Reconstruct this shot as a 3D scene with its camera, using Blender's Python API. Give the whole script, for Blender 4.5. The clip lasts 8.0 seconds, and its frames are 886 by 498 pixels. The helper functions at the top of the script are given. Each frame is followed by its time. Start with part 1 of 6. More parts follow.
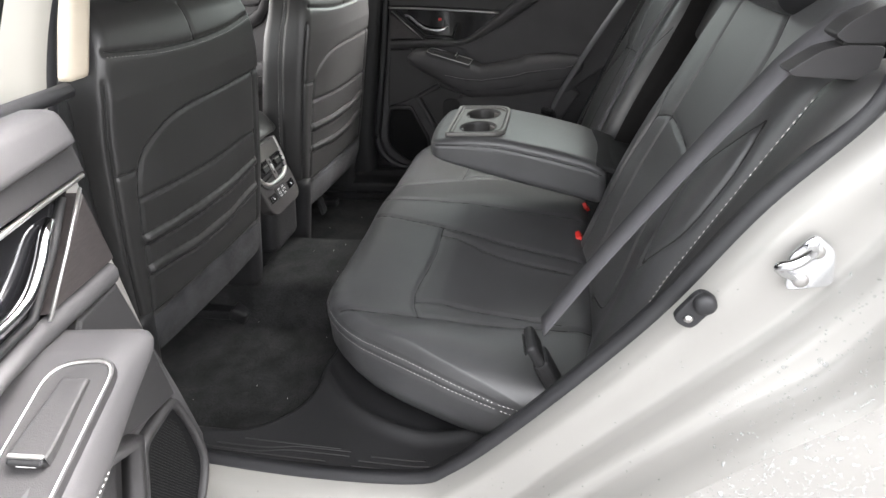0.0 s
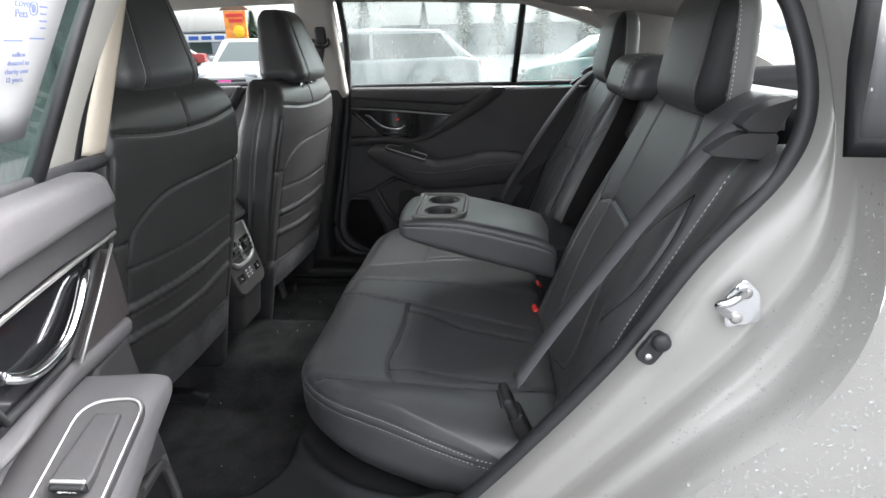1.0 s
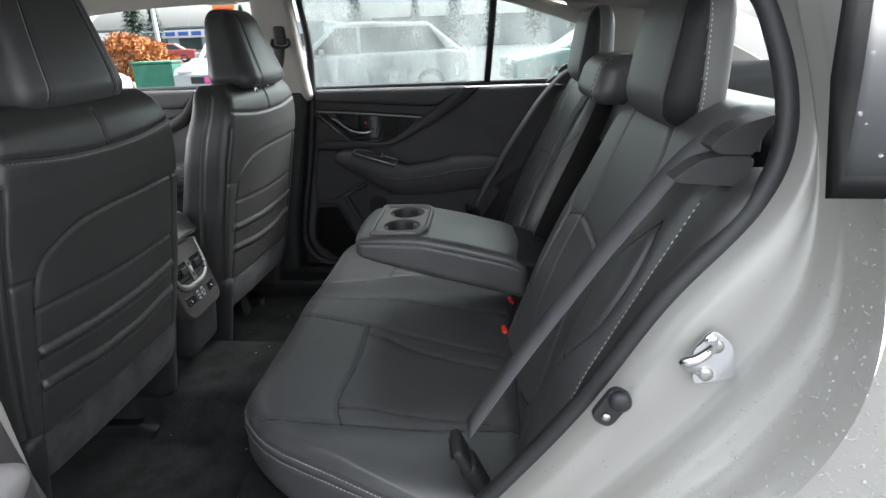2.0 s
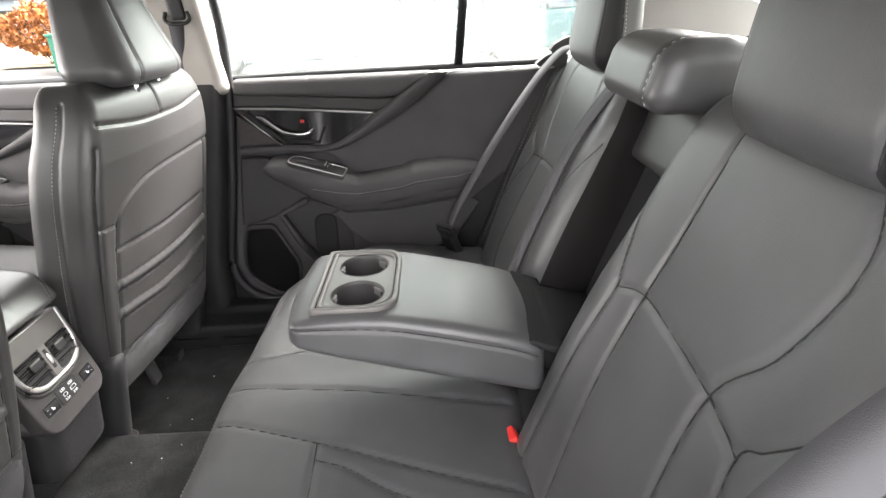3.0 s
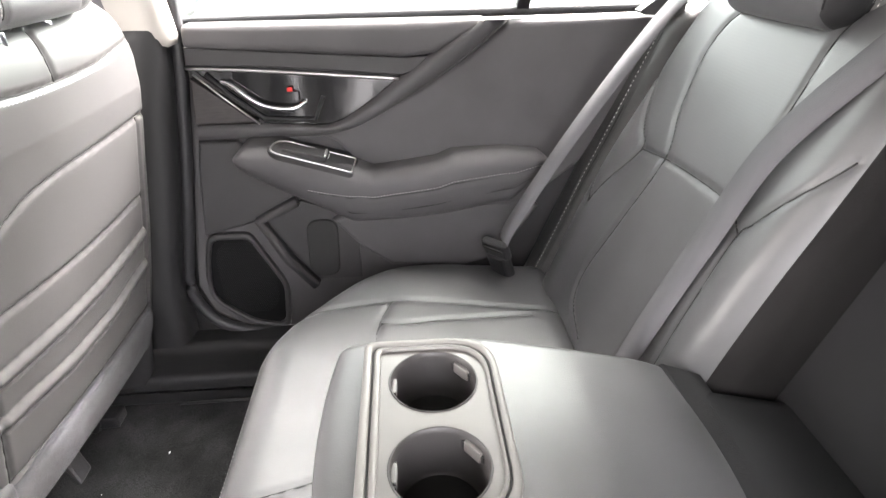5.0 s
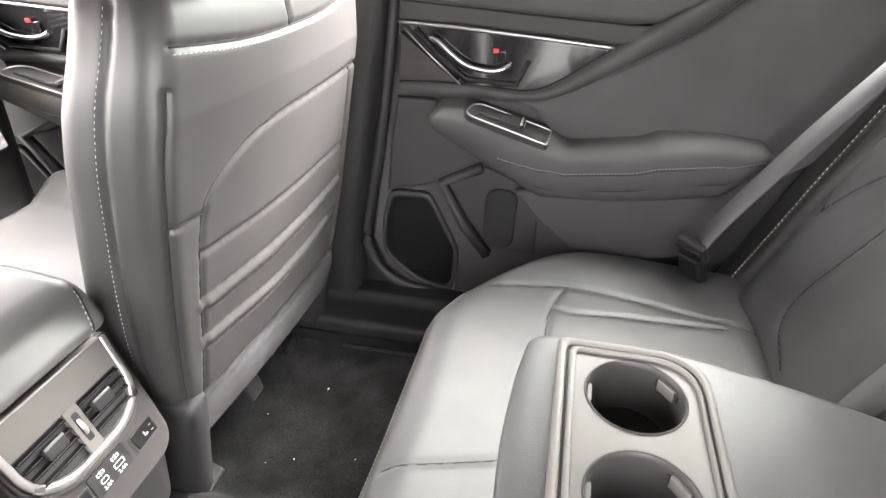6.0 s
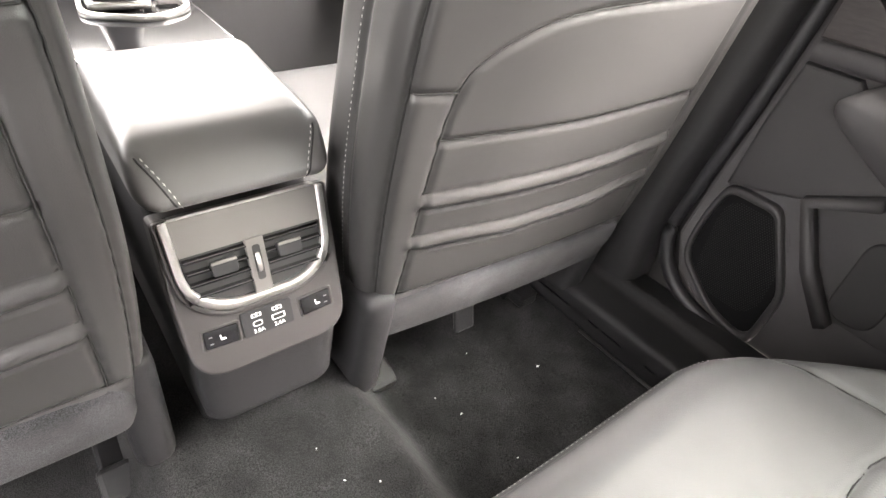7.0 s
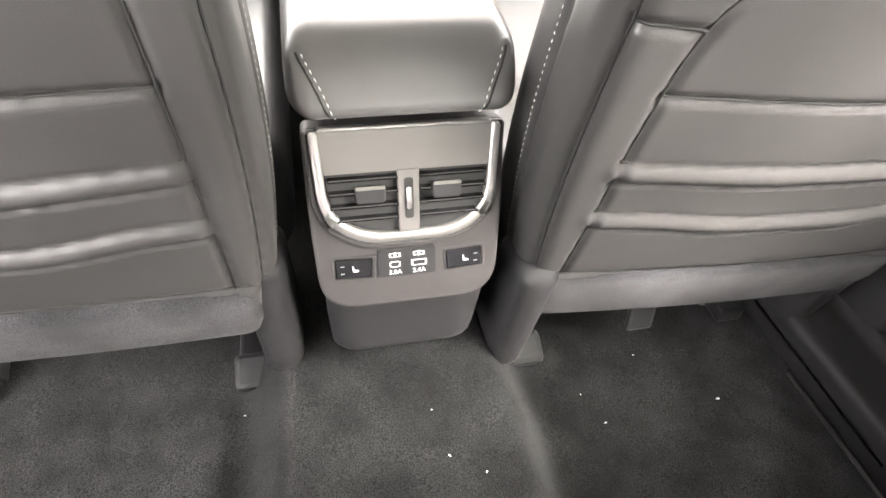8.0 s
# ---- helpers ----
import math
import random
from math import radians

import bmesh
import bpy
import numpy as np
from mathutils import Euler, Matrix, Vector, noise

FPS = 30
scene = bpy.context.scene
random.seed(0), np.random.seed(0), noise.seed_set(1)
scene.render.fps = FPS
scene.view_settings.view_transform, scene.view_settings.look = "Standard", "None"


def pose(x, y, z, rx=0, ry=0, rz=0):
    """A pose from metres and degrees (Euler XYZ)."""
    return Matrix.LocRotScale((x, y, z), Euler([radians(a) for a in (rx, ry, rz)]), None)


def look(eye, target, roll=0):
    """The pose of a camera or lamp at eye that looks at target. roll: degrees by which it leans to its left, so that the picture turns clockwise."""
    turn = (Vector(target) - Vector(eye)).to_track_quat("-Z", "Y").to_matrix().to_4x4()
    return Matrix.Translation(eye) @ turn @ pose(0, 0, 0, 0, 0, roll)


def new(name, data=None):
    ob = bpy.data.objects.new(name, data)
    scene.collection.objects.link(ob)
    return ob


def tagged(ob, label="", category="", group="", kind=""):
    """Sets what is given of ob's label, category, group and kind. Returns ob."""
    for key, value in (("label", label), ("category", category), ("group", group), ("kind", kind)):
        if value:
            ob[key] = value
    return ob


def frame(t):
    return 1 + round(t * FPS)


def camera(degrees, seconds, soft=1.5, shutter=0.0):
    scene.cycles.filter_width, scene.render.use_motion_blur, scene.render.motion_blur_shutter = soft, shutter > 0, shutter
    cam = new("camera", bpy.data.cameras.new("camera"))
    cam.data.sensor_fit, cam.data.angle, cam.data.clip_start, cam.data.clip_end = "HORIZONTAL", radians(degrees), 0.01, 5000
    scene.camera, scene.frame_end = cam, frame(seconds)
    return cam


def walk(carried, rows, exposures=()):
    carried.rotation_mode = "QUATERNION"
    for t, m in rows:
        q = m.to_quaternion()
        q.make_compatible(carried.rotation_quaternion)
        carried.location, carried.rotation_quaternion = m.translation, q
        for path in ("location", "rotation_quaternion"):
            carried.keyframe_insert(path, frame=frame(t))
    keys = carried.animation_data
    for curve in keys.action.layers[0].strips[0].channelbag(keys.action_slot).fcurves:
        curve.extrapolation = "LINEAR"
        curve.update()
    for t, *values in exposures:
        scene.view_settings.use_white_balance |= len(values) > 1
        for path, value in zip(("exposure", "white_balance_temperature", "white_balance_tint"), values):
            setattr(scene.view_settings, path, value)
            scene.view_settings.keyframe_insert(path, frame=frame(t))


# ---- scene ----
cam = camera(75.6, 8.0)
PATH = [
    (0, (0.259, -1.367, 1.239), (-0.11, 0.34, 0.265), -3.6),
    (0.5, (0.228, -1.448, 1.239), (-0.012, 0.389, 0.487), -2.1),
    (1, (0.207, -1.484, 1.232), (0.042, 0.393, 0.56), -1.2),
    (1.5, (0.209, -1.475, 1.236), (0.052, 0.4, 0.558), -1.5),
    (2, (0.282, -1.355, 1.251), (0.13, 0.513, 0.554), -2.1),
    (2.2, (0.322, -1.266, 1.24), (0.169, 0.601, 0.54), -2.9),
    (3.3, (0.182, -0.743, 1.269), (0.231, 1.069, 0.424), -2.5),
    (3.5, (0.167, -0.651, 1.259), (0.231, 1.152, 0.396), -2.5),
    (4, (0.112, -0.438, 1.22), (0.225, 1.331, 0.293), -1.6),
    (4.2, (0.083, -0.383, 1.219), (0.221, 1.362, 0.251), -0.9),
    (5.3, (0.058, -0.386, 1.22), (0.124, 1.364, 0.254), -1.0),
    (5.5, (0.047, -0.355, 1.217), (0.015, 1.374, 0.211), -0.5),
    (6, (-0.006, -0.339, 1.205), (-0.388, 1.318, 0.154), -0.1),
    (6.5, (0.026, -0.253, 1.149), (-0.828, 1.199, 0.071), 2.0),
    (7, (-0.028, -0.152, 1.089), (-1.24, 0.888, -0.115), 6.9),
    (7.5, (-0.098, -0.128, 1.058), (-1.432, 0.53, -0.278), 7.9),
    (8, (-0.105, -0.072, 1.034), (-1.472, 0.311, -0.376), 5.2),
]
EXPOSURES = [(0.0, 4.2, 6600, 11), (0.5, 3.87, 6450, 11), (1.0, 3.6, 6350, 10), (2.0, 3.5, 6250, 8), (2.3, 3.7, 6400, 10), (3.3, 5.5, 6850, 13), (5.5, 6.1, 6800, 15), (6.5, 5.75, 7050, 15), (8.0, 6.05, 7100, 14)]
walk(cam, [(t, look(eye, target, roll)) for t, eye, target, roll in PATH], EXPOSURES)

# ---- light ----
world = bpy.data.worlds.new("overcast_sky")
scene.world = world
world.use_nodes = True
wn = world.node_tree.nodes
sky = wn.new("ShaderNodeTexSky")
sky.sky_type = 'NISHITA'
sky.sun_disc = False
sky.sun_elevation, sky.sun_rotation = radians(46.7), radians(45)
sky.dust_density, sky.air_density, sky.ozone_density = 6.0, 1.0, 1.0
grey = wn.new("ShaderNodeHueSaturation")
grey.inputs["Saturation"].default_value = 0.12
world.node_tree.links.new(sky.outputs[0], grey.inputs["Color"])
world.node_tree.links.new(grey.outputs[0], wn["Background"].inputs["Color"])
wn["Background"].inputs["Strength"].default_value = 0.15
sun_data = bpy.data.lights.new("sun", 'SUN')
sun_data.energy, sun_data.angle, sun_data.color = 0.6, radians(60), (1.0, 0.97, 0.94)
sun = new("sun", sun_data)
sun.matrix_world = look((6, 6, 9.6), (0, 0, 0.6))

# daylight in the windscreen's opening
sky_data = bpy.data.lights.new("windscreen_daylight", 'AREA')
sky_data.shape, sky_data.size, sky_data.size_y, sky_data.energy, sky_data.color = 'RECTANGLE', 1.1, 0.6, 2.4, (1.0, 0.99, 0.98)
opening = new("windscreen_daylight", sky_data)
opening.matrix_world = look((-1.70, 0, 1.22), (-1.36, 0, 0.60))

# ---- materials ----
def material(name, color, rough=0.5, metal=0.0, coat=0.0, spec=0.5, grain=0.0, grain_scale=400.0, vary=0.0, vary_scale=6.0, rough_vary=0.0, stretch=(1, 1, 1)):
    """A plain surface with colour variation, fine relief and uneven gloss."""
    m = bpy.data.materials.new(name)
    m.use_nodes = True
    nt = m.node_tree
    b = nt.nodes["Principled BSDF"]
    b.inputs["Base Color"].default_value = (*color, 1)
    b.inputs["Roughness"].default_value = rough
    b.inputs["Metallic"].default_value = metal
    b.inputs["Coat Weight"].default_value = coat
    b.inputs["Coat Roughness"].default_value = 0.06
    b.inputs["Specular IOR Level"].default_value = spec
    tc = nt.nodes.new("ShaderNodeTexCoord")
    mp = nt.nodes.new("ShaderNodeMapping")
    mp.inputs["Scale"].default_value = stretch
    nt.links.new(tc.outputs["Object"], mp.inputs["Vector"])
    if vary or rough_vary:
        n = nt.nodes.new("ShaderNodeTexNoise")
        n.inputs["Scale"].default_value, n.inputs["Detail"].default_value = vary_scale, 6
        nt.links.new(mp.outputs[0], n.inputs["Vector"])
        if vary:
            r = nt.nodes.new("ShaderNodeMapRange")
            r.inputs["From Min"].default_value, r.inputs["From Max"].default_value = 0.3, 0.7
            r.inputs["To Min"].default_value, r.inputs["To Max"].default_value = 1 - vary, 1 + vary
            nt.links.new(n.outputs["Fac"], r.inputs["Value"])
            mul = nt.nodes.new("ShaderNodeMix")
            mul.data_type, mul.blend_type = 'RGBA', 'MULTIPLY'
            mul.inputs["Factor"].default_value = 1
            mul.inputs["A"].default_value = (*color, 1)
            nt.links.new(r.outputs[0], mul.inputs["B"])
            nt.links.new(mul.outputs["Result"], b.inputs["Base Color"])
        if rough_vary:
            r = nt.nodes.new("ShaderNodeMapRange")
            r.inputs["To Min"].default_value, r.inputs["To Max"].default_value = rough - rough_vary, rough + rough_vary
            nt.links.new(n.outputs["Fac"], r.inputs["Value"])
            nt.links.new(r.outputs[0], b.inputs["Roughness"])
    if grain:
        g = nt.nodes.new("ShaderNodeTexVoronoi")
        g.inputs["Scale"].default_value = grain_scale
        nt.links.new(mp.outputs[0], g.inputs["Vector"])
        n2 = nt.nodes.new("ShaderNodeTexNoise")
        n2.inputs["Scale"].default_value, n2.inputs["Detail"].default_value = grain_scale * 0.12, 5
        nt.links.new(mp.outputs[0], n2.inputs["Vector"])
        add = nt.nodes.new("ShaderNodeMath")
        add.operation = 'ADD'
        nt.links.new(g.outputs["Distance"], add.inputs[0])
        nt.links.new(n2.outputs["Fac"], add.inputs[1])
        bp = nt.nodes.new("ShaderNodeBump")
        bp.inputs["Strength"].default_value, bp.inputs["Distance"].default_value = grain, 0.001
        nt.links.new(add.outputs[0], bp.inputs["Height"])
        nt.links.new(bp.outputs[0], b.inputs["Normal"])
    return m


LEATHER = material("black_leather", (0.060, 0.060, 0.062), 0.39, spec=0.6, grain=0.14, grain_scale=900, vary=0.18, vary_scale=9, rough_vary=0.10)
LEATHER_SOFT = material("soft_black_vinyl", (0.029, 0.0285, 0.0285), 0.39, spec=0.6, grain=0.12, grain_scale=1100, vary=0.15, vary_scale=7, rough_vary=0.08)
DOOR_VINYL = material("dark_moulded_vinyl", (0.064, 0.062, 0.064), 0.62, spec=0.22, grain=0.12, grain_scale=1100, vary=0.15, vary_scale=7, rough_vary=0.08)
GRILLE = material("black_grille_cloth", (0.006, 0.006, 0.0065), 0.9, spec=0.1, grain=0.5, grain_scale=1600, vary=0.15)
SEAT_SIDE = material("dark_seat_side_cloth", (0.013, 0.0122, 0.0122), 0.9, spec=0.12, grain=0.5, grain_scale=1500, vary=0.15)
SHELF_CLOTH = material("black_shelf_cloth", (0.022, 0.022, 0.023), 0.95, spec=0.0, grain=0.6, grain_scale=900, vary=0.2)
GREY_PRINT = material("grey_print", (0.25, 0.25, 0.25), 0.6, vary=0.05)
LID_VINYL = material("smooth_lid_vinyl", (0.075, 0.074, 0.073), 0.33, spec=0.9, grain=0.10, grain_scale=1300, vary=0.12, vary_scale=9, rough_vary=0.06)
LEATHER_GREY = material("pale_grey_leather", (0.13, 0.13, 0.125), 0.5, grain=0.22, grain_scale=900, vary=0.12, rough_vary=0.08)
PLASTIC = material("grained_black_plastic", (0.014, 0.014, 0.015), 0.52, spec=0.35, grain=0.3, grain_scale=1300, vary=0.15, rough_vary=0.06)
PLASTIC_GREY = material("grained_charcoal_plastic", (0.030, 0.029, 0.030), 0.5, spec=0.4, grain=0.25, grain_scale=1300, vary=0.12, rough_vary=0.06)
TRIM_GREY = material("warm_grey_plastic", (0.125, 0.12, 0.114), 0.42, metal=0.2, grain=0.12, grain_scale=1500, vary=0.06)
TRIM_DARK = material("satin_charcoal_plastic", (0.036, 0.034, 0.034), 0.45, metal=0.1, spec=0.4, grain=0.12, grain_scale=1500, vary=0.06)
GLOSS = material("piano_black", (0.008, 0.008, 0.009), 0.12, coat=0.6, vary=0.1)
WOOD = material("dark_brown_trim", (0.028, 0.024, 0.024), 0.5, grain=0.2, grain_scale=300, vary=0.3, vary_scale=60, stretch=(1, 1, 6))
CHROME = material("chrome", (0.75, 0.76, 0.78), 0.12, metal=1.0, vary=0.05)
SATIN = material("satin_silver", (0.52, 0.51, 0.50), 0.33, metal=0.9, vary=0.05, grain=0.05, grain_scale=2000)
FABRIC = material("black_mesh_fabric", (0.020, 0.020, 0.021), 0.85, spec=0.2, grain=0.6, grain_scale=1600, vary=0.12)
BEIGE = material("beige_pillar_trim", (0.52, 0.46, 0.37), 0.6, grain=0.25, grain_scale=1200, vary=0.06)
HEADLINER = material("grey_headliner", (0.42, 0.40, 0.37), 0.95, spec=0.1, grain=0.5, grain_scale=900, vary=0.08)
# the body's silver paint, with the warm light on the pillar mixed into its colour
PAINT_LIT = material("warm_pale_paint", (0.33, 0.318, 0.286), 0.45, metal=0.05, coat=0.3, vary=0.04, vary_scale=3)
PAINT = material("silver_paint", (0.26, 0.252, 0.238), 0.42, metal=0.2, coat=0.35, vary=0.03, vary_scale=3, grain=0.02, grain_scale=1500)
RUBBER = material("black_rubber_seal", (0.016, 0.016, 0.018), 0.5, grain=0.25, grain_scale=900, vary=0.2)
WEBBING = material("grey_seat_belt_webbing", (0.090, 0.088, 0.094), 0.75, spec=0.2, grain=0.2, grain_scale=1500, vary=0.1, stretch=(1, 1, 0.15))
THREAD = material("pale_grey_thread", (0.55, 0.54, 0.52), 0.7, vary=0.1)
THREAD_DARK = material("dark_thread", (0.06, 0.06, 0.06), 0.7, vary=0.1)
RED = material("red_plastic", (0.62, 0.03, 0.025), 0.4, vary=0.08)
WHITE = material("white_print", (0.75, 0.75, 0.74), 0.6, vary=0.04)
PAPER = material("white_paper", (0.22, 0.22, 0.224), 0.8, grain=0.1, grain_scale=200, vary=0.03)
YELLOW = material("yellow_print", (0.85, 0.55, 0.02), 0.6, vary=0.05)
INK = material("blue_grey_ink", (0.07, 0.09, 0.20), 0.7, vary=0.1)
ASPHALT = material("wet_asphalt", (0.055, 0.055, 0.056), 0.45, grain=0.8, grain_scale=120, vary=0.4, vary_scale=0.6, rough_vary=0.2)
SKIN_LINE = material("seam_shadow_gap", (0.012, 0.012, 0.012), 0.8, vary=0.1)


def carpet(name, color, pile):
    """Short pile: flecks of lighter fibre, worn patches and a rough fuzzy relief."""
    m = material(name, color, 0.95, spec=0.08)
    nt = m.node_tree
    b = nt.nodes["Principled BSDF"]
    b.inputs["Sheen Weight"].default_value, b.inputs["Sheen Roughness"].default_value = 0.04, 0.6
    tc = nt.nodes["Texture Coordinate"]
    fine, wide = nt.nodes.new("ShaderNodeTexNoise"), nt.nodes.new("ShaderNodeTexNoise")
    for n, sc, de in ((fine, pile, 3), (wide, 14, 5)):
        n.inputs["Scale"].default_value, n.inputs["Detail"].default_value = sc, de
        nt.links.new(tc.outputs["Object"], n.inputs["Vector"])
    amp = []
    for n, lo, hi in ((fine, 0.35, 2.3), (wide, 0.6, 1.45)):
        r = nt.nodes.new("ShaderNodeMapRange")
        r.inputs["From Min"].default_value, r.inputs["From Max"].default_value = 0.35, 0.68
        r.inputs["To Min"].default_value, r.inputs["To Max"].default_value = lo, hi
        nt.links.new(n.outputs["Fac"], r.inputs["Value"])
        amp.append(r)
    mul = nt.nodes.new("ShaderNodeMath")
    mul.operation = 'MULTIPLY'
    nt.links.new(amp[0].outputs[0], mul.inputs[0])
    nt.links.new(amp[1].outputs[0], mul.inputs[1])
    tint = nt.nodes.new("ShaderNodeMix")
    tint.data_type, tint.blend_type = 'RGBA', 'MULTIPLY'
    tint.inputs["Factor"].default_value = 1
    tint.inputs["A"].default_value = (*color, 1)
    nt.links.new(mul.outputs[0], tint.inputs["B"])
    nt.links.new(tint.outputs["Result"], b.inputs["Base Color"])
    bp = nt.nodes.new("ShaderNodeBump")
    bp.inputs["Strength"].default_value, bp.inputs["Distance"].default_value = 0.8, 0.0015
    nt.links.new(fine.outputs["Fac"], bp.inputs["Height"])
    nt.links.new(bp.outputs[0], b.inputs["Normal"])
    return m


CARPET = carpet("black_carpet", (0.0158, 0.0158, 0.0162), 620)
CARPET_SEAT = carpet("seat_back_carpet", (0.024, 0.024, 0.026), 1000)


def perforated(name, across, pitch=0.0042):
    """Leather with rows of fine holes; across: the two axes that the rows run along."""
    m = material(name, (0.058, 0.058, 0.060), 0.42, spec=0.65, vary=0.15, vary_scale=9, rough_vary=0.08)
    nt = m.node_tree
    b = nt.nodes["Principled BSDF"]
    tc = nt.nodes["Texture Coordinate"]
    sc, fr, sb, ln_ = (nt.nodes.new("ShaderNodeVectorMath") for _ in range(4))
    sc.operation, fr.operation, sb.operation, ln_.operation = 'MULTIPLY', 'FRACTION', 'SUBTRACT', 'LENGTH'
    sc.inputs[1].default_value = [a / pitch for a in across]
    sb.inputs[1].default_value = [0.5 * a for a in across]
    nt.links.new(tc.outputs["Object"], sc.inputs[0])
    nt.links.new(sc.outputs[0], fr.inputs[0])
    nt.links.new(fr.outputs[0], sb.inputs[0])
    nt.links.new(sb.outputs[0], ln_.inputs[0])
    r = nt.nodes.new("ShaderNodeMapRange")
    r.inputs["From Min"].default_value, r.inputs["From Max"].default_value = 0.16, 0.30
    nt.links.new(ln_.outputs["Value"], r.inputs["Value"])
    bp = nt.nodes.new("ShaderNodeBump")
    bp.inputs["Strength"].default_value, bp.inputs["Distance"].default_value = 0.10, 0.001
    nt.links.new(r.outputs[0], bp.inputs["Height"])
    nt.links.new(bp.outputs[0], b.inputs["Normal"])
    return m


PERF_BACK = perforated("perforated_leather_backrest", (0, 1, 1))
PERF_SEAT = perforated("perforated_leather_cushion", (1, 1, 0))


# ---- mesh helpers ----
def mesh_object(name, verts, faces, mat, parent=None, label="", smooth=True):
    me = bpy.data.meshes.new(name)
    me.from_pydata([tuple(v) for v in np.asarray(verts).tolist()], [], [tuple(f) for f in (faces.tolist() if hasattr(faces, "tolist") else faces)])
    me.polygons.foreach_set("use_smooth", [smooth] * len(me.polygons))
    me.materials.append(mat)
    me.update()
    ob = new(name, me)
    if parent is not None:
        ob.parent = parent
    if label:
        ob["label"] = label
    return ob


def part(name, bm, mat, parent, label="", smooth=True):
    """Links a bmesh as one mesh object under a thing or a part."""
    bmesh.ops.recalc_face_normals(bm, faces=bm.faces)
    me = bpy.data.meshes.new(name)
    bm.to_mesh(me)
    bm.free()
    me.polygons.foreach_set("use_smooth", [smooth] * len(me.polygons))
    me.materials.append(mat)
    ob = new(name, me)
    if parent is not None:
        ob.parent = parent
    if label:
        ob["label"] = label
    return ob


def thing(name, label, category, group="", kind=""):
    return tagged(new(name), label, category, group, kind)


def spline(pts, n=12, closed=False):
    """A smooth line through the points."""
    p = np.asarray(pts, float)
    if len(p) < 3:
        t = np.linspace(0, 1, n * 2)[:, None]
        return p[0] * (1 - t) + p[-1] * t
    if closed:
        q = np.vstack([p[-1], p, p[:2]])
    else:
        q = np.vstack([2 * p[0] - p[1], p, 2 * p[-1] - p[-2]])
    out = []
    t = np.linspace(0, 1, n, endpoint=False)[:, None]
    for i in range(1, len(q) - 2):
        a, b, c, d = q[i - 1], q[i], q[i + 1], q[i + 2]
        out.append(0.5 * (2 * b + (c - a) * t + (2 * a - 5 * b + 4 * c - d) * t ** 2 + (3 * b - a - 3 * c + d) * t ** 3))
    out = np.vstack(out)
    return out if closed else np.vstack([out, q[-2]])


def ease(x, xs, ys):
    """A smooth curve through the points (xs, ys), read at x."""
    xs, ys = np.asarray(xs, float), np.asarray(ys, float)
    m = np.gradient(ys, xs)
    i = np.clip(np.searchsorted(xs, x) - 1, 0, len(xs) - 2)
    h = xs[i + 1] - xs[i]
    t = np.clip((x - xs[i]) / h, 0, 1)
    return (2 * t ** 3 - 3 * t ** 2 + 1) * ys[i] + (t ** 3 - 2 * t ** 2 + t) * h * m[i] + (3 * t ** 2 - 2 * t ** 3) * ys[i + 1] + (t ** 3 - t ** 2) * h * m[i + 1]


def resample(pts, step):
    p = np.asarray(pts, float)
    d = np.r_[0, np.cumsum(np.linalg.norm(np.diff(p, axis=0), axis=1))]
    n = max(2, int(d[-1] / step) + 1)
    s = np.linspace(0, d[-1], n)
    return np.stack([np.interp(s, d, p[:, i]) for i in range(p.shape[1])], 1)


def vertex_normals(V, F):
    a, b, c = V[F[:, 0]], V[F[:, 1]], V[F[:, 2]]
    d = V[F[:, 3]]
    fn = np.cross(c - a, d - b)
    N = np.zeros_like(V)
    for i in range(4):
        np.add.at(N, F[:, i], fn)
    return N / np.maximum(np.linalg.norm(N, axis=1, keepdims=True), 1e-12)


def round_map(P, h, r):
    q = np.clip(P, -(h - r), h - r)
    d = (P - q) / r
    ln = np.linalg.norm(d, axis=1, keepdims=True)
    return q + r * d / np.maximum(ln, 1e-9)


def box_grid(h, step):
    """Points and quads on the faces of a box with half sizes h."""
    Vs, Fs, off = [], [], 0
    for a in range(3):
        u, v = (a + 1) % 3, (a + 2) % 3
        nu, nv = max(3, int(2 * h[u] / step)), max(3, int(2 * h[v] / step))
        gu, gv = np.linspace(-h[u], h[u], nu + 1), np.linspace(-h[v], h[v], nv + 1)
        U, W = np.meshgrid(gu, gv, indexing="ij")
        for s in (1, -1):
            P = np.zeros((U.size, 3))
            P[:, a], P[:, u], P[:, v] = s * h[a], U.ravel(), W.ravel()
            i = np.arange((nu + 1) * (nv + 1)).reshape(nu + 1, nv + 1)
            q = np.stack([i[:-1, :-1], i[1:, :-1], i[1:, 1:], i[:-1, 1:]], -1).reshape(-1, 4)
            Fs.append((q if s > 0 else q[:, ::-1]) + off)
            Vs.append(P)
            off += len(P)
    V, F = np.vstack(Vs), np.vstack(Fs)
    _, first, inv = np.unique(np.round(V * 1e5).astype(np.int64), axis=0, return_index=True, return_inverse=True)
    return V[first], inv.ravel()[F]


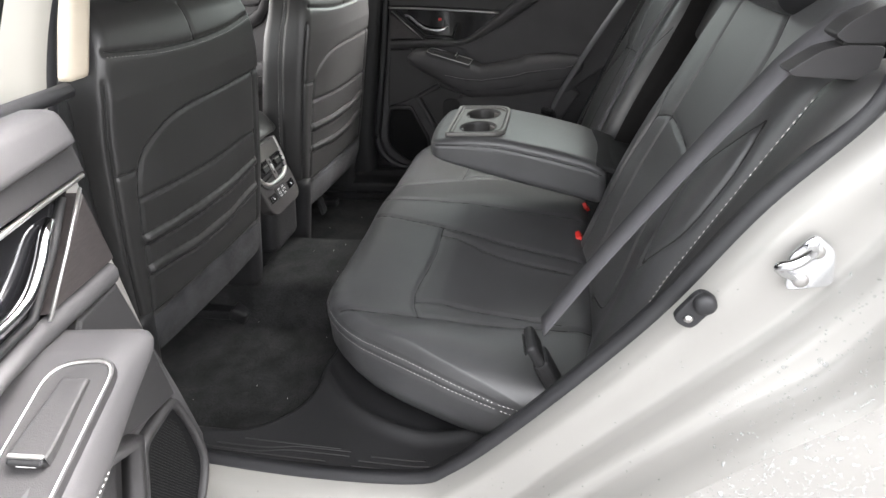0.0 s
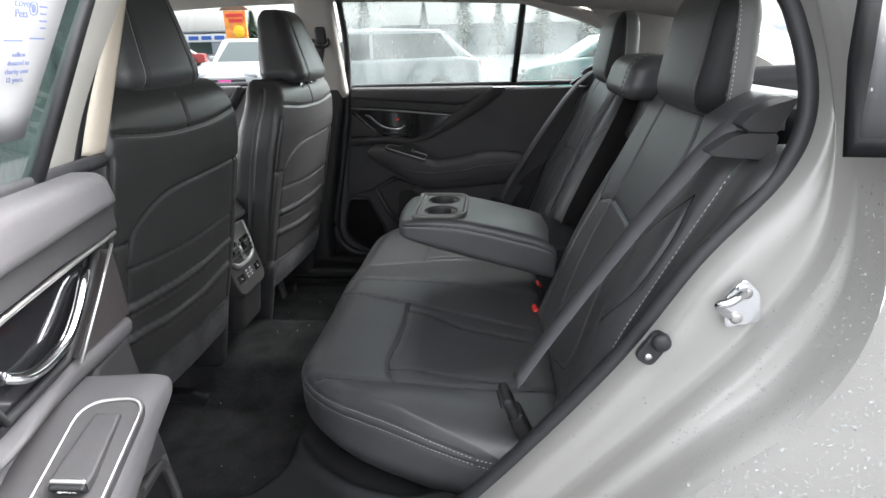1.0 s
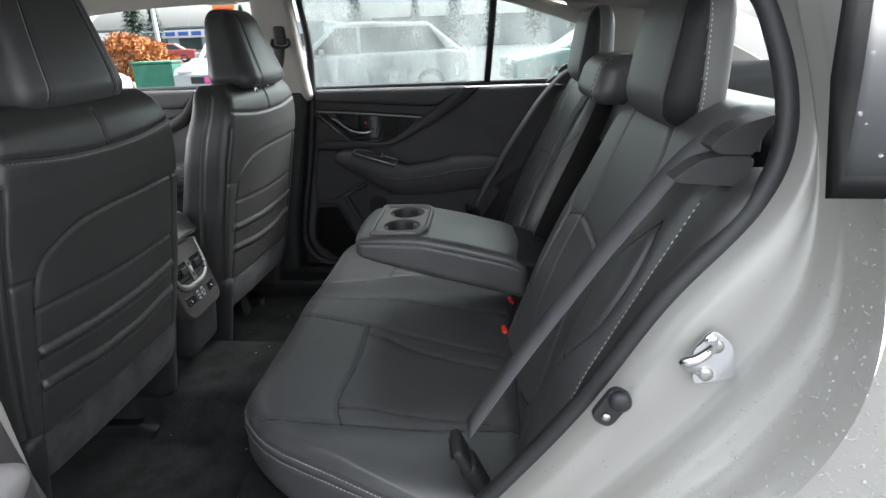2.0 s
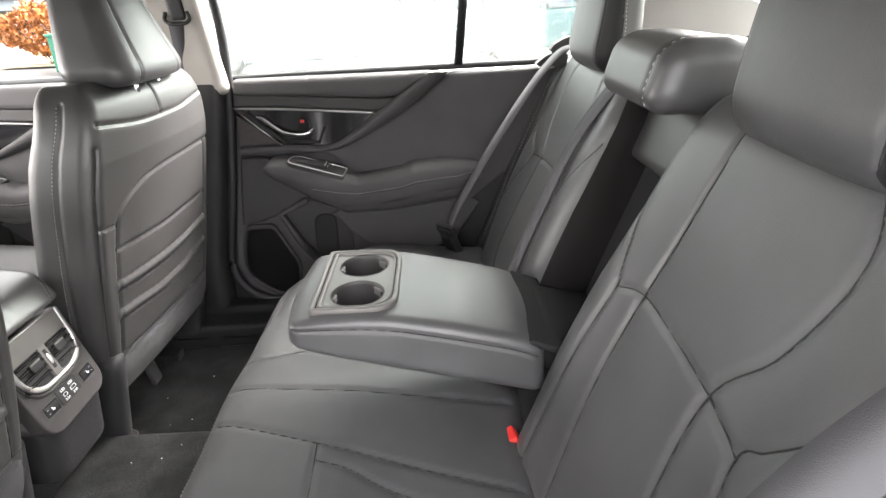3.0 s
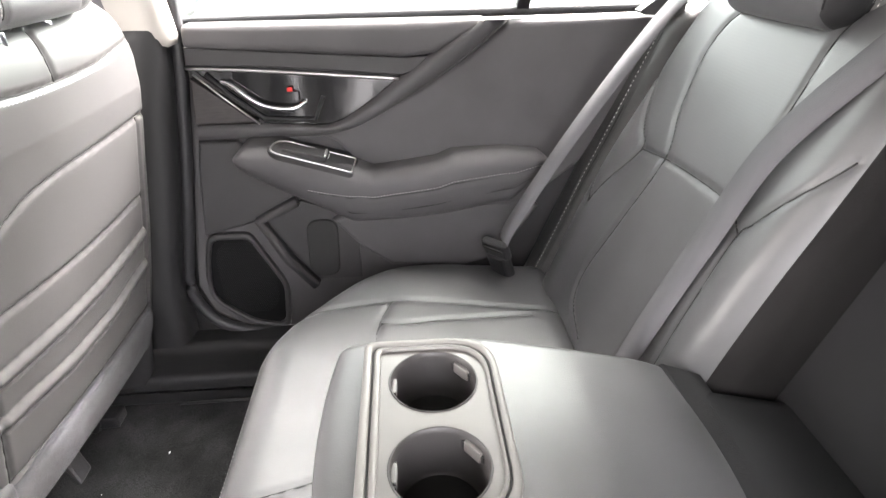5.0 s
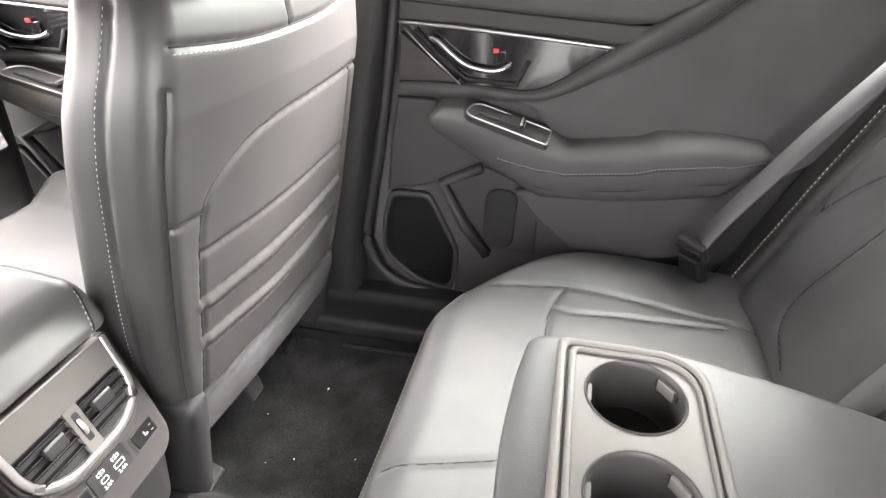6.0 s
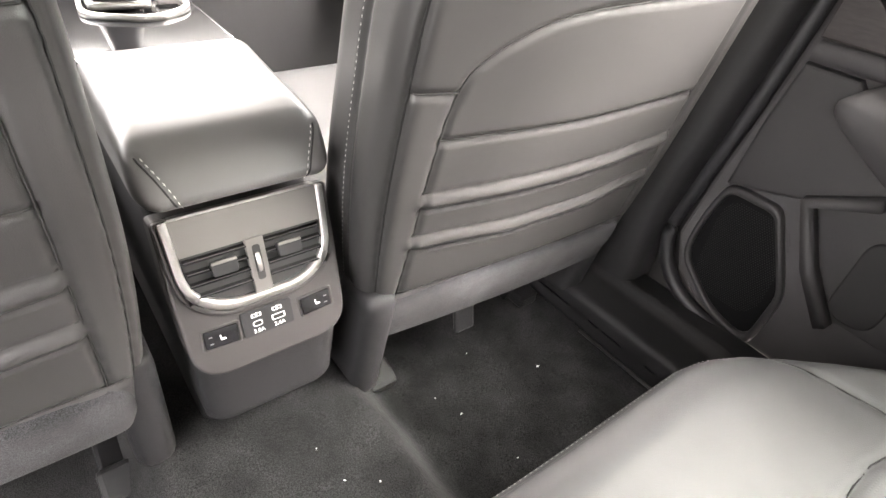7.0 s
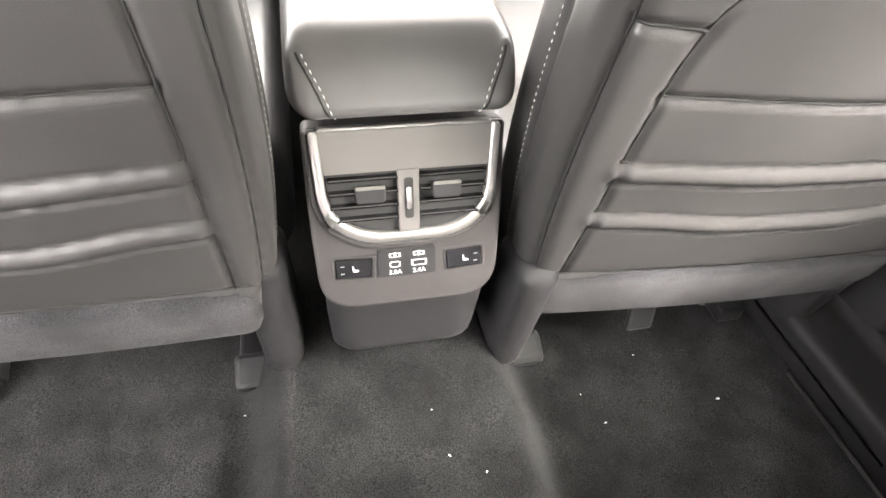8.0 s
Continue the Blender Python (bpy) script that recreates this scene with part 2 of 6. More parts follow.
class Soft:
    """A padded form: a box with round edges, bent by warp, with seams pressed in along lines on its faces."""

    def __init__(self, half, r, step, warp):
        self.h, self.r, self.warp = np.array(half, float), np.array(r if hasattr(r, "__len__") else (r, r, r), float), warp
        self.box, self.F = box_grid(self.h, step)
        self.V = warp(round_map(self.box, self.h, self.r))
        self.N = vertex_normals(self.V, self.F)
        self.step = step
        self.seams = []

    def line(self, face, pts, smooth=True, lift=0.0):
        """A line on a face ('+x', '-z', ...) in the box's own two other coordinates, laid on the bent form."""
        a = "xyz".index(face[1])
        o = [i for i in range(3) if i != a]
        p = spline(pts, 14) if smooth and len(pts) > 2 else np.asarray(pts, float)
        p = resample(p, 0.004)
        P = np.zeros((len(p), 3))
        P[:, a] = self.h[a] * (1 if face[0] == "+" else -1)
        P[:, o[0]], P[:, o[1]] = np.clip(p[:, 0], -self.h[o[0]], self.h[o[0]]), np.clip(p[:, 1], -self.h[o[1]], self.h[o[1]])
        Q = self.warp(round_map(P, self.h, self.r))
        if lift:
            Q = Q + self.normal_at(Q) * lift
        return Q

    def normal_at(self, Q):
        out = np.zeros_like(Q)
        near = np.where(((self.V > Q.min(0) - 0.03) & (self.V < Q.max(0) + 0.03)).all(1))[0]
        V = self.V[near]
        for i, q in enumerate(Q):
            out[i] = self.N[near[np.argmin(((V - q) ** 2).sum(1))]]
        return out

    def press(self, Q, width, depth):
        """Presses a groove (or raises a roll, with a negative depth) along the line Q."""
        lo, hi = Q.min(0) - 4 * width, Q.max(0) + 4 * width
        near = np.where(((self.V > lo) & (self.V < hi)).all(1))[0]
        if len(near) == 0:
            return
        d = np.full(len(near), 1e9)
        for k in range(0, len(Q), 1):
            d = np.minimum(d, ((self.V[near] - Q[k]) ** 2).sum(1))
        self.V[near] -= self.N[near] * (depth * np.exp(-d / width ** 2))[:, None]

    def seam(self, Q, width=0.0055, depth=0.006):
        """A sewn seam: a pressed groove with a thin dark line at its bottom."""
        width, depth = width * 0.7, depth * 0.7
        self.press(Q, width, depth)
        self.seams.append((Q, self.normal_at(Q), depth))

    def build(self, name, mat, parent=None, label="", zone=None, zone_mat=None):
        """zone: picks the faces that take zone_mat, from their centres on the unbent box."""
        ob = mesh_object(name, self.V, self.F, mat, parent, label)
        if zone is not None:
            for m in zone_mat if isinstance(zone_mat, tuple) else (zone_mat,):
                ob.data.materials.append(m)
            ob.data.polygons.foreach_set("material_index", zone(self.box[self.F].mean(1)).astype(np.int32))
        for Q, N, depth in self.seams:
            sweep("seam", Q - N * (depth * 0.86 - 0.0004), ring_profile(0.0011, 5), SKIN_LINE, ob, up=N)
        return ob


def sweep(name, pts, profile, mat, parent=None, label="", up=(0, 0, 1), closed=False, caps=True, smooth=True):
    """Carries a closed profile of (side, up) points along a line."""
    p = np.asarray(pts, float)
    t = np.gradient(p, axis=0)
    if closed:
        t = np.roll(p, -1, 0) - np.roll(p, 1, 0)
    t /= np.linalg.norm(t, axis=1, keepdims=True)
    u = np.asarray(up, float)
    u = np.broadcast_to(u, p.shape) if u.ndim == 1 else u
    side = np.cross(t, u)
    side /= np.maximum(np.linalg.norm(side, axis=1, keepdims=True), 1e-9)
    upv = np.cross(side, t)
    pr = np.asarray(profile, float)
    n, k = len(p), len(pr)
    V = (p[:, None, :] + side[:, None, :] * pr[None, :, :1] + upv[:, None, :] * pr[None, :, 1:2]).reshape(-1, 3)
    F = []
    for i in range(n if closed else n - 1):
        j = (i + 1) % n
        for a in range(k):
            b = (a + 1) % k
            F.append((i * k + a, i * k + b, j * k + b, j * k + a))
    if caps and not closed:
        F.append(tuple(range(k - 1, -1, -1)))
        F.append(tuple((n - 1) * k + a for a in range(k)))
    return mesh_object(name, V, F, mat, parent, label, smooth)


def ring_profile(r, k=8, squash=1.0):
    return [(r * math.cos(2 * math.pi * i / k), squash * r * math.sin(2 * math.pi * i / k)) for i in range(k)]


def band_profile(w, t):
    return [(-w / 2, -t / 2), (-w / 2 + t * 0.3, -t * 0.7), (w / 2 - t * 0.3, -t * 0.7), (w / 2, -t / 2), (w / 2, t / 2), (-w / 2, t / 2)]


def plate(name, outline, m, depth, mat, parent=None, label="", bevel=0.003, smooth_line=0, seg=2):
    """A flat piece with the outline in its own x and y, its face at z = 0 and its thickness below; m places it."""
    o = spline(outline, smooth_line, closed=True) if smooth_line else np.asarray(outline, float)
    bm = bmesh.new()
    vs = [bm.verts.new((x, y, 0)) for x, y in o]
    f = bm.faces.new(vs)
    if f.calc_area() and sum(a[0] * b[1] - b[0] * a[1] for a, b in zip(o, np.roll(o, -1, 0))) < 0:
        f.normal_flip()
    r = bmesh.ops.extrude_face_region(bm, geom=[f])
    low = [v for v in r["geom"] if isinstance(v, bmesh.types.BMVert)]
    bmesh.ops.translate(bm, verts=low, vec=(0, 0, -depth))
    if bevel:
        edges = [e for e in bm.edges if all(abs(v.co.z) < 1e-6 for v in e.verts)]
        bmesh.ops.bevel(bm, geom=edges, offset=bevel, segments=seg, affect='EDGES', profile=0.6, clamp_overlap=True)
    bm.transform(m)
    return part(name, bm, mat, parent, label, smooth=False)


def frame_plate(name, outer, inner, m, depth, mat, parent=None, label="", bevel=0.0015):
    """A ring between two outlines with the same number of points."""
    a, b = np.asarray(outer, float), np.asarray(inner, float)
    n = len(a)
    rows = [(a, -depth), (a, -bevel), (a + (b - a) * 0.15, 0), (a + (b - a) * 0.85, 0), (b, -bevel), (b, -depth)]
    V = np.vstack([np.c_[q, np.full(n, z)] for q, z in rows])
    F = []
    for r in range(len(rows)):
        s = (r + 1) % len(rows)
        for i in range(n):
            j = (i + 1) % n
            F.append((r * n + i, r * n + j, s * n + j, s * n + i))
    V = np.array([m @ Vector(v) for v in V])
    return mesh_object(name, V, F, mat, parent, label, True)


def solid_box(name, size, m, mat, parent=None, label="", bevel=0.003, seg=2):
    bm = bmesh.new()
    bmesh.ops.create_cube(bm, size=1)
    bmesh.ops.scale(bm, vec=size, verts=bm.verts)
    if bevel:
        bmesh.ops.bevel(bm, geom=bm.edges[:], offset=bevel, segments=seg, affect='EDGES', profile=0.5, clamp_overlap=True)
    bm.transform(m)
    return part(name, bm, mat, parent, label, smooth=False)


def turned(name, profile, m, mat, parent=None, label="", seg=32):
    """A form turned round its z axis from (radius, height) points."""
    bm = bmesh.new()
    vs = [bm.verts.new((r, 0, z)) for r, z in profile]
    es = [bm.edges.new((vs[i], vs[i + 1])) for i in range(len(vs) - 1)]
    bmesh.ops.spin(bm, geom=vs + es, cent=(0, 0, 0), axis=(0, 0, 1), angle=2 * math.pi, steps=seg)
    bmesh.ops.remove_doubles(bm, verts=bm.verts, dist=1e-5)
    bm.transform(m)
    return part(name, bm, mat, parent, label)


def loft(name, rows, mat, parent=None, label="", n=60, thick=0.0, closed=False):
    """A skin over lines that run alongside one another."""
    R = []
    for row in rows:
        s = spline(row, 10)
        d = np.linspace(0, len(s) - 1, n)
        R.append(np.stack([np.interp(d, np.arange(len(s)), s[:, i]) for i in range(3)], 1))
    V = np.vstack(R)
    F = []
    k = len(R)
    for i in range(k - 1):
        for j in range(n - 1):
            F.append((i * n + j, i * n + j + 1, (i + 1) * n + j + 1, (i + 1) * n + j))
    ob = mesh_object(name, V, F, mat, parent, label)
    if thick:
        so = ob.modifiers.new("thickness", 'SOLIDIFY')
        so.thickness, so.offset = thick, 0
    return ob


def stitches(name, Q, mat, parent, length=0.0045, gap=0.0028, width=0.0011, lift=None, normals=None):
    """A row of thread stitches along a line."""
    p = resample(Q, length + gap)
    if normals is None:
        normals = np.tile(np.array([0, 0, 1.0]), (len(p), 1))
    else:
        idx = np.linspace(0, len(normals) - 1, len(p)).round().astype(int)
        normals = normals[idx]
    V, F = [], []
    for i in range(len(p) - 1):
        a, d = p[i], p[i + 1] - p[i]
        b = a + d * length / (length + gap)
        nn = normals[i]
        sd = np.cross(d, nn)
        sd = sd / max(np.linalg.norm(sd), 1e-9) * width / 2
        up = nn * width * 0.6
        o = len(V)
        mid = (a + b) / 2
        V += [a, mid + sd, b, mid - sd, mid + up]
        F += [(o, o + 1, o + 4), (o + 1, o + 2, o + 4), (o + 2, o + 3, o + 4), (o + 3, o, o + 4)]
    return mesh_object(name, V, F, mat, parent, "", False)


RIGHT = Matrix(((1, 0, 0, 0), (0, 0, -1, 0), (0, 1, 0, 0), (0, 0, 0, 1)))  # own x, y -> world x, z; its face looks at -y


def right_at(y):
    return Matrix.Translation((0, y, 0)) @ RIGHT


def lettering(name, text, size, m, mat, parent, depth=0.0003):
    cu = bpy.data.curves.new(name, 'FONT')
    cu.body, cu.size, cu.extrude, cu.align_x, cu.align_y = text, size, depth, 'CENTER', 'CENTER'
    tmp = bpy.data.objects.new(name, cu)
    scene.collection.objects.link(tmp)
    me = bpy.data.meshes.new_from_object(tmp.evaluated_get(bpy.context.evaluated_depsgraph_get()))
    bpy.data.objects.remove(tmp)
    me.materials.clear()
    me.materials.append(mat)
    me.transform(m)
    ob = new(name, me)
    ob.parent = parent
    return ob


# ---- ground ----
bm = bmesh.new()
bmesh.ops.create_grid(bm, x_segments=40, y_segments=40, size=600)
tagged(part("ground", bm, ASPHALT, None), "wet grey asphalt of a car park", "ground", kind="structure")


# ---- car shell ----
def floor_height(x, y):
    tun = 0.10 * np.clip((0.205 - np.abs(y + 0.01)) / 0.085, 0, 1)
    tun = tun * tun * (3 * 0.10 - 2 * tun) / 0.01
    toe = 0.25 * np.clip((-1.55 - x) / 0.3, 0, 1)
    front = 0.06 * np.clip((x + 0.02) / 0.15, 0, 1)
    return 0.315 + tun + toe + front


gx, gy = np.linspace(-1.9, 0.05, 110), np.linspace(-0.66, 0.66, 90)
GX, GY = np.meshgrid(gx, gy, indexing="ij")
GZ = floor_height(GX, GY) + 0.0015 * np.sin(GX * 41) * np.cos(GY * 37)
V = np.stack([GX, GY, GZ], -1).reshape(-1, 3)
I = np.arange(len(V)).reshape(len(gx), len(gy))
F = np.stack([I[:-1, :-1], I[1:, :-1], I[1:, 1:], I[:-1, 1:]], -1).reshape(-1, 4)
tagged(mesh_object("floor", V, F, CARPET), "black carpet over the footwell and centre tunnel", "carpet", kind="structure")
solid_box("floor_pan", (3.4, 1.5, 0.05), pose(-0.3, 0, 0.24), PAINT, None, bevel=0.01)["kind"] = "structure"

# roof lining
rows = []
for y, dz, df in ((-0.66, -0.085, -0.085), (-0.60, -0.035, -0.035), (-0.45, -0.008, -0.008), (0, 0.012, 0.012), (0.45, -0.008, -0.005), (0.60, -0.035, -0.014), (0.66, -0.085, -0.034)):
    rows.append([(-1.35, y * 0.92, 1.33 + df), (-1.0, y * 0.97, 1.40 + df), (-0.4, y, 1.455 + 0.7 * dz + 0.3 * df), (0.2, y, 1.455 + dz), (0.6, y * 0.95, 1.425 + dz), (0.82, y * 0.90, 1.39 + dz)])
tagged(loft("ceiling", rows, HEADLINER, thick=0.012), "light grey woven headliner", "headliner", kind="structure")
rows = []
for y, dz, df in ((-0.70, -0.09, -0.09), (-0.62, -0.03, -0.03), (-0.45, 0.0, 0.0), (0, 0.02, 0.02), (0.45, 0.0, 0.0), (0.62, -0.03, -0.012), (0.70, -0.09, -0.040)):
    rows.append([(-1.37, y * 0.92, 1.37 + df), (-1.0, y * 0.97, 1.44 + df), (-0.4, y, 1.495 + 0.7 * dz + 0.3 * df), (0.2, y, 1.495 + dz), (0.6, y * 0.95, 1.465 + dz), (0.85, y * 0.90, 1.42 + dz)])
tagged(loft("roof", rows, PAINT, thick=0.01), "silver painted car roof", "roof", kind="structure")

# rear shelf and rear pillars
shelf = Soft((0.33, 0.66, 0.03), 0.02, 0.03, lambda p: p + np.array([0.94, 0, 1.105]) + np.c_[p[:, 0] * 0, p[:, 0] * 0, 0.02 * (p[:, 0] + 0.33)])
tagged(shelf.build("parcel_shelf", SHELF_CLOTH), "black fabric rear parcel shelf", "shelf", kind="structure")
for sgn, nm in ((1, "trim_1"), (-1, "trim_2")):
    back = 0.0 if sgn > 0 else 0.11  # the near one starts behind the door opening
    rows = [[(0.52 + back, sgn * 0.655, 1.36), (0.60 + back, sgn * 0.67, 1.27), (0.66 + back, sgn * 0.70, 1.10)],
            [(0.66 + back * 0.6, sgn * 0.64, 1.375), (0.76 + back * 0.8, sgn * 0.655, 1.28), (0.84 + back, sgn * 0.68, 1.10)],
            [(0.74, sgn * 0.60, 1.385), (0.96, sgn * 0.62, 1.255), (1.24, sgn * 0.65, 1.11)]]
    tagged(loft(nm, rows, HEADLINER, thick=0.012), "light grey rear pillar trim", "trim", kind="structure")
    rows = [[(0.60, sgn * 0.80, 1.33), (0.70, sgn * 0.84, 1.22), (0.74, sgn * 0.87, 1.12)],
            [(0.84, sgn * 0.72, 1.40), (1.10, sgn * 0.76, 1.28), (1.40, sgn * 0.80, 1.10)]]
    if sgn > 0:
        tagged(loft("quarter_panel", rows, PAINT, thick=0.01), "silver painted rear pillar", "car body", kind="structure")


def pane_material(name, wet, tint=(0.22, 0.25, 0.242), fog=0.5, mist_tone=(0.135, 0.15, 0.146)):
    """Clear window glass with running water and mist on it."""
    m = bpy.data.materials.new(name)
    m.use_nodes = True
    nt = m.node_tree
    for n in list(nt.nodes):
        nt.nodes.remove(n)
    out = nt.nodes.new("ShaderNodeOutputMaterial")
    clear = nt.nodes.new("ShaderNodeBsdfTransparent")
    clear.inputs[0].default_value = (*tint, 1)
    shine = nt.nodes.new("ShaderNodeBsdfGlossy")
    shine.inputs["Roughness"].default_value = 0.03
    fres = nt.nodes.new("ShaderNodeFresnel")
    fres.inputs["IOR"].default_value = 1.45
    gl = nt.nodes.new("ShaderNodeMixShader")
    nt.links.new(fres.outputs[0], gl.inputs[0])
    nt.links.new(clear.outputs[0], gl.inputs[1])
    nt.links.new(shine.outputs[0], gl.inputs[2])
    last = gl
    if wet:
        tc = nt.nodes.new("ShaderNodeTexCoord")
        mp = nt.nodes.new("ShaderNodeMapping")
        mp.inputs["Scale"].default_value = (240, 240, 11)
        nt.links.new(tc.outputs["Object"], mp.inputs["Vector"])
        n1 = nt.nodes.new("ShaderNodeTexNoise")
        n1.inputs["Scale"].default_value, n1.inputs["Detail"].default_value, n1.inputs["Distortion"].default_value = 1.0, 4, 0.6
        nt.links.new(mp.outputs[0], n1.inputs["Vector"])
        mp2 = nt.nodes.new("ShaderNodeMapping")
        mp2.inputs["Scale"].default_value = (9, 9, 4)
        nt.links.new(tc.outputs["Object"], mp2.inputs["Vector"])
        n2 = nt.nodes.new("ShaderNodeTexNoise")
        n2.inputs["Scale"].default_value, n2.inputs["Detail"].default_value = 1.0, 3
        nt.links.new(mp2.outputs[0], n2.inputs["Vector"])
        mul = nt.nodes.new("ShaderNodeMath")
        mul.operation = 'MULTIPLY'
        nt.links.new(n1.outputs["Fac"], mul.inputs[0])
        nt.links.new(n2.outputs["Fac"], mul.inputs[1])
        r = nt.nodes.new("ShaderNodeMapRange")
        r.inputs["From Min"].default_value, r.inputs["From Max"].default_value = 0.13, 0.40
        r.inputs["To Min"].default_value, r.inputs["To Max"].default_value = fog, 0.04
        nt.links.new(mul.outputs[0], r.inputs["Value"])
        mist = nt.nodes.new("ShaderNodeBsdfTranslucent")
        mist.inputs[0].default_value = (*mist_tone, 1)
        mx = nt.nodes.new("ShaderNodeMixShader")
        nt.links.new(r.outputs[0], mx.inputs[0])
        nt.links.new(gl.outputs[0], mx.inputs[1])
        nt.links.new(mist.outputs[0], mx.inputs[2])
        last = mx
    nt.links.new(last.outputs[0], out.inputs[0])
    return m


GLASS_WET = pane_material("rain_streaked_glass", True, fog=0.45)
GLASS = pane_material("clear_glass", False, tint=(0.46, 0.48, 0.472))
GLASS_DOOR = pane_material("green_rain_beaded_glass", True, tint=(0.20, 0.29, 0.255), fog=0.5, mist_tone=(0.10, 0.15, 0.132))
GLASS_FRONT = pane_material("clear_windscreen_glass", False, tint=(0.78, 0.80, 0.79))
GLASS_REAR = pane_material("rain_beaded_rear_glass", True, tint=(0.33, 0.35, 0.345), fog=0.10)
GLASS_DARK = material("dark_tinted_glass", (0.050, 0.051, 0.053), 0.55, spec=0.3, vary=0.1)


def glass_sheet(name, rows, mat, label, parent=None, kind="structure"):
    ob = loft(name, rows, mat, parent, n=20)
    ob.visible_shadow = False
    return tagged(ob, label, "window", kind=kind)


glass_sheet("window_1", [[(-0.345, 0.745, 1.085), (0.285, 0.745, 1.095)], [(-0.33, 0.70, 1.25), (0.30, 0.70, 1.25)], [(-0.335, 0.64, 1.42), (0.31, 0.65, 1.385)]], GLASS_WET, "rear side window streaked with rain and mist")
glass_sheet("window_2", [[(0.295, 0.745, 1.095), (0.63, 0.745, 1.10)], [(0.31, 0.70, 1.25), (0.60, 0.71, 1.22)], [(0.318, 0.65, 1.385), (0.58, 0.67, 1.29)]], GLASS_WET, "small fixed rear side window streaked with rain")
glass_sheet("window_3", [[(-1.45, 0.745, 1.06), (-0.50, 0.745, 1.085)], [(-1.2, 0.69, 1.25), (-0.49, 0.70, 1.25)], [(-0.95, 0.63, 1.40), (-0.485, 0.64, 1.42)]], GLASS, "clear front side window with drops")
glass_sheet("rear_window", [[(0.80, -0.56, 1.395), (0.80, 0.56, 1.395)], [(1.28, -0.60, 1.20), (1.28, 0.60, 1.20)]], GLASS_REAR, "sloping rear window with rain drops")
bpy.data.objects["rear_window"].visible_shadow = True
glass_sheet("windscreen", [[(-1.36, -0.55, 1.34), (-1.36, 0.55, 1.34)], [(-2.0, -0.66, 1.02), (-2.0, 0.66, 1.02)]], GLASS_FRONT, "clear windscreen")

# rail over the side windows, window bar, front pillar
for sgn, nm in ((1, "trim_3"), (-1, "trim_4")):
    rail = [(-1.30, sgn * 0.60, 1.315), (-0.95, sgn * 0.635, 1.405), (-0.34, sgn * 0.645, 1.43), (0.14, sgn * 0.645, 1.415), (0.31, sgn * 0.65, 1.382), (0.456, sgn * 0.66, 1.341), (0.58, sgn * 0.67, 1.298), (0.66, sgn * 0.69, 1.25)]
    tagged(sweep(nm, spline(rail, 8), ring_profile(0.022, 8), HEADLINER), "light grey roof rail trim", "trim", kind="structure")
tagged(sweep("window_bar", [(0.288, 0.745, 1.09), (0.303, 0.70, 1.25), (0.315, 0.65, 1.39)], band_profile(0.022, 0.016), RUBBER, up=(0, -1, 0)), "black bar between two side windows", "window bar", kind="structure")
tagged(sweep("front_pillar", [(-1.95, 0.68, 1.02), (-1.6, 0.65, 1.19), (-1.28, 0.60, 1.33)], ring_profile(0.05, 8), HEADLINER), "light grey windscreen pillar trim", "pillar", kind="structure")

# pillar between the right doors
pill = Soft((0.085, 0.03, 0.20), 0.02, 0.02, lambda p: np.c_[-0.415 + p[:, 0] * (1 - 0.6 * (p[:, 2] + 0.2)) , 0.71 + p[:, 1] - 0.22 * (p[:, 2] + 0.20), 1.25 + p[:, 2]])
tagged(pill.build("pillar_1", HEADLINER), "light grey centre pillar trim", "pillar", kind="structure")
pl2 = Soft((0.13, 0.045, 0.37), 0.025, 0.02, lambda p: np.c_[np.interp(0.73 + p[:, 2], [0.36, 0.54, 0.65, 0.8, 0.97, 1.1], [-0.445, -0.438, -0.418, -0.388, -0.358, -0.342]) - 0.13 + p[:, 0], 0.715 + p[:, 1] * 1.0, 0.73 + p[:, 2]])
tagged(pl2.build("pillar_2", PLASTIC), "black plastic lower centre pillar trim", "pillar", kind="structure")
pl3 = Soft((0.075, 0.015, 0.37), 0.01, 0.03, lambda p: p + np.array([-0.425, 0.772, 0.73]))
tagged(pl3.build("pillar_7", PLASTIC), "black panel behind the door seal", "pillar", kind="structure")
tagged(sweep("seal_1", spline([(-0.33, 0.655, 1.40), (-0.325, 0.70, 1.25), (-0.335, 0.725, 1.10), (-0.352, 0.725, 0.97), (-0.38, 0.725, 0.80), (-0.41, 0.725, 0.65), (-0.43, 0.725, 0.54), (-0.405, 0.725, 0.465), (-0.34, 0.725, 0.42), (-0.2, 0.725, 0.405), (0.1, 0.72, 0.41)], 8), ring_profile(0.013, 8), RUBBER), "black rubber door seal", "door seal", kind="structure")
tagged(sweep("trim_5", [(-0.45, 0.572, 0.340), (-0.3, 0.574, 0.340), (-0.05, 0.576, 0.342)], ring_profile(0.0035, 6), PLASTIC_GREY), "grey edge of the sill plate", "trim", kind="structure")
sill = Soft((0.75, 0.078, 0.045), 0.012, 0.008, lambda p: np.c_[p[:, 0] - 0.35, p[:, 1] + 0.657, 0.375 + p[:, 2] - 0.014 * np.clip((0.02 - p[:, 1]) / 0.02, 0, 1) * (p[:, 2] > 0)])
tagged(sill.build("sill_1", PLASTIC), "black plastic door sill plate", "sill", kind="structure")


# ---- rear bench ----
def front_pull(y):
    return np.interp(np.abs(y), [0, 0.40, 0.44, 0.48, 0.516, 0.55, 0.583, 0.612, 0.639, 0.66, 0.675, 0.70], [0, 0, 0.007, 0.026, 0.055, 0.090, 0.133, 0.187, 0.25, 0.31, 0.358, 0.44])


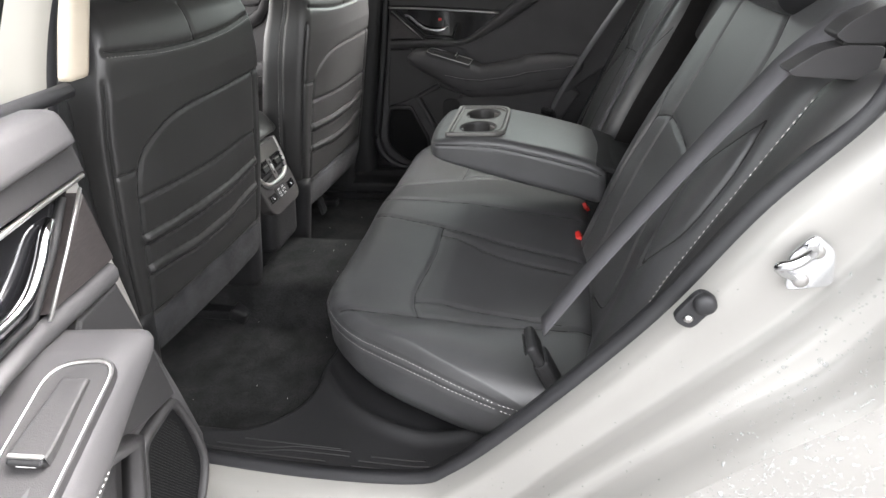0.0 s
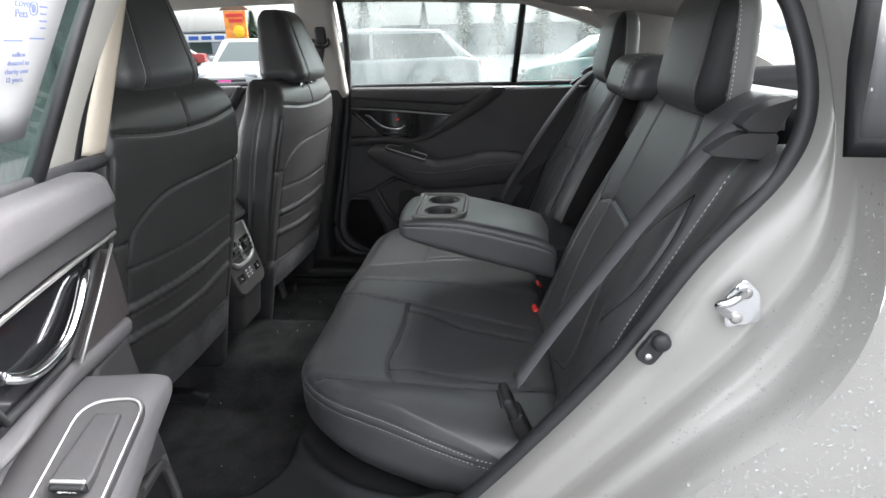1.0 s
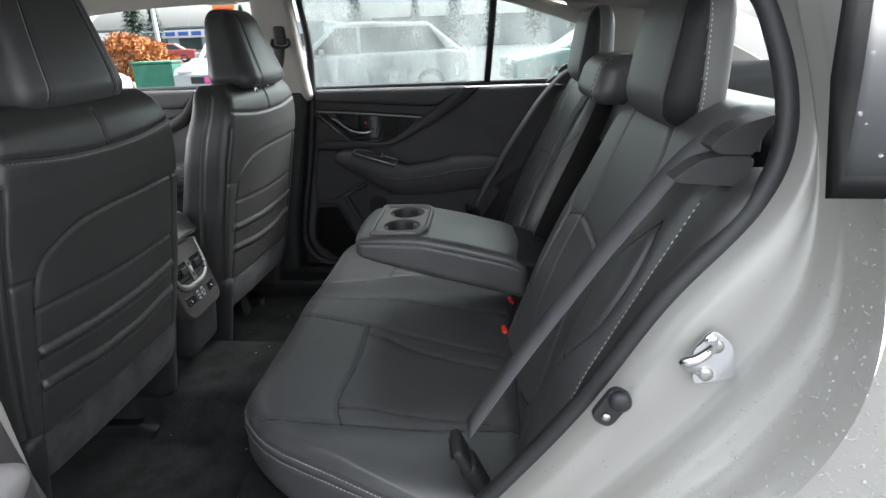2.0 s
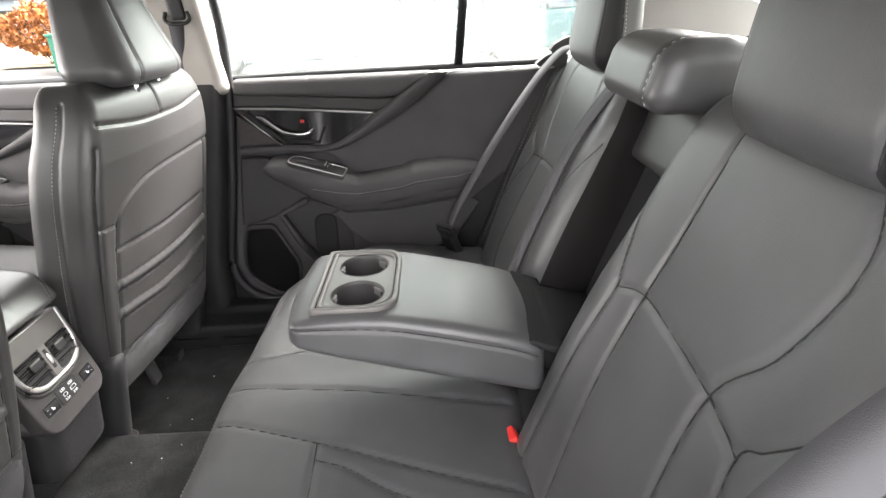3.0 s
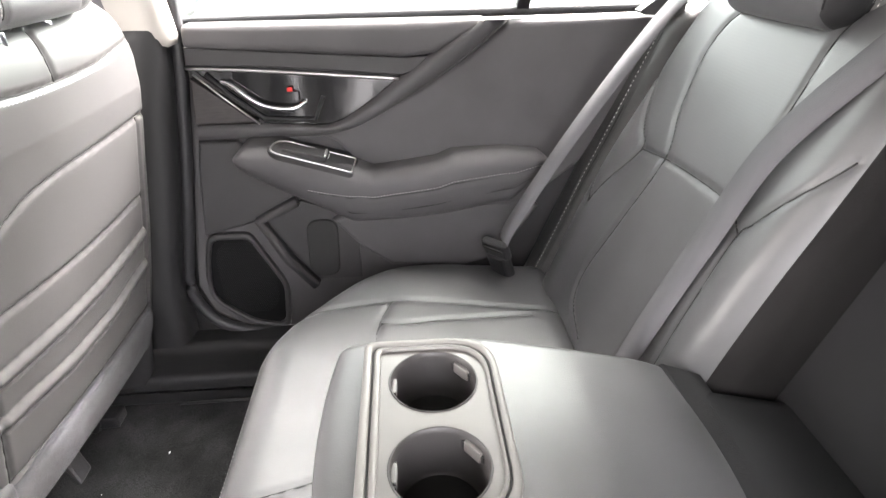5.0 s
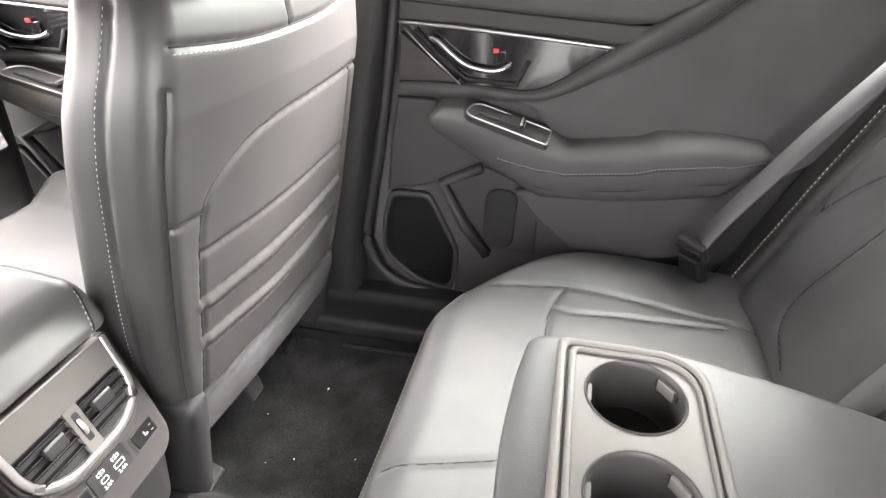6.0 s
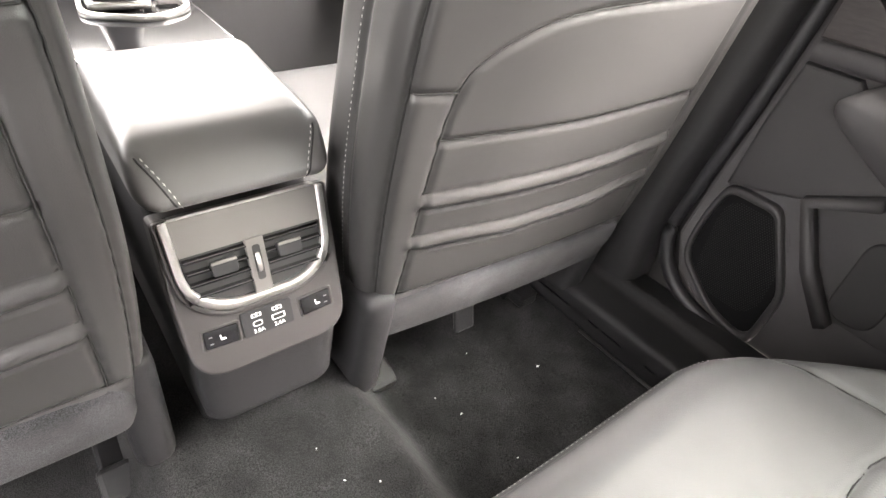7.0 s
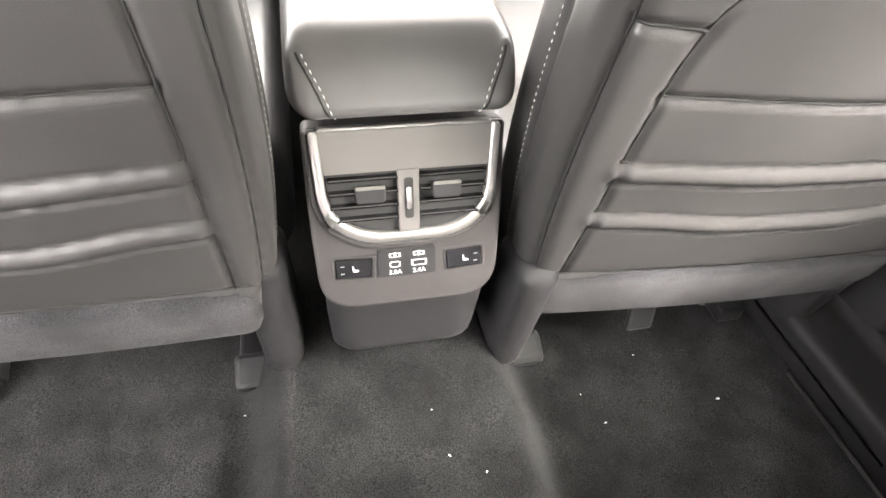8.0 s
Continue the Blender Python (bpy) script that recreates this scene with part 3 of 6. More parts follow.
def cushion_warp(p):
    x, y, z = p[:, 0], p[:, 1], p[:, 2]
    low = np.clip(-z / 0.1, 0, 1)
    fx = front_pull(y)
    X = 0.08 + (-0.285 + fx) + (x + 0.285) * (0.57 - fx) / 0.57 + 0.05 * low ** 1.5 * np.clip(-x / 0.285, 0, 1)
    Y = y * (1 - 0.09 * low ** 1.5)
    dish = 0.012 * np.exp(-((np.abs(y) - 0.34) / 0.14) ** 2) * np.exp(-((X - 0.15) / 0.16) ** 2)
    Z = 0.505 + z * 1.0 - dish - 0.02 * np.clip((X - 0.05) / 0.3, 0, 1) + 0.012 * np.exp(-(y / 0.10) ** 2) + 0.022 * np.exp(-((np.abs(y) - 0.60) / 0.07) ** 2) * np.exp(-((X - 0.02) / 0.17) ** 2) * np.clip(z / 0.1, 0, 1)
    return np.c_[X, Y, Z]


bench = thing("rear_seat", "black leather rear bench seat with split backrest and pale stitching", "car seat")
cu = Soft((0.285, 0.70, 0.10), (0.06, 0.055, 0.045), 0.006, cushion_warp)
rim_a = cu.line('-x', [(-0.695, 0.070), (-0.64, 0.074), (-0.55, 0.074), (-0.40, 0.072), (0, 0.070), (0.40, 0.072), (0.55, 0.074), (0.64, 0.074), (0.695, 0.070)])
rim_b = cu.line('-x', [(-0.695, 0.054), (-0.64, 0.057), (-0.55, 0.057), (-0.40, 0.055), (0, 0.053), (0.40, 0.055), (0.55, 0.057), (0.64, 0.057), (0.695, 0.054)])
seams = []
for s in (-1, 1):
    seams.append(cu.line('+z', [(-0.28, s * 0.50), (-0.18, s * 0.515), (-0.085, s * 0.523), (0.05, s * 0.52), (0.27, s * 0.50)]))
    seams.append(cu.line('+z', [(-0.28, s * 0.09), (-0.2, s * 0.11), (-0.08, s * 0.148), (0.05, s * 0.19), (0.25, s * 0.25)]))
    seams.append(cu.line('+z', [(-0.10, s * 0.523), (-0.085, s * 0.40), (-0.075, s * 0.27), (-0.08, s * 0.148)]))
    seams.append(cu.line('+z', [(-0.09, s * 0.465), (-0.04, s * 0.462), (0.03, s * 0.475), (0.2, s * 0.49)]))
    seams.append(cu.line('+z', [(-0.075, s * 0.185), (-0.02, s * 0.205), (0.06, s * 0.25), (0.22, s * 0.30)]))
seams.append(cu.line('+z', [(-0.28, -0.005), (-0.1, -0.02), (0.25, -0.06)]))
for q in seams:
    cu.seam(q, 0.006, 0.006)
for q in (rim_a, rim_b):
    cu.press(q, 0.005, 0.003)
cu.press(cu.line('-x', [(-0.695, 0.062), (-0.55, 0.0655), (0, 0.0615), (0.55, 0.0655), (0.695, 0.062)]), 0.004, -0.003)
side_rims = [cu.line(f, [(-0.284, z), (-0.1, z), (0.2, z)]) for f in ('-y', '+y') for z in (0.070, 0.054)]
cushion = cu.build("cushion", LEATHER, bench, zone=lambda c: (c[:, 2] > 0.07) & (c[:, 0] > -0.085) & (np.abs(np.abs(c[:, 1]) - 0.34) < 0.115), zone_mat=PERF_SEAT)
for q in (rim_a, rim_b, *side_rims):
    stitches("stitching", q + cu.normal_at(q) * 0.0008, THREAD, cushion, normals=cu.normal_at(q), length=0.005, gap=0.0025, width=0.0014)

SLOPE = 0.40


def back_x(z):
    return 0.35 + SLOPE * (z - 0.58)


def seat_back(side):
    """One side of the rear backrest: padding with pressed seams, seen from the front."""
    yc = side * 0.385

    def warp(p):
        x, y, z = p[:, 0], p[:, 1], p[:, 2]
        Z = 0.855 + z
        yo = y * side
        swell = 0.016 * np.exp(-((yo - 0.19) / 0.05) ** 2) + 0.014 * np.exp(-((yo + 0.20) / 0.05) ** 2)
        front = np.clip(-x / 0.075, 0, 1)
        X = back_x(Z) + 0.075 + x - swell * front * np.clip((1.10 - Z) / 0.2, 0, 1) - 0.01 * np.exp(-((Z - 0.80) / 0.15) ** 2) * front
        return np.c_[X, yc + y * np.where(yo < 0, 1.10, 1.0) * np.interp(z, [-0.31, -0.1, 0.2, 0.31], [1.02, 1.0, 0.96, 0.86]), Z]

    so = Soft((0.075, 0.255, 0.31), (0.05, 0.045, 0.06), 0.0048, warp)

    def ln(pts):
        return so.line('-x', [(side * (d - 0.385) / (1.10 if d < 0.385 else 1.0), z - 0.855) for d, z in pts])
    for q in (ln([(0.196, 0.908), (0.25, 0.922), (0.34, 0.922), (0.44, 0.916), (0.48, 0.911), (0.521, 0.907)]),
              ln([(0.25, 1.16), (0.258, 1.05), (0.256, 0.92), (0.262, 0.80), (0.275, 0.67), (0.285, 0.60)]),
              ln([(0.47, 1.15), (0.512, 1.085), (0.492, 0.988), (0.448, 0.916), (0.462, 0.80), (0.488, 0.69), (0.472, 0.63), (0.40, 0.603)]),
              ln([(0.118, 1.02), (0.160, 0.965), (0.184, 0.927), (0.196, 0.905), (0.190, 0.82), (0.186, 0.70), (0.185, 0.58)]),
              ln([(0.618, 1.02), (0.572, 0.965), (0.545, 0.935), (0.521, 0.907), (0.555, 0.84), (0.578, 0.788)]),
              ln([(0.618, 1.02), (0.628, 0.95), (0.618, 0.86), (0.578, 0.788)])):
        so.seam(q, 0.006, 0.0065)
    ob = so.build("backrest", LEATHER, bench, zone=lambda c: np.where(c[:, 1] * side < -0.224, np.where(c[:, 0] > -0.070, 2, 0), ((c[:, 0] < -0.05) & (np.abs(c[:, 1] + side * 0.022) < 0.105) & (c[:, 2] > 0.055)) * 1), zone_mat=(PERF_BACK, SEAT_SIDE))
    ob.location = (-0.012, 0, -0.010)
    return ob


seat_back(-1)
seat_back(1)

# side pads beside the backrests
for s in (-1, 1):
    so = Soft((0.08, 0.055, 0.30), (0.04, 0.04, 0.05), 0.007, lambda p, s=s: np.c_[back_x(0.80 + p[:, 2]) + 0.055 + p[:, 0] + 0.02 * np.clip(p[:, 2] / 0.3, 0, 1), s * 0.69 + p[:, 1] + s * 0.02 * np.clip(p[:, 2] / 0.3, 0, 1), 0.80 + p[:, 2]])
    q = so.line('-x', [(-0.036 * s, -0.28), (-0.036 * s, -0.1), (-0.032 * s, 0.1), (-0.026 * s, 0.26)])
    so.seam(q, 0.005, 0.005)
    q2 = so.line('-x', [(-0.030 * s, -0.28), (-0.030 * s, -0.1), (-0.026 * s, 0.1), (-0.020 * s, 0.26)])
    pad = so.build("side_pad", LEATHER_SOFT, bench, "black vinyl side pad")
    stitches("stitching", q2 + so.normal_at(q2) * 0.0008, THREAD, pad, normals=so.normal_at(q2), length=0.006, gap=0.003, width=0.0022)


def rear_headrest(s):
    h = thing("headrest", "black leather rear headrest with pale side panels and white stitching", "headrest", "rear headrests")
    c = np.array([0.590, s * 0.385, 1.228])

    def warp(p):
        t = (p[:, 2] + 0.098) / 0.196
        w = 0.97 + 0.06 * np.sin(np.pi * np.clip(t * 0.8, 0, 1)) - 0.16 * np.clip(t - 0.35, 0, 1) ** 1.6
        bow = -0.010 * (1 - (p[:, 1] / 0.135) ** 2)
        return np.c_[c[0] + p[:, 0] * (1 - 0.34 * t) + 0.016 * t + bow, c[1] + p[:, 1] * w, c[2] + p[:, 2] - 0.012 * (p[:, 0] + 0.049) / 0.098 * (1 - t)]
    so = Soft((0.049, 0.135, 0.098), (0.036, 0.036, 0.050), 0.004, warp)
    def edge(z):
        return 0.002 - 0.024 * (z + 0.098) / 0.196
    side = [(z, edge(z)) for z in np.linspace(-0.088, 0.088, 9)]
    for face in ('-y', '+y'):
        so.seam(so.line(face, [(x, z) for z, x in side]), 0.004, 0.004)
    for d in (-0.112, 0.112):
        so.seam(so.line('-x', [(d, -0.085), (d * 1.02, 0.0), (d, 0.085)]), 0.004, 0.0035)
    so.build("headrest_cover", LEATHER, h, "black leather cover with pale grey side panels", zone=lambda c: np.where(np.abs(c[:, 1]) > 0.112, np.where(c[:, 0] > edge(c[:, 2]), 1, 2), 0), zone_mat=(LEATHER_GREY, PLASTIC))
    for face in ('-y', '+y'):
        q = so.line(face, [(x + 0.005, z) for z, x in side])
        stitches("stitching", q + so.normal_at(q) * 0.0006, THREAD, h, normals=so.normal_at(q), length=0.0045, gap=0.0022, width=0.0017)
    for d in (-0.06, 0.06):
        turned("post", [(0, -0.05), (0.006, -0.05), (0.006, 0.05), (0, 0.05)], Matrix.Translation((c[0] + 0.03, c[1] + d, 1.12)), CHROME, h, seg=12)
    h.location = (-0.012, 0, -0.012)
    return h


rear_headrest(-1)
rear_headrest(1)

# middle section: hollow for the armrest, its lining, middle headrest
hollow = thing("armrest_recess", "black fabric lined hollow behind the folded armrest", "seat recess")
so = Soft((0.03, 0.145, 0.30), (0.015, 0.015, 0.02), 0.015, lambda p: np.c_[back_x(0.84 + p[:, 2]) + 0.12 + p[:, 0], p[:, 1], 0.84 + p[:, 2]])
so.build("lining", FABRIC, hollow)
so = Soft((0.035, 0.140, 0.06), 0.02, 0.008, lambda p: np.c_[back_x(1.045 + p[:, 2]) + 0.085 + p[:, 0], p[:, 1], 1.045 + p[:, 2]])
so.build("upper_pad", LEATHER_SOFT, hollow, "black vinyl pad under the headrest")
mid = thing("middle_headrest", "low black leather middle headrest with white stitched edge", "headrest")
so = Soft((0.075, 0.13, 0.05), (0.04, 0.03, 0.035), 0.005, lambda p: np.c_[0.60 + p[:, 0] + 0.3 * p[:, 2], 0.005 + p[:, 1], 1.165 + p[:, 2] - 0.9 * np.clip(p[:, 0], 0, 1) ** 1.5])
q = so.line('-x', [(-0.085, -0.05), (-0.085, 0.0), (-0.085, 0.05)])
q3 = so.line('+z', [(-0.07, -0.085), (0.0, -0.085), (0.07, -0.085)])
so.press(q, 0.005, 0.004), so.press(q3, 0.005, 0.004)
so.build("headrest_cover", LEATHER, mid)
for qq in (q, q3):
    qq = qq + np.array([0, -0.006, 0]) + so.normal_at(qq) * 0.0006
    stitches("stitching", qq, THREAD, mid, normals=so.normal_at(qq), length=0.007, gap=0.004, width=0.002)

mid.location = (-0.012, 0, -0.012)

# folded armrest with cup holders
arm = thing("folding_armrest", "folded down black leather armrest with two cup holders", "armrest")
so = Soft((0.10, 0.105, 0.035), (0.03, 0.02, 0.03), 0.012, lambda p: np.c_[0.445 + p[:, 0], p[:, 1], 0.705 + p[:, 2] - 0.25 * p[:, 0]])
so.build("hinge_cover", FABRIC, arm, "black fabric hinge cover")
so = Soft((0.13, 0.62, 0.10), 0.03, 0.03, lambda p: p + np.array([0.47, 0, 0.49]))
tagged(so.build("seat_base", FABRIC), "black fabric seat base behind the cushion", "seat base", kind="structure")
so = Soft((0.30, 0.04, 0.33), 0.03, 0.03, lambda p: np.c_[0.47 + p[:, 0], 0.765 + p[:, 1], 0.63 + p[:, 2]])
tagged(so.build("wheel_house_trim", PLASTIC), "black plastic wheel house trim", "trim", kind="structure")


def arm_warp(p):
    x, y, z = p[:, 0], p[:, 1], p[:, 2]
    t = (x + 0.205) / 0.410
    top = ease(t, [0, 0.2, 0.42, 0.55, 0.75, 0.9, 1], [0.818, 0.824, 0.821, 0.810, 0.790, 0.772, 0.752]) + 0.006 * (1 - (y / 0.135) ** 2) * np.clip((t - 0.45) / 0.2, 0, 1)
    bot = np.interp(t, [0, 0.10, 0.45, 1], [0.778, 0.764, 0.722, 0.664])
    return np.c_[0.172 + x + 0.012 * (y / 0.135) ** 2 * np.clip(1 - 6 * t, 0, 1), y, bot + (top - bot) * (z + 0.05) / 0.10]


so = Soft((0.205, 0.135, 0.05), (0.022, 0.018, 0.022), 0.005, arm_warp)
for s in ('-y', '+y'):
    q = so.line(s, [(-0.195, 0.026), (0, 0.029), (0.195, 0.030)])
    so.seam(q, 0.004, 0.005)
so.seam(so.line('-x', [(-0.125, 0.026), (0, 0.024), (0.125, 0.026)]), 0.004, 0.005)
CUPS = [(0.079, 0.054), (0.079, -0.053)]
inside = np.zeros(len(so.V), bool)
for cx, cy in CUPS:
    inside |= ((so.V[:, 0] - cx) ** 2 + (so.V[:, 1] - cy) ** 2 < 0.0465 ** 2) & (so.V[:, 2] > 0.80)
keep = ~inside[so.F].any(1)
so.F = so.F[keep]
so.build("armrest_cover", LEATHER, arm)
solid_box("end_flap", (0.06, 0.255, 0.012), pose(0.378, 0, 0.752, 0, 22, 0), FABRIC, arm, "black fabric flap at the hinge", bevel=0.004)


def rounded(points, r, n=6):
    """An outline with rounded corners: points (x, y, radius factor)."""
    out = []
    k = len(points)
    for i in range(k):
        p, a, b = np.array(points[i][:2], float), np.array(points[i - 1][:2], float), np.array(points[(i + 1) % k][:2], float)
        rr = r * (points[i][2] if len(points[i]) > 2 else 1)
        da, db = (a - p) / np.linalg.norm(a - p), (b - p) / np.linalg.norm(b - p)
        s, e = p + da * rr, p + db * rr
        for t in np.linspace(0, 1, n):
            out.append((1 - t) ** 2 * s + 2 * t * (1 - t) * p + t * t * e)
    return np.array(out)


bez_out = rounded([(0.008, -0.113, 0.35), (0.146, -0.113, 1.7), (0.146, 0.116, 1.7), (0.008, 0.116, 0.35)], 0.028, 8)
bez_mid = rounded([(0.0165, -0.105, 0.35), (0.1385, -0.105, 1.6), (0.1385, 0.108, 1.6), (0.0165, 0.108, 0.35)], 0.028, 8)
bez_low = rounded([(0.0185, -0.103, 0.35), (0.1365, -0.103, 1.6), (0.1365, 0.106, 1.6), (0.0185, 0.106, 0.35)], 0.028, 8)
bez_in = rounded([(0.026, -0.099, 0.3), (0.1325, -0.099, 1.5), (0.1325, 0.102, 1.5), (0.026, 0.102, 0.3)], 0.028, 8)
frame_plate("cup_holder_rim", bez_out, bez_mid, Matrix.Translation((0, 0, 0.8315)), 0.014, TRIM_GREY, arm, "grey plastic rim", bevel=0.002)
frame_plate("rim_groove", bez_mid, bez_low, Matrix.Translation((0, 0, 0.8285)), 0.006, SKIN_LINE, arm, "dark gap inside the rim", bevel=0.0005)
frame_plate("inner_rim", bez_low, bez_in, Matrix.Translation((0, 0, 0.8305)), 0.012, TRIM_GREY, arm, "grey plastic inner rim", bevel=0.003)
# cup holder plate with two round holes
CUP_R = 0.0435
bm = bmesh.new()
outer = [bm.verts.new((x, y, 0)) for x, y in bez_in]
edges = [bm.edges.new((outer[i], outer[(i + 1) % len(outer)])) for i in range(len(outer))]
for cx, cy in CUPS:
    ring = [bm.verts.new((cx + CUP_R * math.cos(a), cy + CUP_R * math.sin(a), 0)) for a in np.linspace(0, 2 * math.pi, 48, endpoint=False)]
    edges += [bm.edges.new((ring[i], ring[(i + 1) % 48])) for i in range(48)]
bmesh.ops.triangle_fill(bm, use_beauty=True, edges=edges)
for f in [f for f in bm.faces if any((f.calc_center_median().x - cx) ** 2 + (f.calc_center_median().y - cy) ** 2 < (CUP_R - 0.0015) ** 2 for cx, cy in CUPS)]:
    bm.faces.remove(f)
bm.transform(Matrix.Translation((0, 0, 0.8265)))
part("cup_holder_plate", bm, TRIM_GREY, arm, "grey plastic plate", smooth=False)
for cx, cy in CUPS:
    cup = turned("cup_holder", [(0.0450, 0.0), (0.0440, 0.0010), (0.0428, 0.0), (0.0415, -0.006), (0.0395, -0.050), (0.037, -0.058), (0, -0.059)], Matrix.Translation((cx, cy, 0.8270)), TRIM_DARK, arm, "deep charcoal plastic cup holder", seg=48)
    turned("cup_mat", [(0.0385, 0.0), (0.037, 0.002), (0, 0.002)], Matrix.Translation((cx, cy, 0.770)), SKIN_LINE, cup, "black rubber mat", seg=32)
    for a, tone in ((178, LEATHER_GREY), (38, TRIM_GREY)):
        d = Vector((math.cos(radians(a)), math.sin(radians(a)), 0))
        solid_box("grip_tab", (0.005, 0.021, 0.013), Matrix.Translation(Vector((cx, cy, 0.815)) + d * 0.0395) @ pose(0, 0, 0, 0, 0, a), tone, cup, bevel=0.0015)
        for e in (-1, 1):
            solid_box("tab_slot", (0.004, 0.003, 0.008), Matrix.Translation(Vector((cx, cy, 0.815)) + d * 0.0395) @ pose(0, 0, 0, 0, 0, a) @ pose(0, e * 0.0125, 0), SKIN_LINE, cup, bevel=0.0005)


# ---- belts ----
def belt(name, pts, ups, label, width=0.047):
    b = thing(name, label, "seat belt", "rear seat belts")
    p = spline(pts, 14)
    sweep("webbing", p, band_profile(width, 0.0016), WEBBING, b, up=ups)
    b.location = (-0.010, 0, -0.008)
    return b


UPF = (-0.92, 0, 0.39)
bl = belt("seat_belt", [(0.600, -0.690, 1.146), (0.585, -0.680, 1.143), (0.566, -0.662, 1.134), (0.545, -0.650, 1.120), (0.521, -0.643, 1.093), (0.495, -0.640, 1.056), (0.445, -0.630, 0.980), (0.342, -0.632, 0.826), (0.262, -0.636, 0.698)], (-0.90, -0.10, 0.38), "grey seat belt across the rear backrest from its shoulder guide")
br = belt("seat_belt", [(0.60, 0.64, 1.15), (0.545, 0.625, 1.13), (0.47, 0.60, 1.05), (0.37, 0.60, 0.90), (0.28, 0.60, 0.748), (0.255, 0.605, 0.69)], (-0.86, -0.28, 0.40), "grey seat belt hanging beside the far rear seat", 0.040)
bc = belt("seat_belt", [(0.640, 0.158, 1.165), (0.592, 0.170, 1.150), (0.556, 0.190, 1.105), (0.497, 0.226, 1.000), (0.443, 0.229, 0.876), (0.408, 0.229, 0.795), (0.376, 0.230, 0.712), (0.356, 0.230, 0.652)], (-0.91, -0.06, 0.40), "grey middle seat belt lying over the backrest", 0.045)
solid_box("latch_plate", (0.014, 0.050, 0.030), pose(0.372, 0.230, 0.668, 0, -24, 0), PLASTIC, bc, "black plastic latch plate", bevel=0.005)
solid_box("end_stop", (0.006, 0.016, 0.016), pose(0.387, 0.230, 0.702, 0, -24, 0), PLASTIC, bc, "small black stop button", bevel=0.002)
for s, p, b in ((-1, (0.250, -0.645, 0.665), bl), (1, (0.245, 0.612, 0.672), br)):
    m = pose(*p, 0, -24, 45 if s > 0 else 8)
    solid_box("latch_plate", (0.018, 0.062, 0.044), m, PLASTIC, b, "black plastic latch plate", bevel=0.008, seg=3)
    solid_box("latch_slot", (0.003, 0.048, 0.006), m @ pose(-0.0125, 0, 0.010), SKIN_LINE, b, "dark belt slot", bevel=0.001)
    solid_box("anchor", (0.028, 0.048, 0.085), m @ pose(0.001, s * 0.004, -0.058), PLASTIC, b, "black anchor buckle", bevel=0.009, seg=3)
    solid_box("metal_tongue", (0.004, 0.030, 0.022), m @ pose(-0.003, 0, -0.022), SATIN, b, "steel tongue", bevel=0.001)
for s in (-1, 1):
    gd = thing("belt_guide", "black plastic shoulder belt guide on the side pad", "belt guide", "belt guides")
    face = Matrix.Translation((0, s * 0.715, 0)) @ (RIGHT if s < 0 else Matrix.Diagonal((1, -1, 1, 1)) @ RIGHT)
    plate("base", rounded([(0.490, 1.093, 0.4), (0.519, 1.114), (0.539, 1.118), (0.575, 1.116), (0.572, 1.082), (0.497, 1.088, 0.6)], 0.007), face, 0.030, PLASTIC_GREY, gd, bevel=0.004, seg=3)
    plate("cover", rounded([(0.526, 1.127, 0.5), (0.537, 1.1195, 0.5), (0.572, 1.1185, 0.4), (0.592, 1.162, 0.6), (0.560, 1.153), (0.537, 1.141)], 0.008), face, 0.034, PLASTIC_GREY, gd, bevel=0.006, seg=3)
    plate("slot", rounded([(0.536, 1.1165), (0.573, 1.1160), (0.573, 1.1195), (0.536, 1.1200)], 0.001), face @ Matrix.Translation((0, 0, -0.0035)), 0.02, SKIN_LINE, gd, "dark belt slot", bevel=0)


def buckle(x, y, z, col):
    b = thing("belt_buckle", "black seat belt buckle with a red release button", "buckle", "rear buckles")
    m = pose(x, y, z, 0, -35, 8)
    solid_box("housing", (0.030, 0.040, 0.085), m @ pose(0, 0, -0.055), PLASTIC, b, bevel=0.006)
    solid_box("button", (0.022, 0.034, 0.018), m @ pose(0, 0, -0.008), col, b, "red button", bevel=0.004)
    return b


buckle(0.318, -0.133, 0.588, RED)
buckle(0.338, 0.03, 0.588, RED)


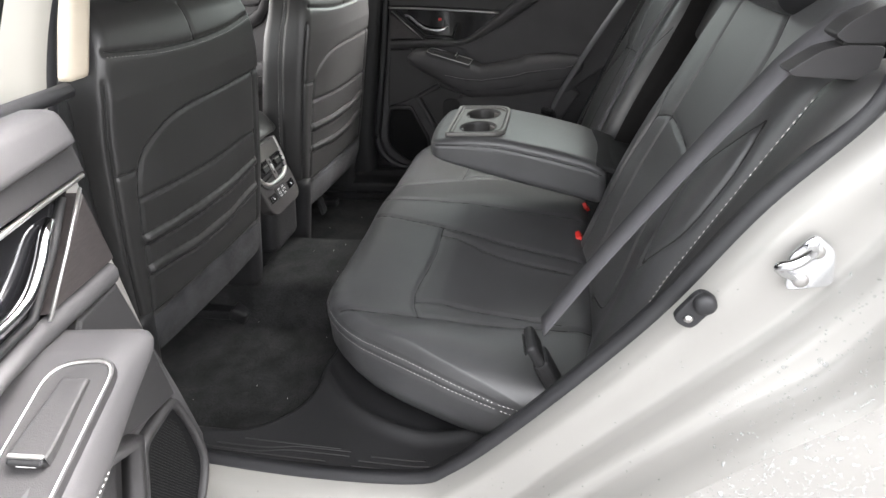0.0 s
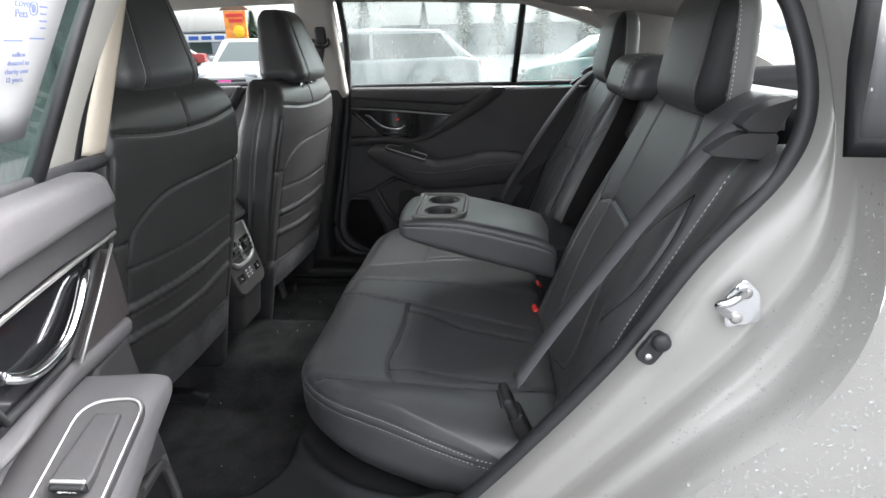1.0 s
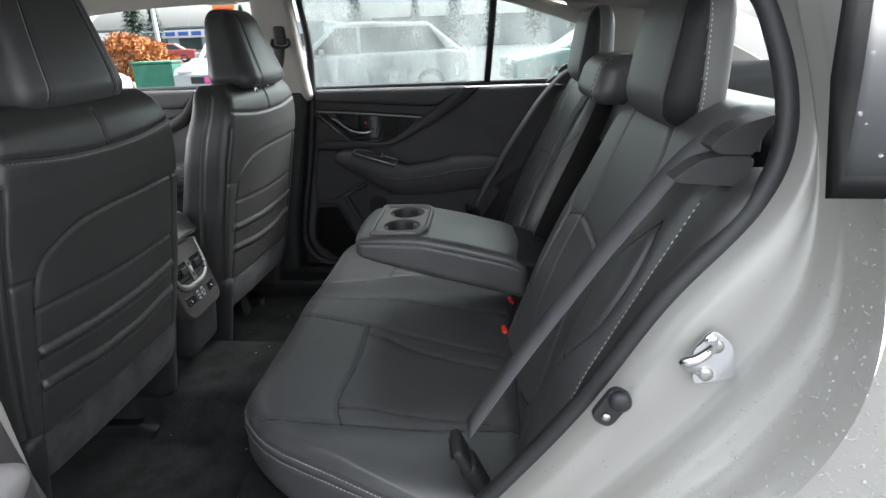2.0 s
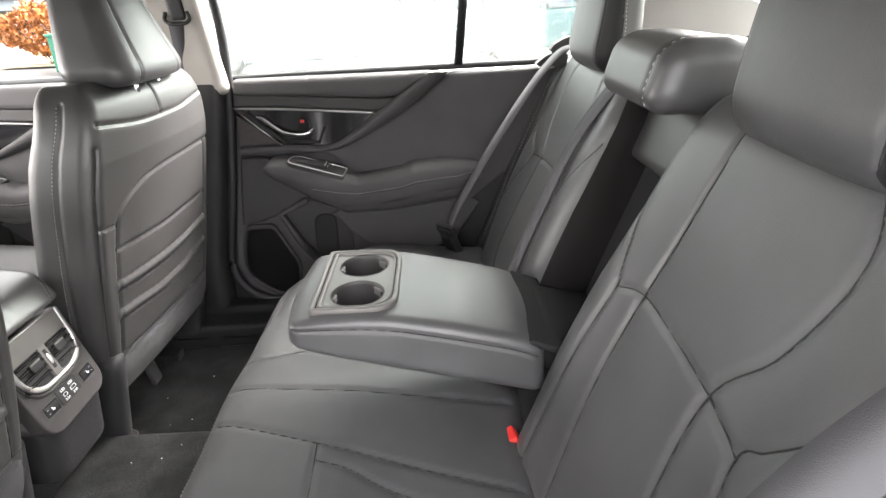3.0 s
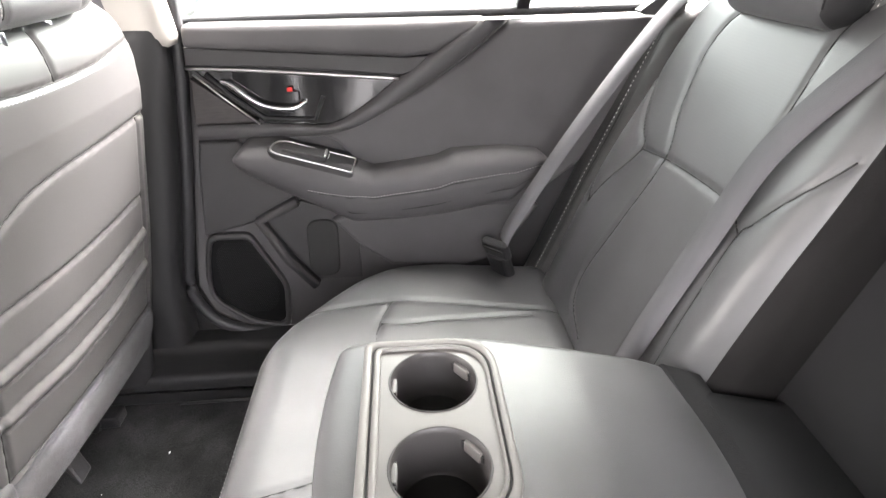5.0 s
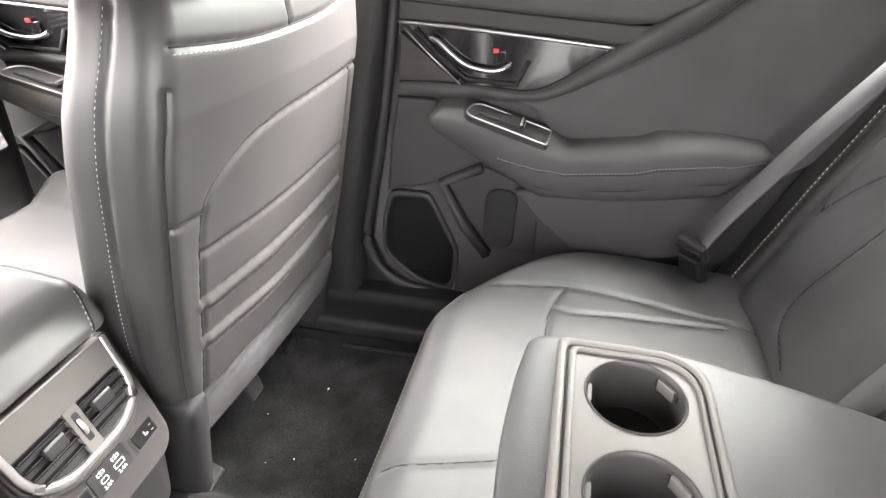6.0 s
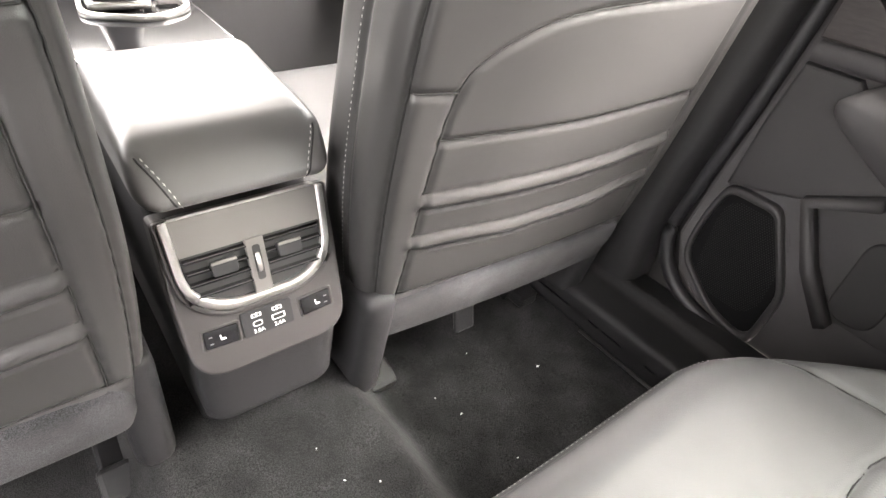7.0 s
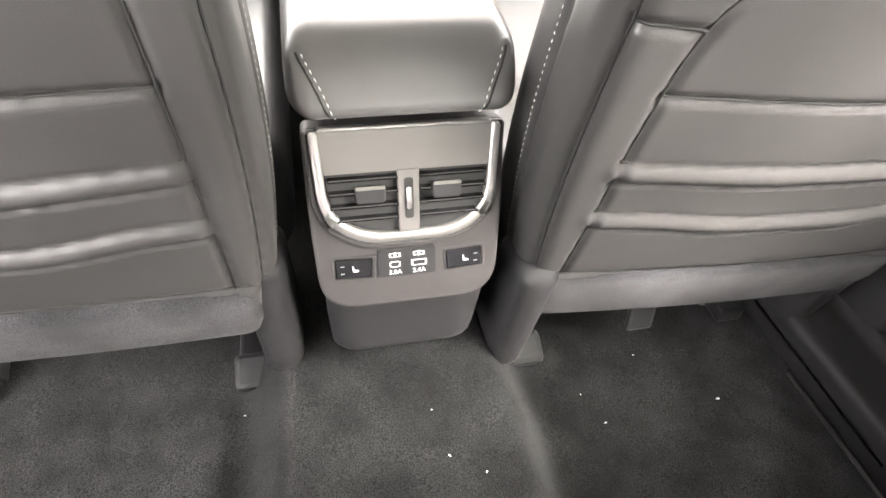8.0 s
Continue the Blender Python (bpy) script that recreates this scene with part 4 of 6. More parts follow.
# ---- front seats ----
def front_seat(yc, bx, slope, lift=0.0, turn=0.0, rest=(0.40, 0.020, 0.0, 1.0)):
    s = thing("front_seat", "black leather front seat with pleated back pocket and headrest", "car seat", "front seats")

    def rear_x(Z):
        return bx + slope * (Z - 0.45)

    def width(z):
        return ease(z, [-0.38, -0.30, -0.18, -0.05, 0.10, 0.20, 0.28, 0.34, 0.38], [0.84, 0.89, 0.96, 1.0, 1.0, 0.985, 0.93, 0.84, 0.76])

    def warp(p):
        x, y, z = p[:, 0], p[:, 1], p[:, 2]
        Z = 0.83 + z
        Y = y * width(Z - 0.79)
        crumple = 0.0022 * np.sin(9 * z + 14 * y) * np.clip((np.abs(y) - 0.12) / 0.1, 0, 1) * np.clip(x / 0.08, 0, 1)
        return np.c_[rear_x(Z) - 0.068 + x * (1 - 0.25 * np.clip((Z - 1.02) / 0.14, 0, 1)) - 0.12 * Y ** 2 + turn * Y - 0.030 * np.clip((Z - 1.06) / 0.1, 0, 1) ** 2 + crumple, yc + Y, Z]

    so = Soft((0.068, 0.256, 0.33), (0.034, 0.028, 0.045), 0.0034, warp)

    def ln(pts):
        return so.line('+x', [(d / float(width(z - 0.79)), z - 0.83) for d, z in pts])
    arch = [(-0.205, 0.60), (-0.202, 0.70), (-0.200, 0.82), (-0.194, 0.885), (-0.175, 0.922), (-0.115, 0.954), (-0.05, 0.966), (0.05, 0.970), (0.14, 0.972), (0.238, 0.974)]
    for q in (ln(arch), ln([(-0.200, 0.842), (0, 0.832), (0.205, 0.838)]),
              ln([(0.206, 0.974), (0.207, 0.85), (0.207, 0.72), (0.206, 0.60)]),
              ln([(-0.192, 0.895), (-0.245, 0.900)]),
              ln([(-0.225, 0.51), (-0.246, 0.7), (-0.248, 0.9), (-0.232, 1.05)]), ln([(0.225, 0.51), (0.246, 0.7), (0.248, 0.9), (0.232, 1.05)]),
              ln([(-0.215, 1.092), (-0.1, 1.078), (0, 1.075), (0.1, 1.078), (0.215, 1.092)]), ln([(0, 1.075), (0.0, 1.14)]),
              ln([(-0.222, 0.602), (0, 0.598), (0.222, 0.602)])):
        so.seam(q, 0.006, 0.007)
    side_lines = []
    for z, sag in ((0.755, 0.006), (0.690, 0.012)):
        up_line = ln([(-0.205, z + 0.020), (-0.15, z + 0.016), (-0.06, z + 0.017 - sag), (0, z + 0.016 - sag), (0.08, z + 0.017 - sag), (0.15, z + 0.017), (0.205, z + 0.022)])
        low_line = ln([(-0.205, z - 0.004), (-0.15, z - 0.009), (-0.06, z - 0.009 - sag), (0, z - 0.010 - sag), (0.08, z - 0.009 - sag), (0.15, z - 0.008), (0.205, z - 0.002)])
        mid_line = ln([(-0.200, z + 0.008), (-0.15, z + 0.004), (-0.06, z + 0.004 - sag), (0, z + 0.003 - sag), (0.08, z + 0.004 - sag), (0.15, z + 0.005), (0.200, z + 0.010)])
        so.press(mid_line, 0.0090, -0.0065)
        so.seam(up_line, 0.0036, 0.0050)
        so.seam(low_line, 0.0036, 0.0095)
    for face in ('-y', '+y'):
        q = so.line(face, [(0.022, -0.32), (0.014, -0.2), (0.002, 0.0), (-0.002, 0.2), (0.006, 0.30)])
        so.press(q, 0.0045, 0.004)
        side_lines.append((so.line(face, [(0.014, -0.32), (0.006, -0.2), (-0.006, 0.0), (-0.010, 0.2), (-0.002, 0.30)])))
    bk = so.build("backrest", LEATHER_SOFT, s)
    q = ln([(-0.215, 1.085), (-0.1, 1.071), (0, 1.068), (0.1, 1.071), (0.215, 1.085)])
    stitches("stitching", q + so.normal_at(q) * 0.0003, THREAD, bk, normals=so.normal_at(q), length=0.004, gap=0.003, width=0.0009)
    for q in side_lines:
        stitches("stitching", q + so.normal_at(q) * 0.0006, THREAD, bk, normals=so.normal_at(q))
    lp = Soft((0.02, 0.225, 0.05), (0.012, 0.02, 0.02), 0.008, lambda p: np.c_[rear_x(0.548 + p[:, 2]) + p[:, 0] - 0.013 - 0.12 * p[:, 1] ** 2 + turn * p[:, 1] - 0.5 * np.clip(-p[:, 2], 0, 1) * 0.3, yc + p[:, 1] * (1 - 0.8 * np.clip(-p[:, 2], 0, 1)), 0.548 + p[:, 2]])
    lp.build("lower_panel", CARPET_SEAT, s, "grey carpet lower back panel")
    hc = np.array([rear_x(1.10) - 0.092 + rest[2], yc, 1.262])

    def hwarp(p):
        t = (p[:, 2] + 0.118) / 0.236
        return np.c_[hc[0] + p[:, 0] * (1 - rest[0] * t) - rest[1] * t - 0.6 * p[:, 1] ** 2, hc[1] + p[:, 1] * (1.02 - 0.36 * t ** 1.3), hc[2] + (p[:, 2] + 0.118) * rest[3] - 0.118]
    hr = Soft((0.075, 0.145, 0.118), (0.045, 0.04, 0.045), 0.005, hwarp)
    for d in (-0.085, 0.085):
        q = hr.line('+x', [(d, -0.118), (d, 0.0), (d * 0.95, 0.118)])
        hr.seam(q, 0.005, 0.005)
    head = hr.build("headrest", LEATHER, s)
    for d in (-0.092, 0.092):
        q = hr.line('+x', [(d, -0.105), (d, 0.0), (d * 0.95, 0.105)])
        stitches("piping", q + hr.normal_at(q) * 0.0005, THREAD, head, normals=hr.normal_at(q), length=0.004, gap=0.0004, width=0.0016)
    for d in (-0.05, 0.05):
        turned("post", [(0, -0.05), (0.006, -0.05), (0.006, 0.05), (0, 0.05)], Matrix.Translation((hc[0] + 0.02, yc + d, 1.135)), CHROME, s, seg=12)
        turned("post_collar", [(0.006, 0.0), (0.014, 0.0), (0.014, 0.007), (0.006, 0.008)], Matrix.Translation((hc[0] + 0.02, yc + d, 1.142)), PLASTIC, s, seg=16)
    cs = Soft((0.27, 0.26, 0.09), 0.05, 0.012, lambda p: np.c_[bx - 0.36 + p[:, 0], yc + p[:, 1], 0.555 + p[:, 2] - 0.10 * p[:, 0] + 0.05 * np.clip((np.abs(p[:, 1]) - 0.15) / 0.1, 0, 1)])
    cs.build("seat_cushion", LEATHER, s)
    for d in (-1, 1):
        cv = Soft((0.055, 0.024, 0.115), 0.02, 0.01, lambda p, d=d: np.c_[bx - 0.045 + p[:, 0] * (1 - 2.2 * p[:, 2]) + 0.3 * p[:, 2], yc + d * 0.228 + p[:, 1], 0.50 + p[:, 2]])
        cv.build("recliner_cover", PLASTIC, s, "black plastic hinge cover")
        solid_box("rail", (0.42, 0.045, 0.03), pose(bx - 0.28, yc + d * 0.18, 0.335 - lift), PLASTIC, s, "black seat rail", bevel=0.006)
        solid_box("rail_end", (0.05, 0.055, 0.04), pose(bx - (0.065 if d * yc < 0 else 0.13), yc + d * 0.18, 0.335 - lift, 0, 25, 0), PLASTIC, s, "black plastic rail cap", bevel=0.008)
    for d in (-0.12, 0.12):
        solid_box("rail_leg", (0.03, 0.03, 0.16), pose(bx - 0.24, yc + d, 0.42, 0, 10, 0), PLASTIC, s, bevel=0.004)
    if yc > 0:
        solid_box("under_seat_hook", (0.012, 0.042, 0.06), pose(bx - 0.045, yc - 0.02, 0.425, 0, -12, 0), PLASTIC, s, "grey plastic bracket", bevel=0.006)
    s.location.z = lift
    return s


front_seat(0.370, -0.494, 0.215, -0.01, 0.055, (0.50, 0.036, 0.042, 0.88))
front_seat(-0.370, -0.518, 0.21, 0.014, 0.03)


# ---- centre console ----
con = thing("centre_console", "black centre console with padded lid and rear air vents", "console")
CM = Matrix.Translation((-0.480, 0, 0.70)) @ Matrix(((0, -0.30, 0.954, 0), (1, 0, 0, 0), (0, 0.954, 0.30, 0), (0, 0, 0, 1)))


def on_panel(u, v, w, rx=0, ry=0, rz=0):
    """A place on the sloping rear panel: u across, v up along it, w out of it."""
    return CM @ pose(u, v, w, rx, ry, rz)


so = Soft((0.36, 0.080, 0.185), (0.02, 0.02, 0.02), 0.012, lambda p: np.c_[-0.880 + p[:, 0] - 0.31 * (p[:, 2] - 0.0) * np.clip(p[:, 0] / 0.36, 0, 1) * (p[:, 2] > -0.03), p[:, 1], 0.585 + p[:, 2]])
so.build("console_body", PLASTIC, con)
lid = Soft((0.115, 0.095, 0.036), (0.028, 0.022, 0.022), 0.005, lambda p: np.c_[-0.604 + p[:, 0] - 0.55 * p[:, 2] * np.clip(p[:, 0] / 0.12, 0, 1), p[:, 1] * (1 - 0.6 * np.clip(p[:, 2], 0, 1)), 0.806 + p[:, 2] - 0.016 * np.clip(p[:, 0] / 0.12, 0, 1) ** 2 * np.clip((p[:, 2] + 0.036) / 0.072, 0, 1) + 0.012 * np.clip(-p[:, 0] / 0.12, 0, 1)])
lq = [lid.line('+x', [(s * 0.062, -0.035), (s * 0.068, -0.012), (s * 0.078, 0.012), (s * 0.092, 0.030)]) for s in (-1, 1)]
for q in lq:
    lid.seam(q, 0.004, 0.003)
lidob = lid.build("lid", LID_VINYL, con, "padded black vinyl lid")
for sgn, q in zip((-1, 1), lq):
    q = q + np.array([0, -sgn * 0.004, 0])
    stitches("stitching", q + lid.normal_at(q) * 0.0012, THREAD, lidob, normals=lid.normal_at(q), length=0.005, gap=0.002, width=0.0014)
outl = rounded([(-0.088, 0.060, 0.2), (0.088, 0.060, 0.2), (0.0895, -0.02, 1), (0.086, -0.127, 1.15), (-0.086, -0.127, 1.15), (-0.0895, -0.02, 1)], 0.034, 9)
plate("rear_panel", outl, CM, 0.03, TRIM_DARK, con, "charcoal satin panel", bevel=0.005, seg=4)
rim_o = rounded([(-0.0875, 0.059, 0.15), (0.0875, 0.059, 0.15), (0.085, -0.018, 0.6), (0.060, -0.060, 1.1), (-0.060, -0.060, 1.1), (-0.085, -0.018, 0.6)], 0.034, 9)
fo = rounded([(-0.083, 0.058, 0.15), (0.083, 0.058, 0.15), (0.080, -0.016, 0.6), (0.058, -0.052, 1.1), (-0.058, -0.052, 1.1), (-0.080, -0.016, 0.6)], 0.032, 9)
fi = rounded([(-0.0745, 0.061, 0.15), (0.0745, 0.061, 0.15), (0.0715, -0.013, 0.6), (0.052, -0.0415, 1.1), (-0.052, -0.0415, 1.1), (-0.0715, -0.013, 0.6)], 0.030, 9)
frame_plate("vent_shoulder", rim_o, fo, on_panel(0, 0, 0.0035), 0.006, TRIM_DARK, con, "charcoal shoulder", bevel=0.003)
frame_plate("vent_frame", fo, fi, on_panel(0, 0, 0.0075), 0.010, SATIN, con, "bright satin silver surround", bevel=0.0022)
plate("upper_cover", rounded([(-0.0745, 0.0605, 0.1), (0.0745, 0.0605, 0.1), (0.0735, 0.019, 0.3), (-0.0735, 0.019, 0.3)], 0.006), on_panel(0, 0, 0.0055), 0.008, TRIM_GREY, con, "warm grey plastic plate", bevel=0.003, seg=3)
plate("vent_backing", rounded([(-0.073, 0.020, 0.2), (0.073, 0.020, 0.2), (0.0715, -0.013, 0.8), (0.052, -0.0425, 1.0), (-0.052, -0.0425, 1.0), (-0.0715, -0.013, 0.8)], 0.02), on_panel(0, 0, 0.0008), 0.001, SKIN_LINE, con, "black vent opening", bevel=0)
for s in (-1, 1):
    for i, v in enumerate((0.0135, 0.0005, -0.0125, -0.0255)):
        w = (0.061, 0.061, 0.060, 0.055)[i]
        sl = solid_box("vent_slat", (w, 0.0022, 0.007), on_panel(s * (0.0095 + w / 2), v, 0.0045, 18, 0, 0), GLOSS, con, bevel=0.0005)
        solid_box("slat_edge", (w - 0.002, 0.0007, 0.0010), on_panel(s * (0.0095 + w / 2), v + 0.0005, 0.0080, 18, 0, 0), TRIM_DARK, sl, "thin paler slat edge", bevel=0)
    kn = plate("vent_knob", rounded([(-0.0135, 0.007), (0.0135, 0.007), (0.0125, -0.0085), (-0.0125, -0.0085)], 0.003), on_panel(s * 0.034, 0.000, 0.0115, -6, 0, 0), 0.007, PLASTIC, con, bevel=0.0015)
    solid_box("knob_edge", (0.025, 0.0035, 0.002), on_panel(s * 0.034, 0.0062, 0.0115, -30, 0, 0), TRIM_GREY, kn, bevel=0.0009)
plate("vent_divider", [(-0.0095, 0.020), (0.0095, 0.020), (0.0092, -0.042), (-0.0092, -0.042)], on_panel(0, 0, 0.0070), 0.007, TRIM_GREY, con, "warm grey divider", bevel=0.001)
plate("thumb_slot", rounded([(-0.0040, 0.012), (0.0040, 0.012), (0.0040, -0.028), (-0.0040, -0.028)], 0.003), on_panel(0, 0, 0.0074), 0.001, SKIN_LINE, con, bevel=0)
turned("thumb_wheel", [(0, -0.0022), (0.018, -0.0022), (0.0187, 0), (0.018, 0.0022), (0, 0.0022)], on_panel(0, -0.008, -0.0075) @ pose(0, 0, 0, 0, 90, 0), SATIN, con, seg=40)
for s in (-1, 1):
    hole = rounded([(-0.0190, 0.0120), (0.0190, 0.0120), (0.0185, -0.0120), (-0.0185, -0.0120)], 0.003)
    frame_plate("switch_bezel", hole * 1.10, hole * 0.94, on_panel(s * 0.053, -0.0795, 0.0012, 0, 0, 3 * s), 0.002, TRIM_DARK, con, bevel=0.0008)
    sw = plate("heater_switch", rounded([(-0.0172, 0.0102), (0.0172, 0.0102), (0.0168, -0.0102), (-0.0168, -0.0102)], 0.0015), on_panel(s * 0.053, -0.0795, 0.0026, 0, 0, 3 * s), 0.004, GLOSS, con, "black seat heater switch", bevel=0.0012)
    plate("seat_symbol", [(-0.0030, 0.0032), (-0.0016, 0.0034), (-0.0010, -0.0006), (0.0028, -0.0012), (0.0030, -0.0030), (-0.0022, -0.0030)], on_panel(s * 0.053 + 0.001, -0.0795, 0.0031), 0.0004, WHITE, sw, bevel=0)
    for dv in (0.004, -0.004):
        solid_box("level_mark", (0.0035, 0.0009, 0.0004), on_panel(s * 0.053 + s * 0.011, -0.0795 + dv, 0.0029), GREY_PRINT, sw, bevel=0)
up = plate("charging_panel", rounded([(-0.0280, 0.0155), (0.0280, 0.0155), (0.0280, -0.0155), (-0.0280, -0.0155)], 0.003), on_panel(-0.003, -0.0775, 0.0018), 0.002, PLASTIC, con, "black charging socket plate", bevel=0.0008)
for s, wd, txt in ((-1, 0.0105, "3.0A"), (1, 0.0150, "2.4A")):
    cx = -0.003 + s * 0.0115
    o = rounded([(-wd / 2, 0.0032), (wd / 2, 0.0032), (wd / 2, -0.0032), (-wd / 2, -0.0032)], 0.0028 if s < 0 else 0.001)
    frame_plate("socket_rim", o, o * 0.78, on_panel(cx, -0.0790, 0.0026), 0.001, WHITE, up, bevel=0.0004)
    plate("socket", o * 0.78, on_panel(cx, -0.0790, 0.0022), 0.0004, SKIN_LINE, up, bevel=0)
    lettering("rating", txt, 0.0066, on_panel(cx, -0.0880, 0.0020), WHITE, up)
    b2 = rounded([(-0.0055, 0.0022), (0.0055, 0.0022), (0.0055, -0.0022), (-0.0055, -0.0022)], 0.0008)
    frame_plate("symbol", b2, b2 * 0.72, on_panel(cx, -0.0690, 0.0022), 0.0005, WHITE, up, bevel=0.0002)
    plate("bolt_symbol", [(-0.0005, 0.0030), (0.0012, 0.0030), (0.0004, 0.0006), (0.0016, 0.0006), (-0.0008, -0.0032), (-0.0002, -0.0004), (-0.0014, -0.0004)], on_panel(cx, -0.0690, 0.0024), 0.0004, WHITE, up, bevel=0)
so = Soft((0.05, 0.083, 0.075), (0.02, 0.035, 0.02), 0.008, lambda p: np.c_[-0.508 + p[:, 0] + 0.12 * p[:, 2], p[:, 1] * (1 - 0.5 * np.clip(-p[:, 2], 0, 1)), 0.535 + p[:, 2]])
so.build("lower_cover", PLASTIC, con)


con.location = (-0.033, 0.003, 0)
con.scale = (1, 1.035, 1)


# ---- doors ----
def curve_at(pts, x):
    a = np.array(pts, float)
    return np.interp(x, a[:, 0], a[:, 1])


def soft_plate(name, outline, y, mat, parent, label="", depth=0.03, bevel=0.012, smooth_line=0):
    return plate(name, outline, right_at(y), depth, mat, parent, label, bevel=bevel, smooth_line=smooth_line, seg=4)


def door_panel(door):
    """The inner side of a rear door, built as the far one stands: it looks at -y."""
    base = [(-0.322, 1.092), (-0.345, 0.974), (-0.372, 0.809), (-0.402, 0.657), (-0.420, 0.543), (-0.396, 0.473), (-0.337, 0.431), (-0.254, 0.420), (0.10, 0.42), (0.30, 0.55), (0.48, 0.80), (0.62, 1.0), (0.64, 1.092)]
    plate("inner_panel", base, right_at(0.752), 0.03, DOOR_VINYL, door, "black moulded vinyl panel", bevel=0.006)
    # swelling rear field
    fld = Soft((0.5, 0.02, 0.5), (0.06, 0.018, 0.06), 0.02, lambda p: p)
    lo = [(-0.15, 0.90), (-0.08, 0.885), (0.0, 0.80), (0.1, 0.72), (0.3, 0.72), (0.45, 0.84), (0.62, 1.0)]
    hi = [(-0.15, 0.905), (-0.08, 0.893), (-0.02, 0.915), (0.088, 0.972), (0.188, 1.035), (0.262, 1.094), (0.62, 1.096)]

    def fwarp(p):
        X = 0.235 + p[:, 0] * 0.77
        a, b = curve_at(lo, X), curve_at(hi, X)
        t = p[:, 2] + 0.5
        return np.c_[X, 0.738 + p[:, 1] - 0.014 * np.sin(np.pi * t) * np.sin(np.pi * np.clip(p[:, 0] + 0.5, 0, 1)), a + (b - a) * t]
    Soft((0.5, 0.016, 0.5), (0.02, 0.015, 0.03), 0.02, fwarp).build("rear_field", DOOR_VINYL, door)
    # padded ledge below the window, and the band under it
    lo2 = [(-0.33, 1.062), (-0.108, 1.047), (0.069, 1.035), (0.12, 1.040), (0.215, 1.095)]

    def lwarp(p):
        X = -0.055 + p[:, 0]
        a = curve_at(lo2, X)
        t = (p[:, 2] + 0.03) / 0.06
        return np.c_[X, 0.728 + p[:, 1] + 0.01 * t, a + (np.maximum(1.100 - a, 0.004)) * t]
    Soft((0.268, 0.03, 0.03), (0.01, 0.018, 0.014), 0.008, lwarp).build("window_ledge", DOOR_VINYL, door)
    soft_plate("upper_band", [(-0.327, 1.030), (-0.324, 1.062), (-0.108, 1.047), (0.069, 1.035), (0.11, 1.036), (0.085, 1.010), (0.06, 1.003), (-0.06, 1.014), (-0.209, 1.026)], 0.711, PLASTIC_GREY, door, "charcoal band", bevel=0.004)
    sweep("bright_strip", spline([(-0.330, 0.719, 1.025), (-0.209, 0.718, 1.018), (-0.061, 0.717, 1.006), (0.055, 0.716, 0.996)], 8), ring_profile(0.0032, 8), SATIN, door, "bright silver strip")
    soft_plate("handle_recess", [(-0.322, 1.020), (-0.209, 1.013), (-0.061, 1.001), (0.05, 0.990), (-0.017, 0.938), (-0.06, 0.916), (-0.103, 0.908), (-0.205, 0.916)], 0.730, GLOSS, door, "gloss black recess", bevel=0.002)
    soft_plate("wood_corner", [(-0.328, 1.005), (-0.222, 0.920), (-0.337, 0.918)], 0.724, WOOD, door, "dark brown corner trim", bevel=0.003)
    sweep("diagonal_strip", [(-0.320, 0.719, 1.014), (-0.270, 0.719, 0.967), (-0.214, 0.719, 0.918)], ring_profile(0.0018, 8), SATIN, door, "silver diagonal strip")
    sweep("recess_edge", [(-0.300, 0.727, 1.012), (-0.262, 0.727, 0.972), (-0.205, 0.727, 0.926), (-0.11, 0.727, 0.921), (-0.09, 0.727, 0.965)], ring_profile(0.0045, 8), PLASTIC, door, "black recess edge")
    hd = sweep("door_handle", spline([(-0.274, 0.729, 0.998), (-0.255, 0.722, 0.992), (-0.228, 0.719, 0.970), (-0.200, 0.718, 0.953), (-0.165, 0.719, 0.946), (-0.140, 0.722, 0.948), (-0.124, 0.729, 0.957)], 8), [(-0.0055, -0.0028), (-0.0035, -0.0045), (0.0035, -0.0045), (0.0055, -0.0028), (0.0055, 0.0028), (0.003, 0.0048), (-0.003, 0.0048), (-0.0055, 0.0028)], CHROME, door, "chrome inner handle", up=(0, -0.35, 0.94))
    solid_box("lock_knob", (0.016, 0.008, 0.020), pose(-0.142, 0.727, 0.968), GLOSS, door, bevel=0.002)
    solid_box("red_mark", (0.010, 0.004, 0.008), pose(-0.150, 0.722, 0.981), RED, door, "red lock mark", bevel=0.001)
    # sweeping band from the window down to the armrest
    outer = [(0.200, 1.096), (0.109, 1.036), (-0.016, 0.944), (-0.081, 0.911), (-0.149, 0.913), (-0.21, 0.915), (-0.335, 0.914)]
    inner = [(0.262, 1.094), (0.188, 1.030), (0.088, 0.968), (-0.019, 0.909), (-0.084, 0.889), (-0.158, 0.888), (-0.340, 0.884)]
    o, i2 = spline(outer, 8), spline(inner, 8)
    k = len(o)
    V, F = [], []
    for a, b in zip(o, i2):
        for t, y in ((0, 0.728), (0.08, 0.702), (0.3, 0.694), (0.7, 0.704), (0.95, 0.722), (1.0, 0.738)):
            q = a * (1 - t) + b * t
            V.append((q[0], 0.738 - (0.738 - y) * np.interp(q[0], [-0.2, 0.0], [0.3, 1.0]), q[1]))
    for j in range(k - 1):
        for c in range(5):
            F.append((j * 6 + c, j * 6 + c + 1, (j + 1) * 6 + c + 1, (j + 1) * 6 + c))
    mesh_object("sweeping_band", V, F, DOOR_VINYL, door)
    sweep("band_stitch", np.array([(b[0] * 0.85 + a[0] * 0.15, 0.738 - 0.0265 * np.interp(a[0], [-0.2, 0.0], [0.3, 1.0]), b[1] * 0.85 + a[1] * 0.15) for a, b in zip(o[:42], i2[:42])]), ring_profile(0.0012, 5), THREAD_DARK, door)
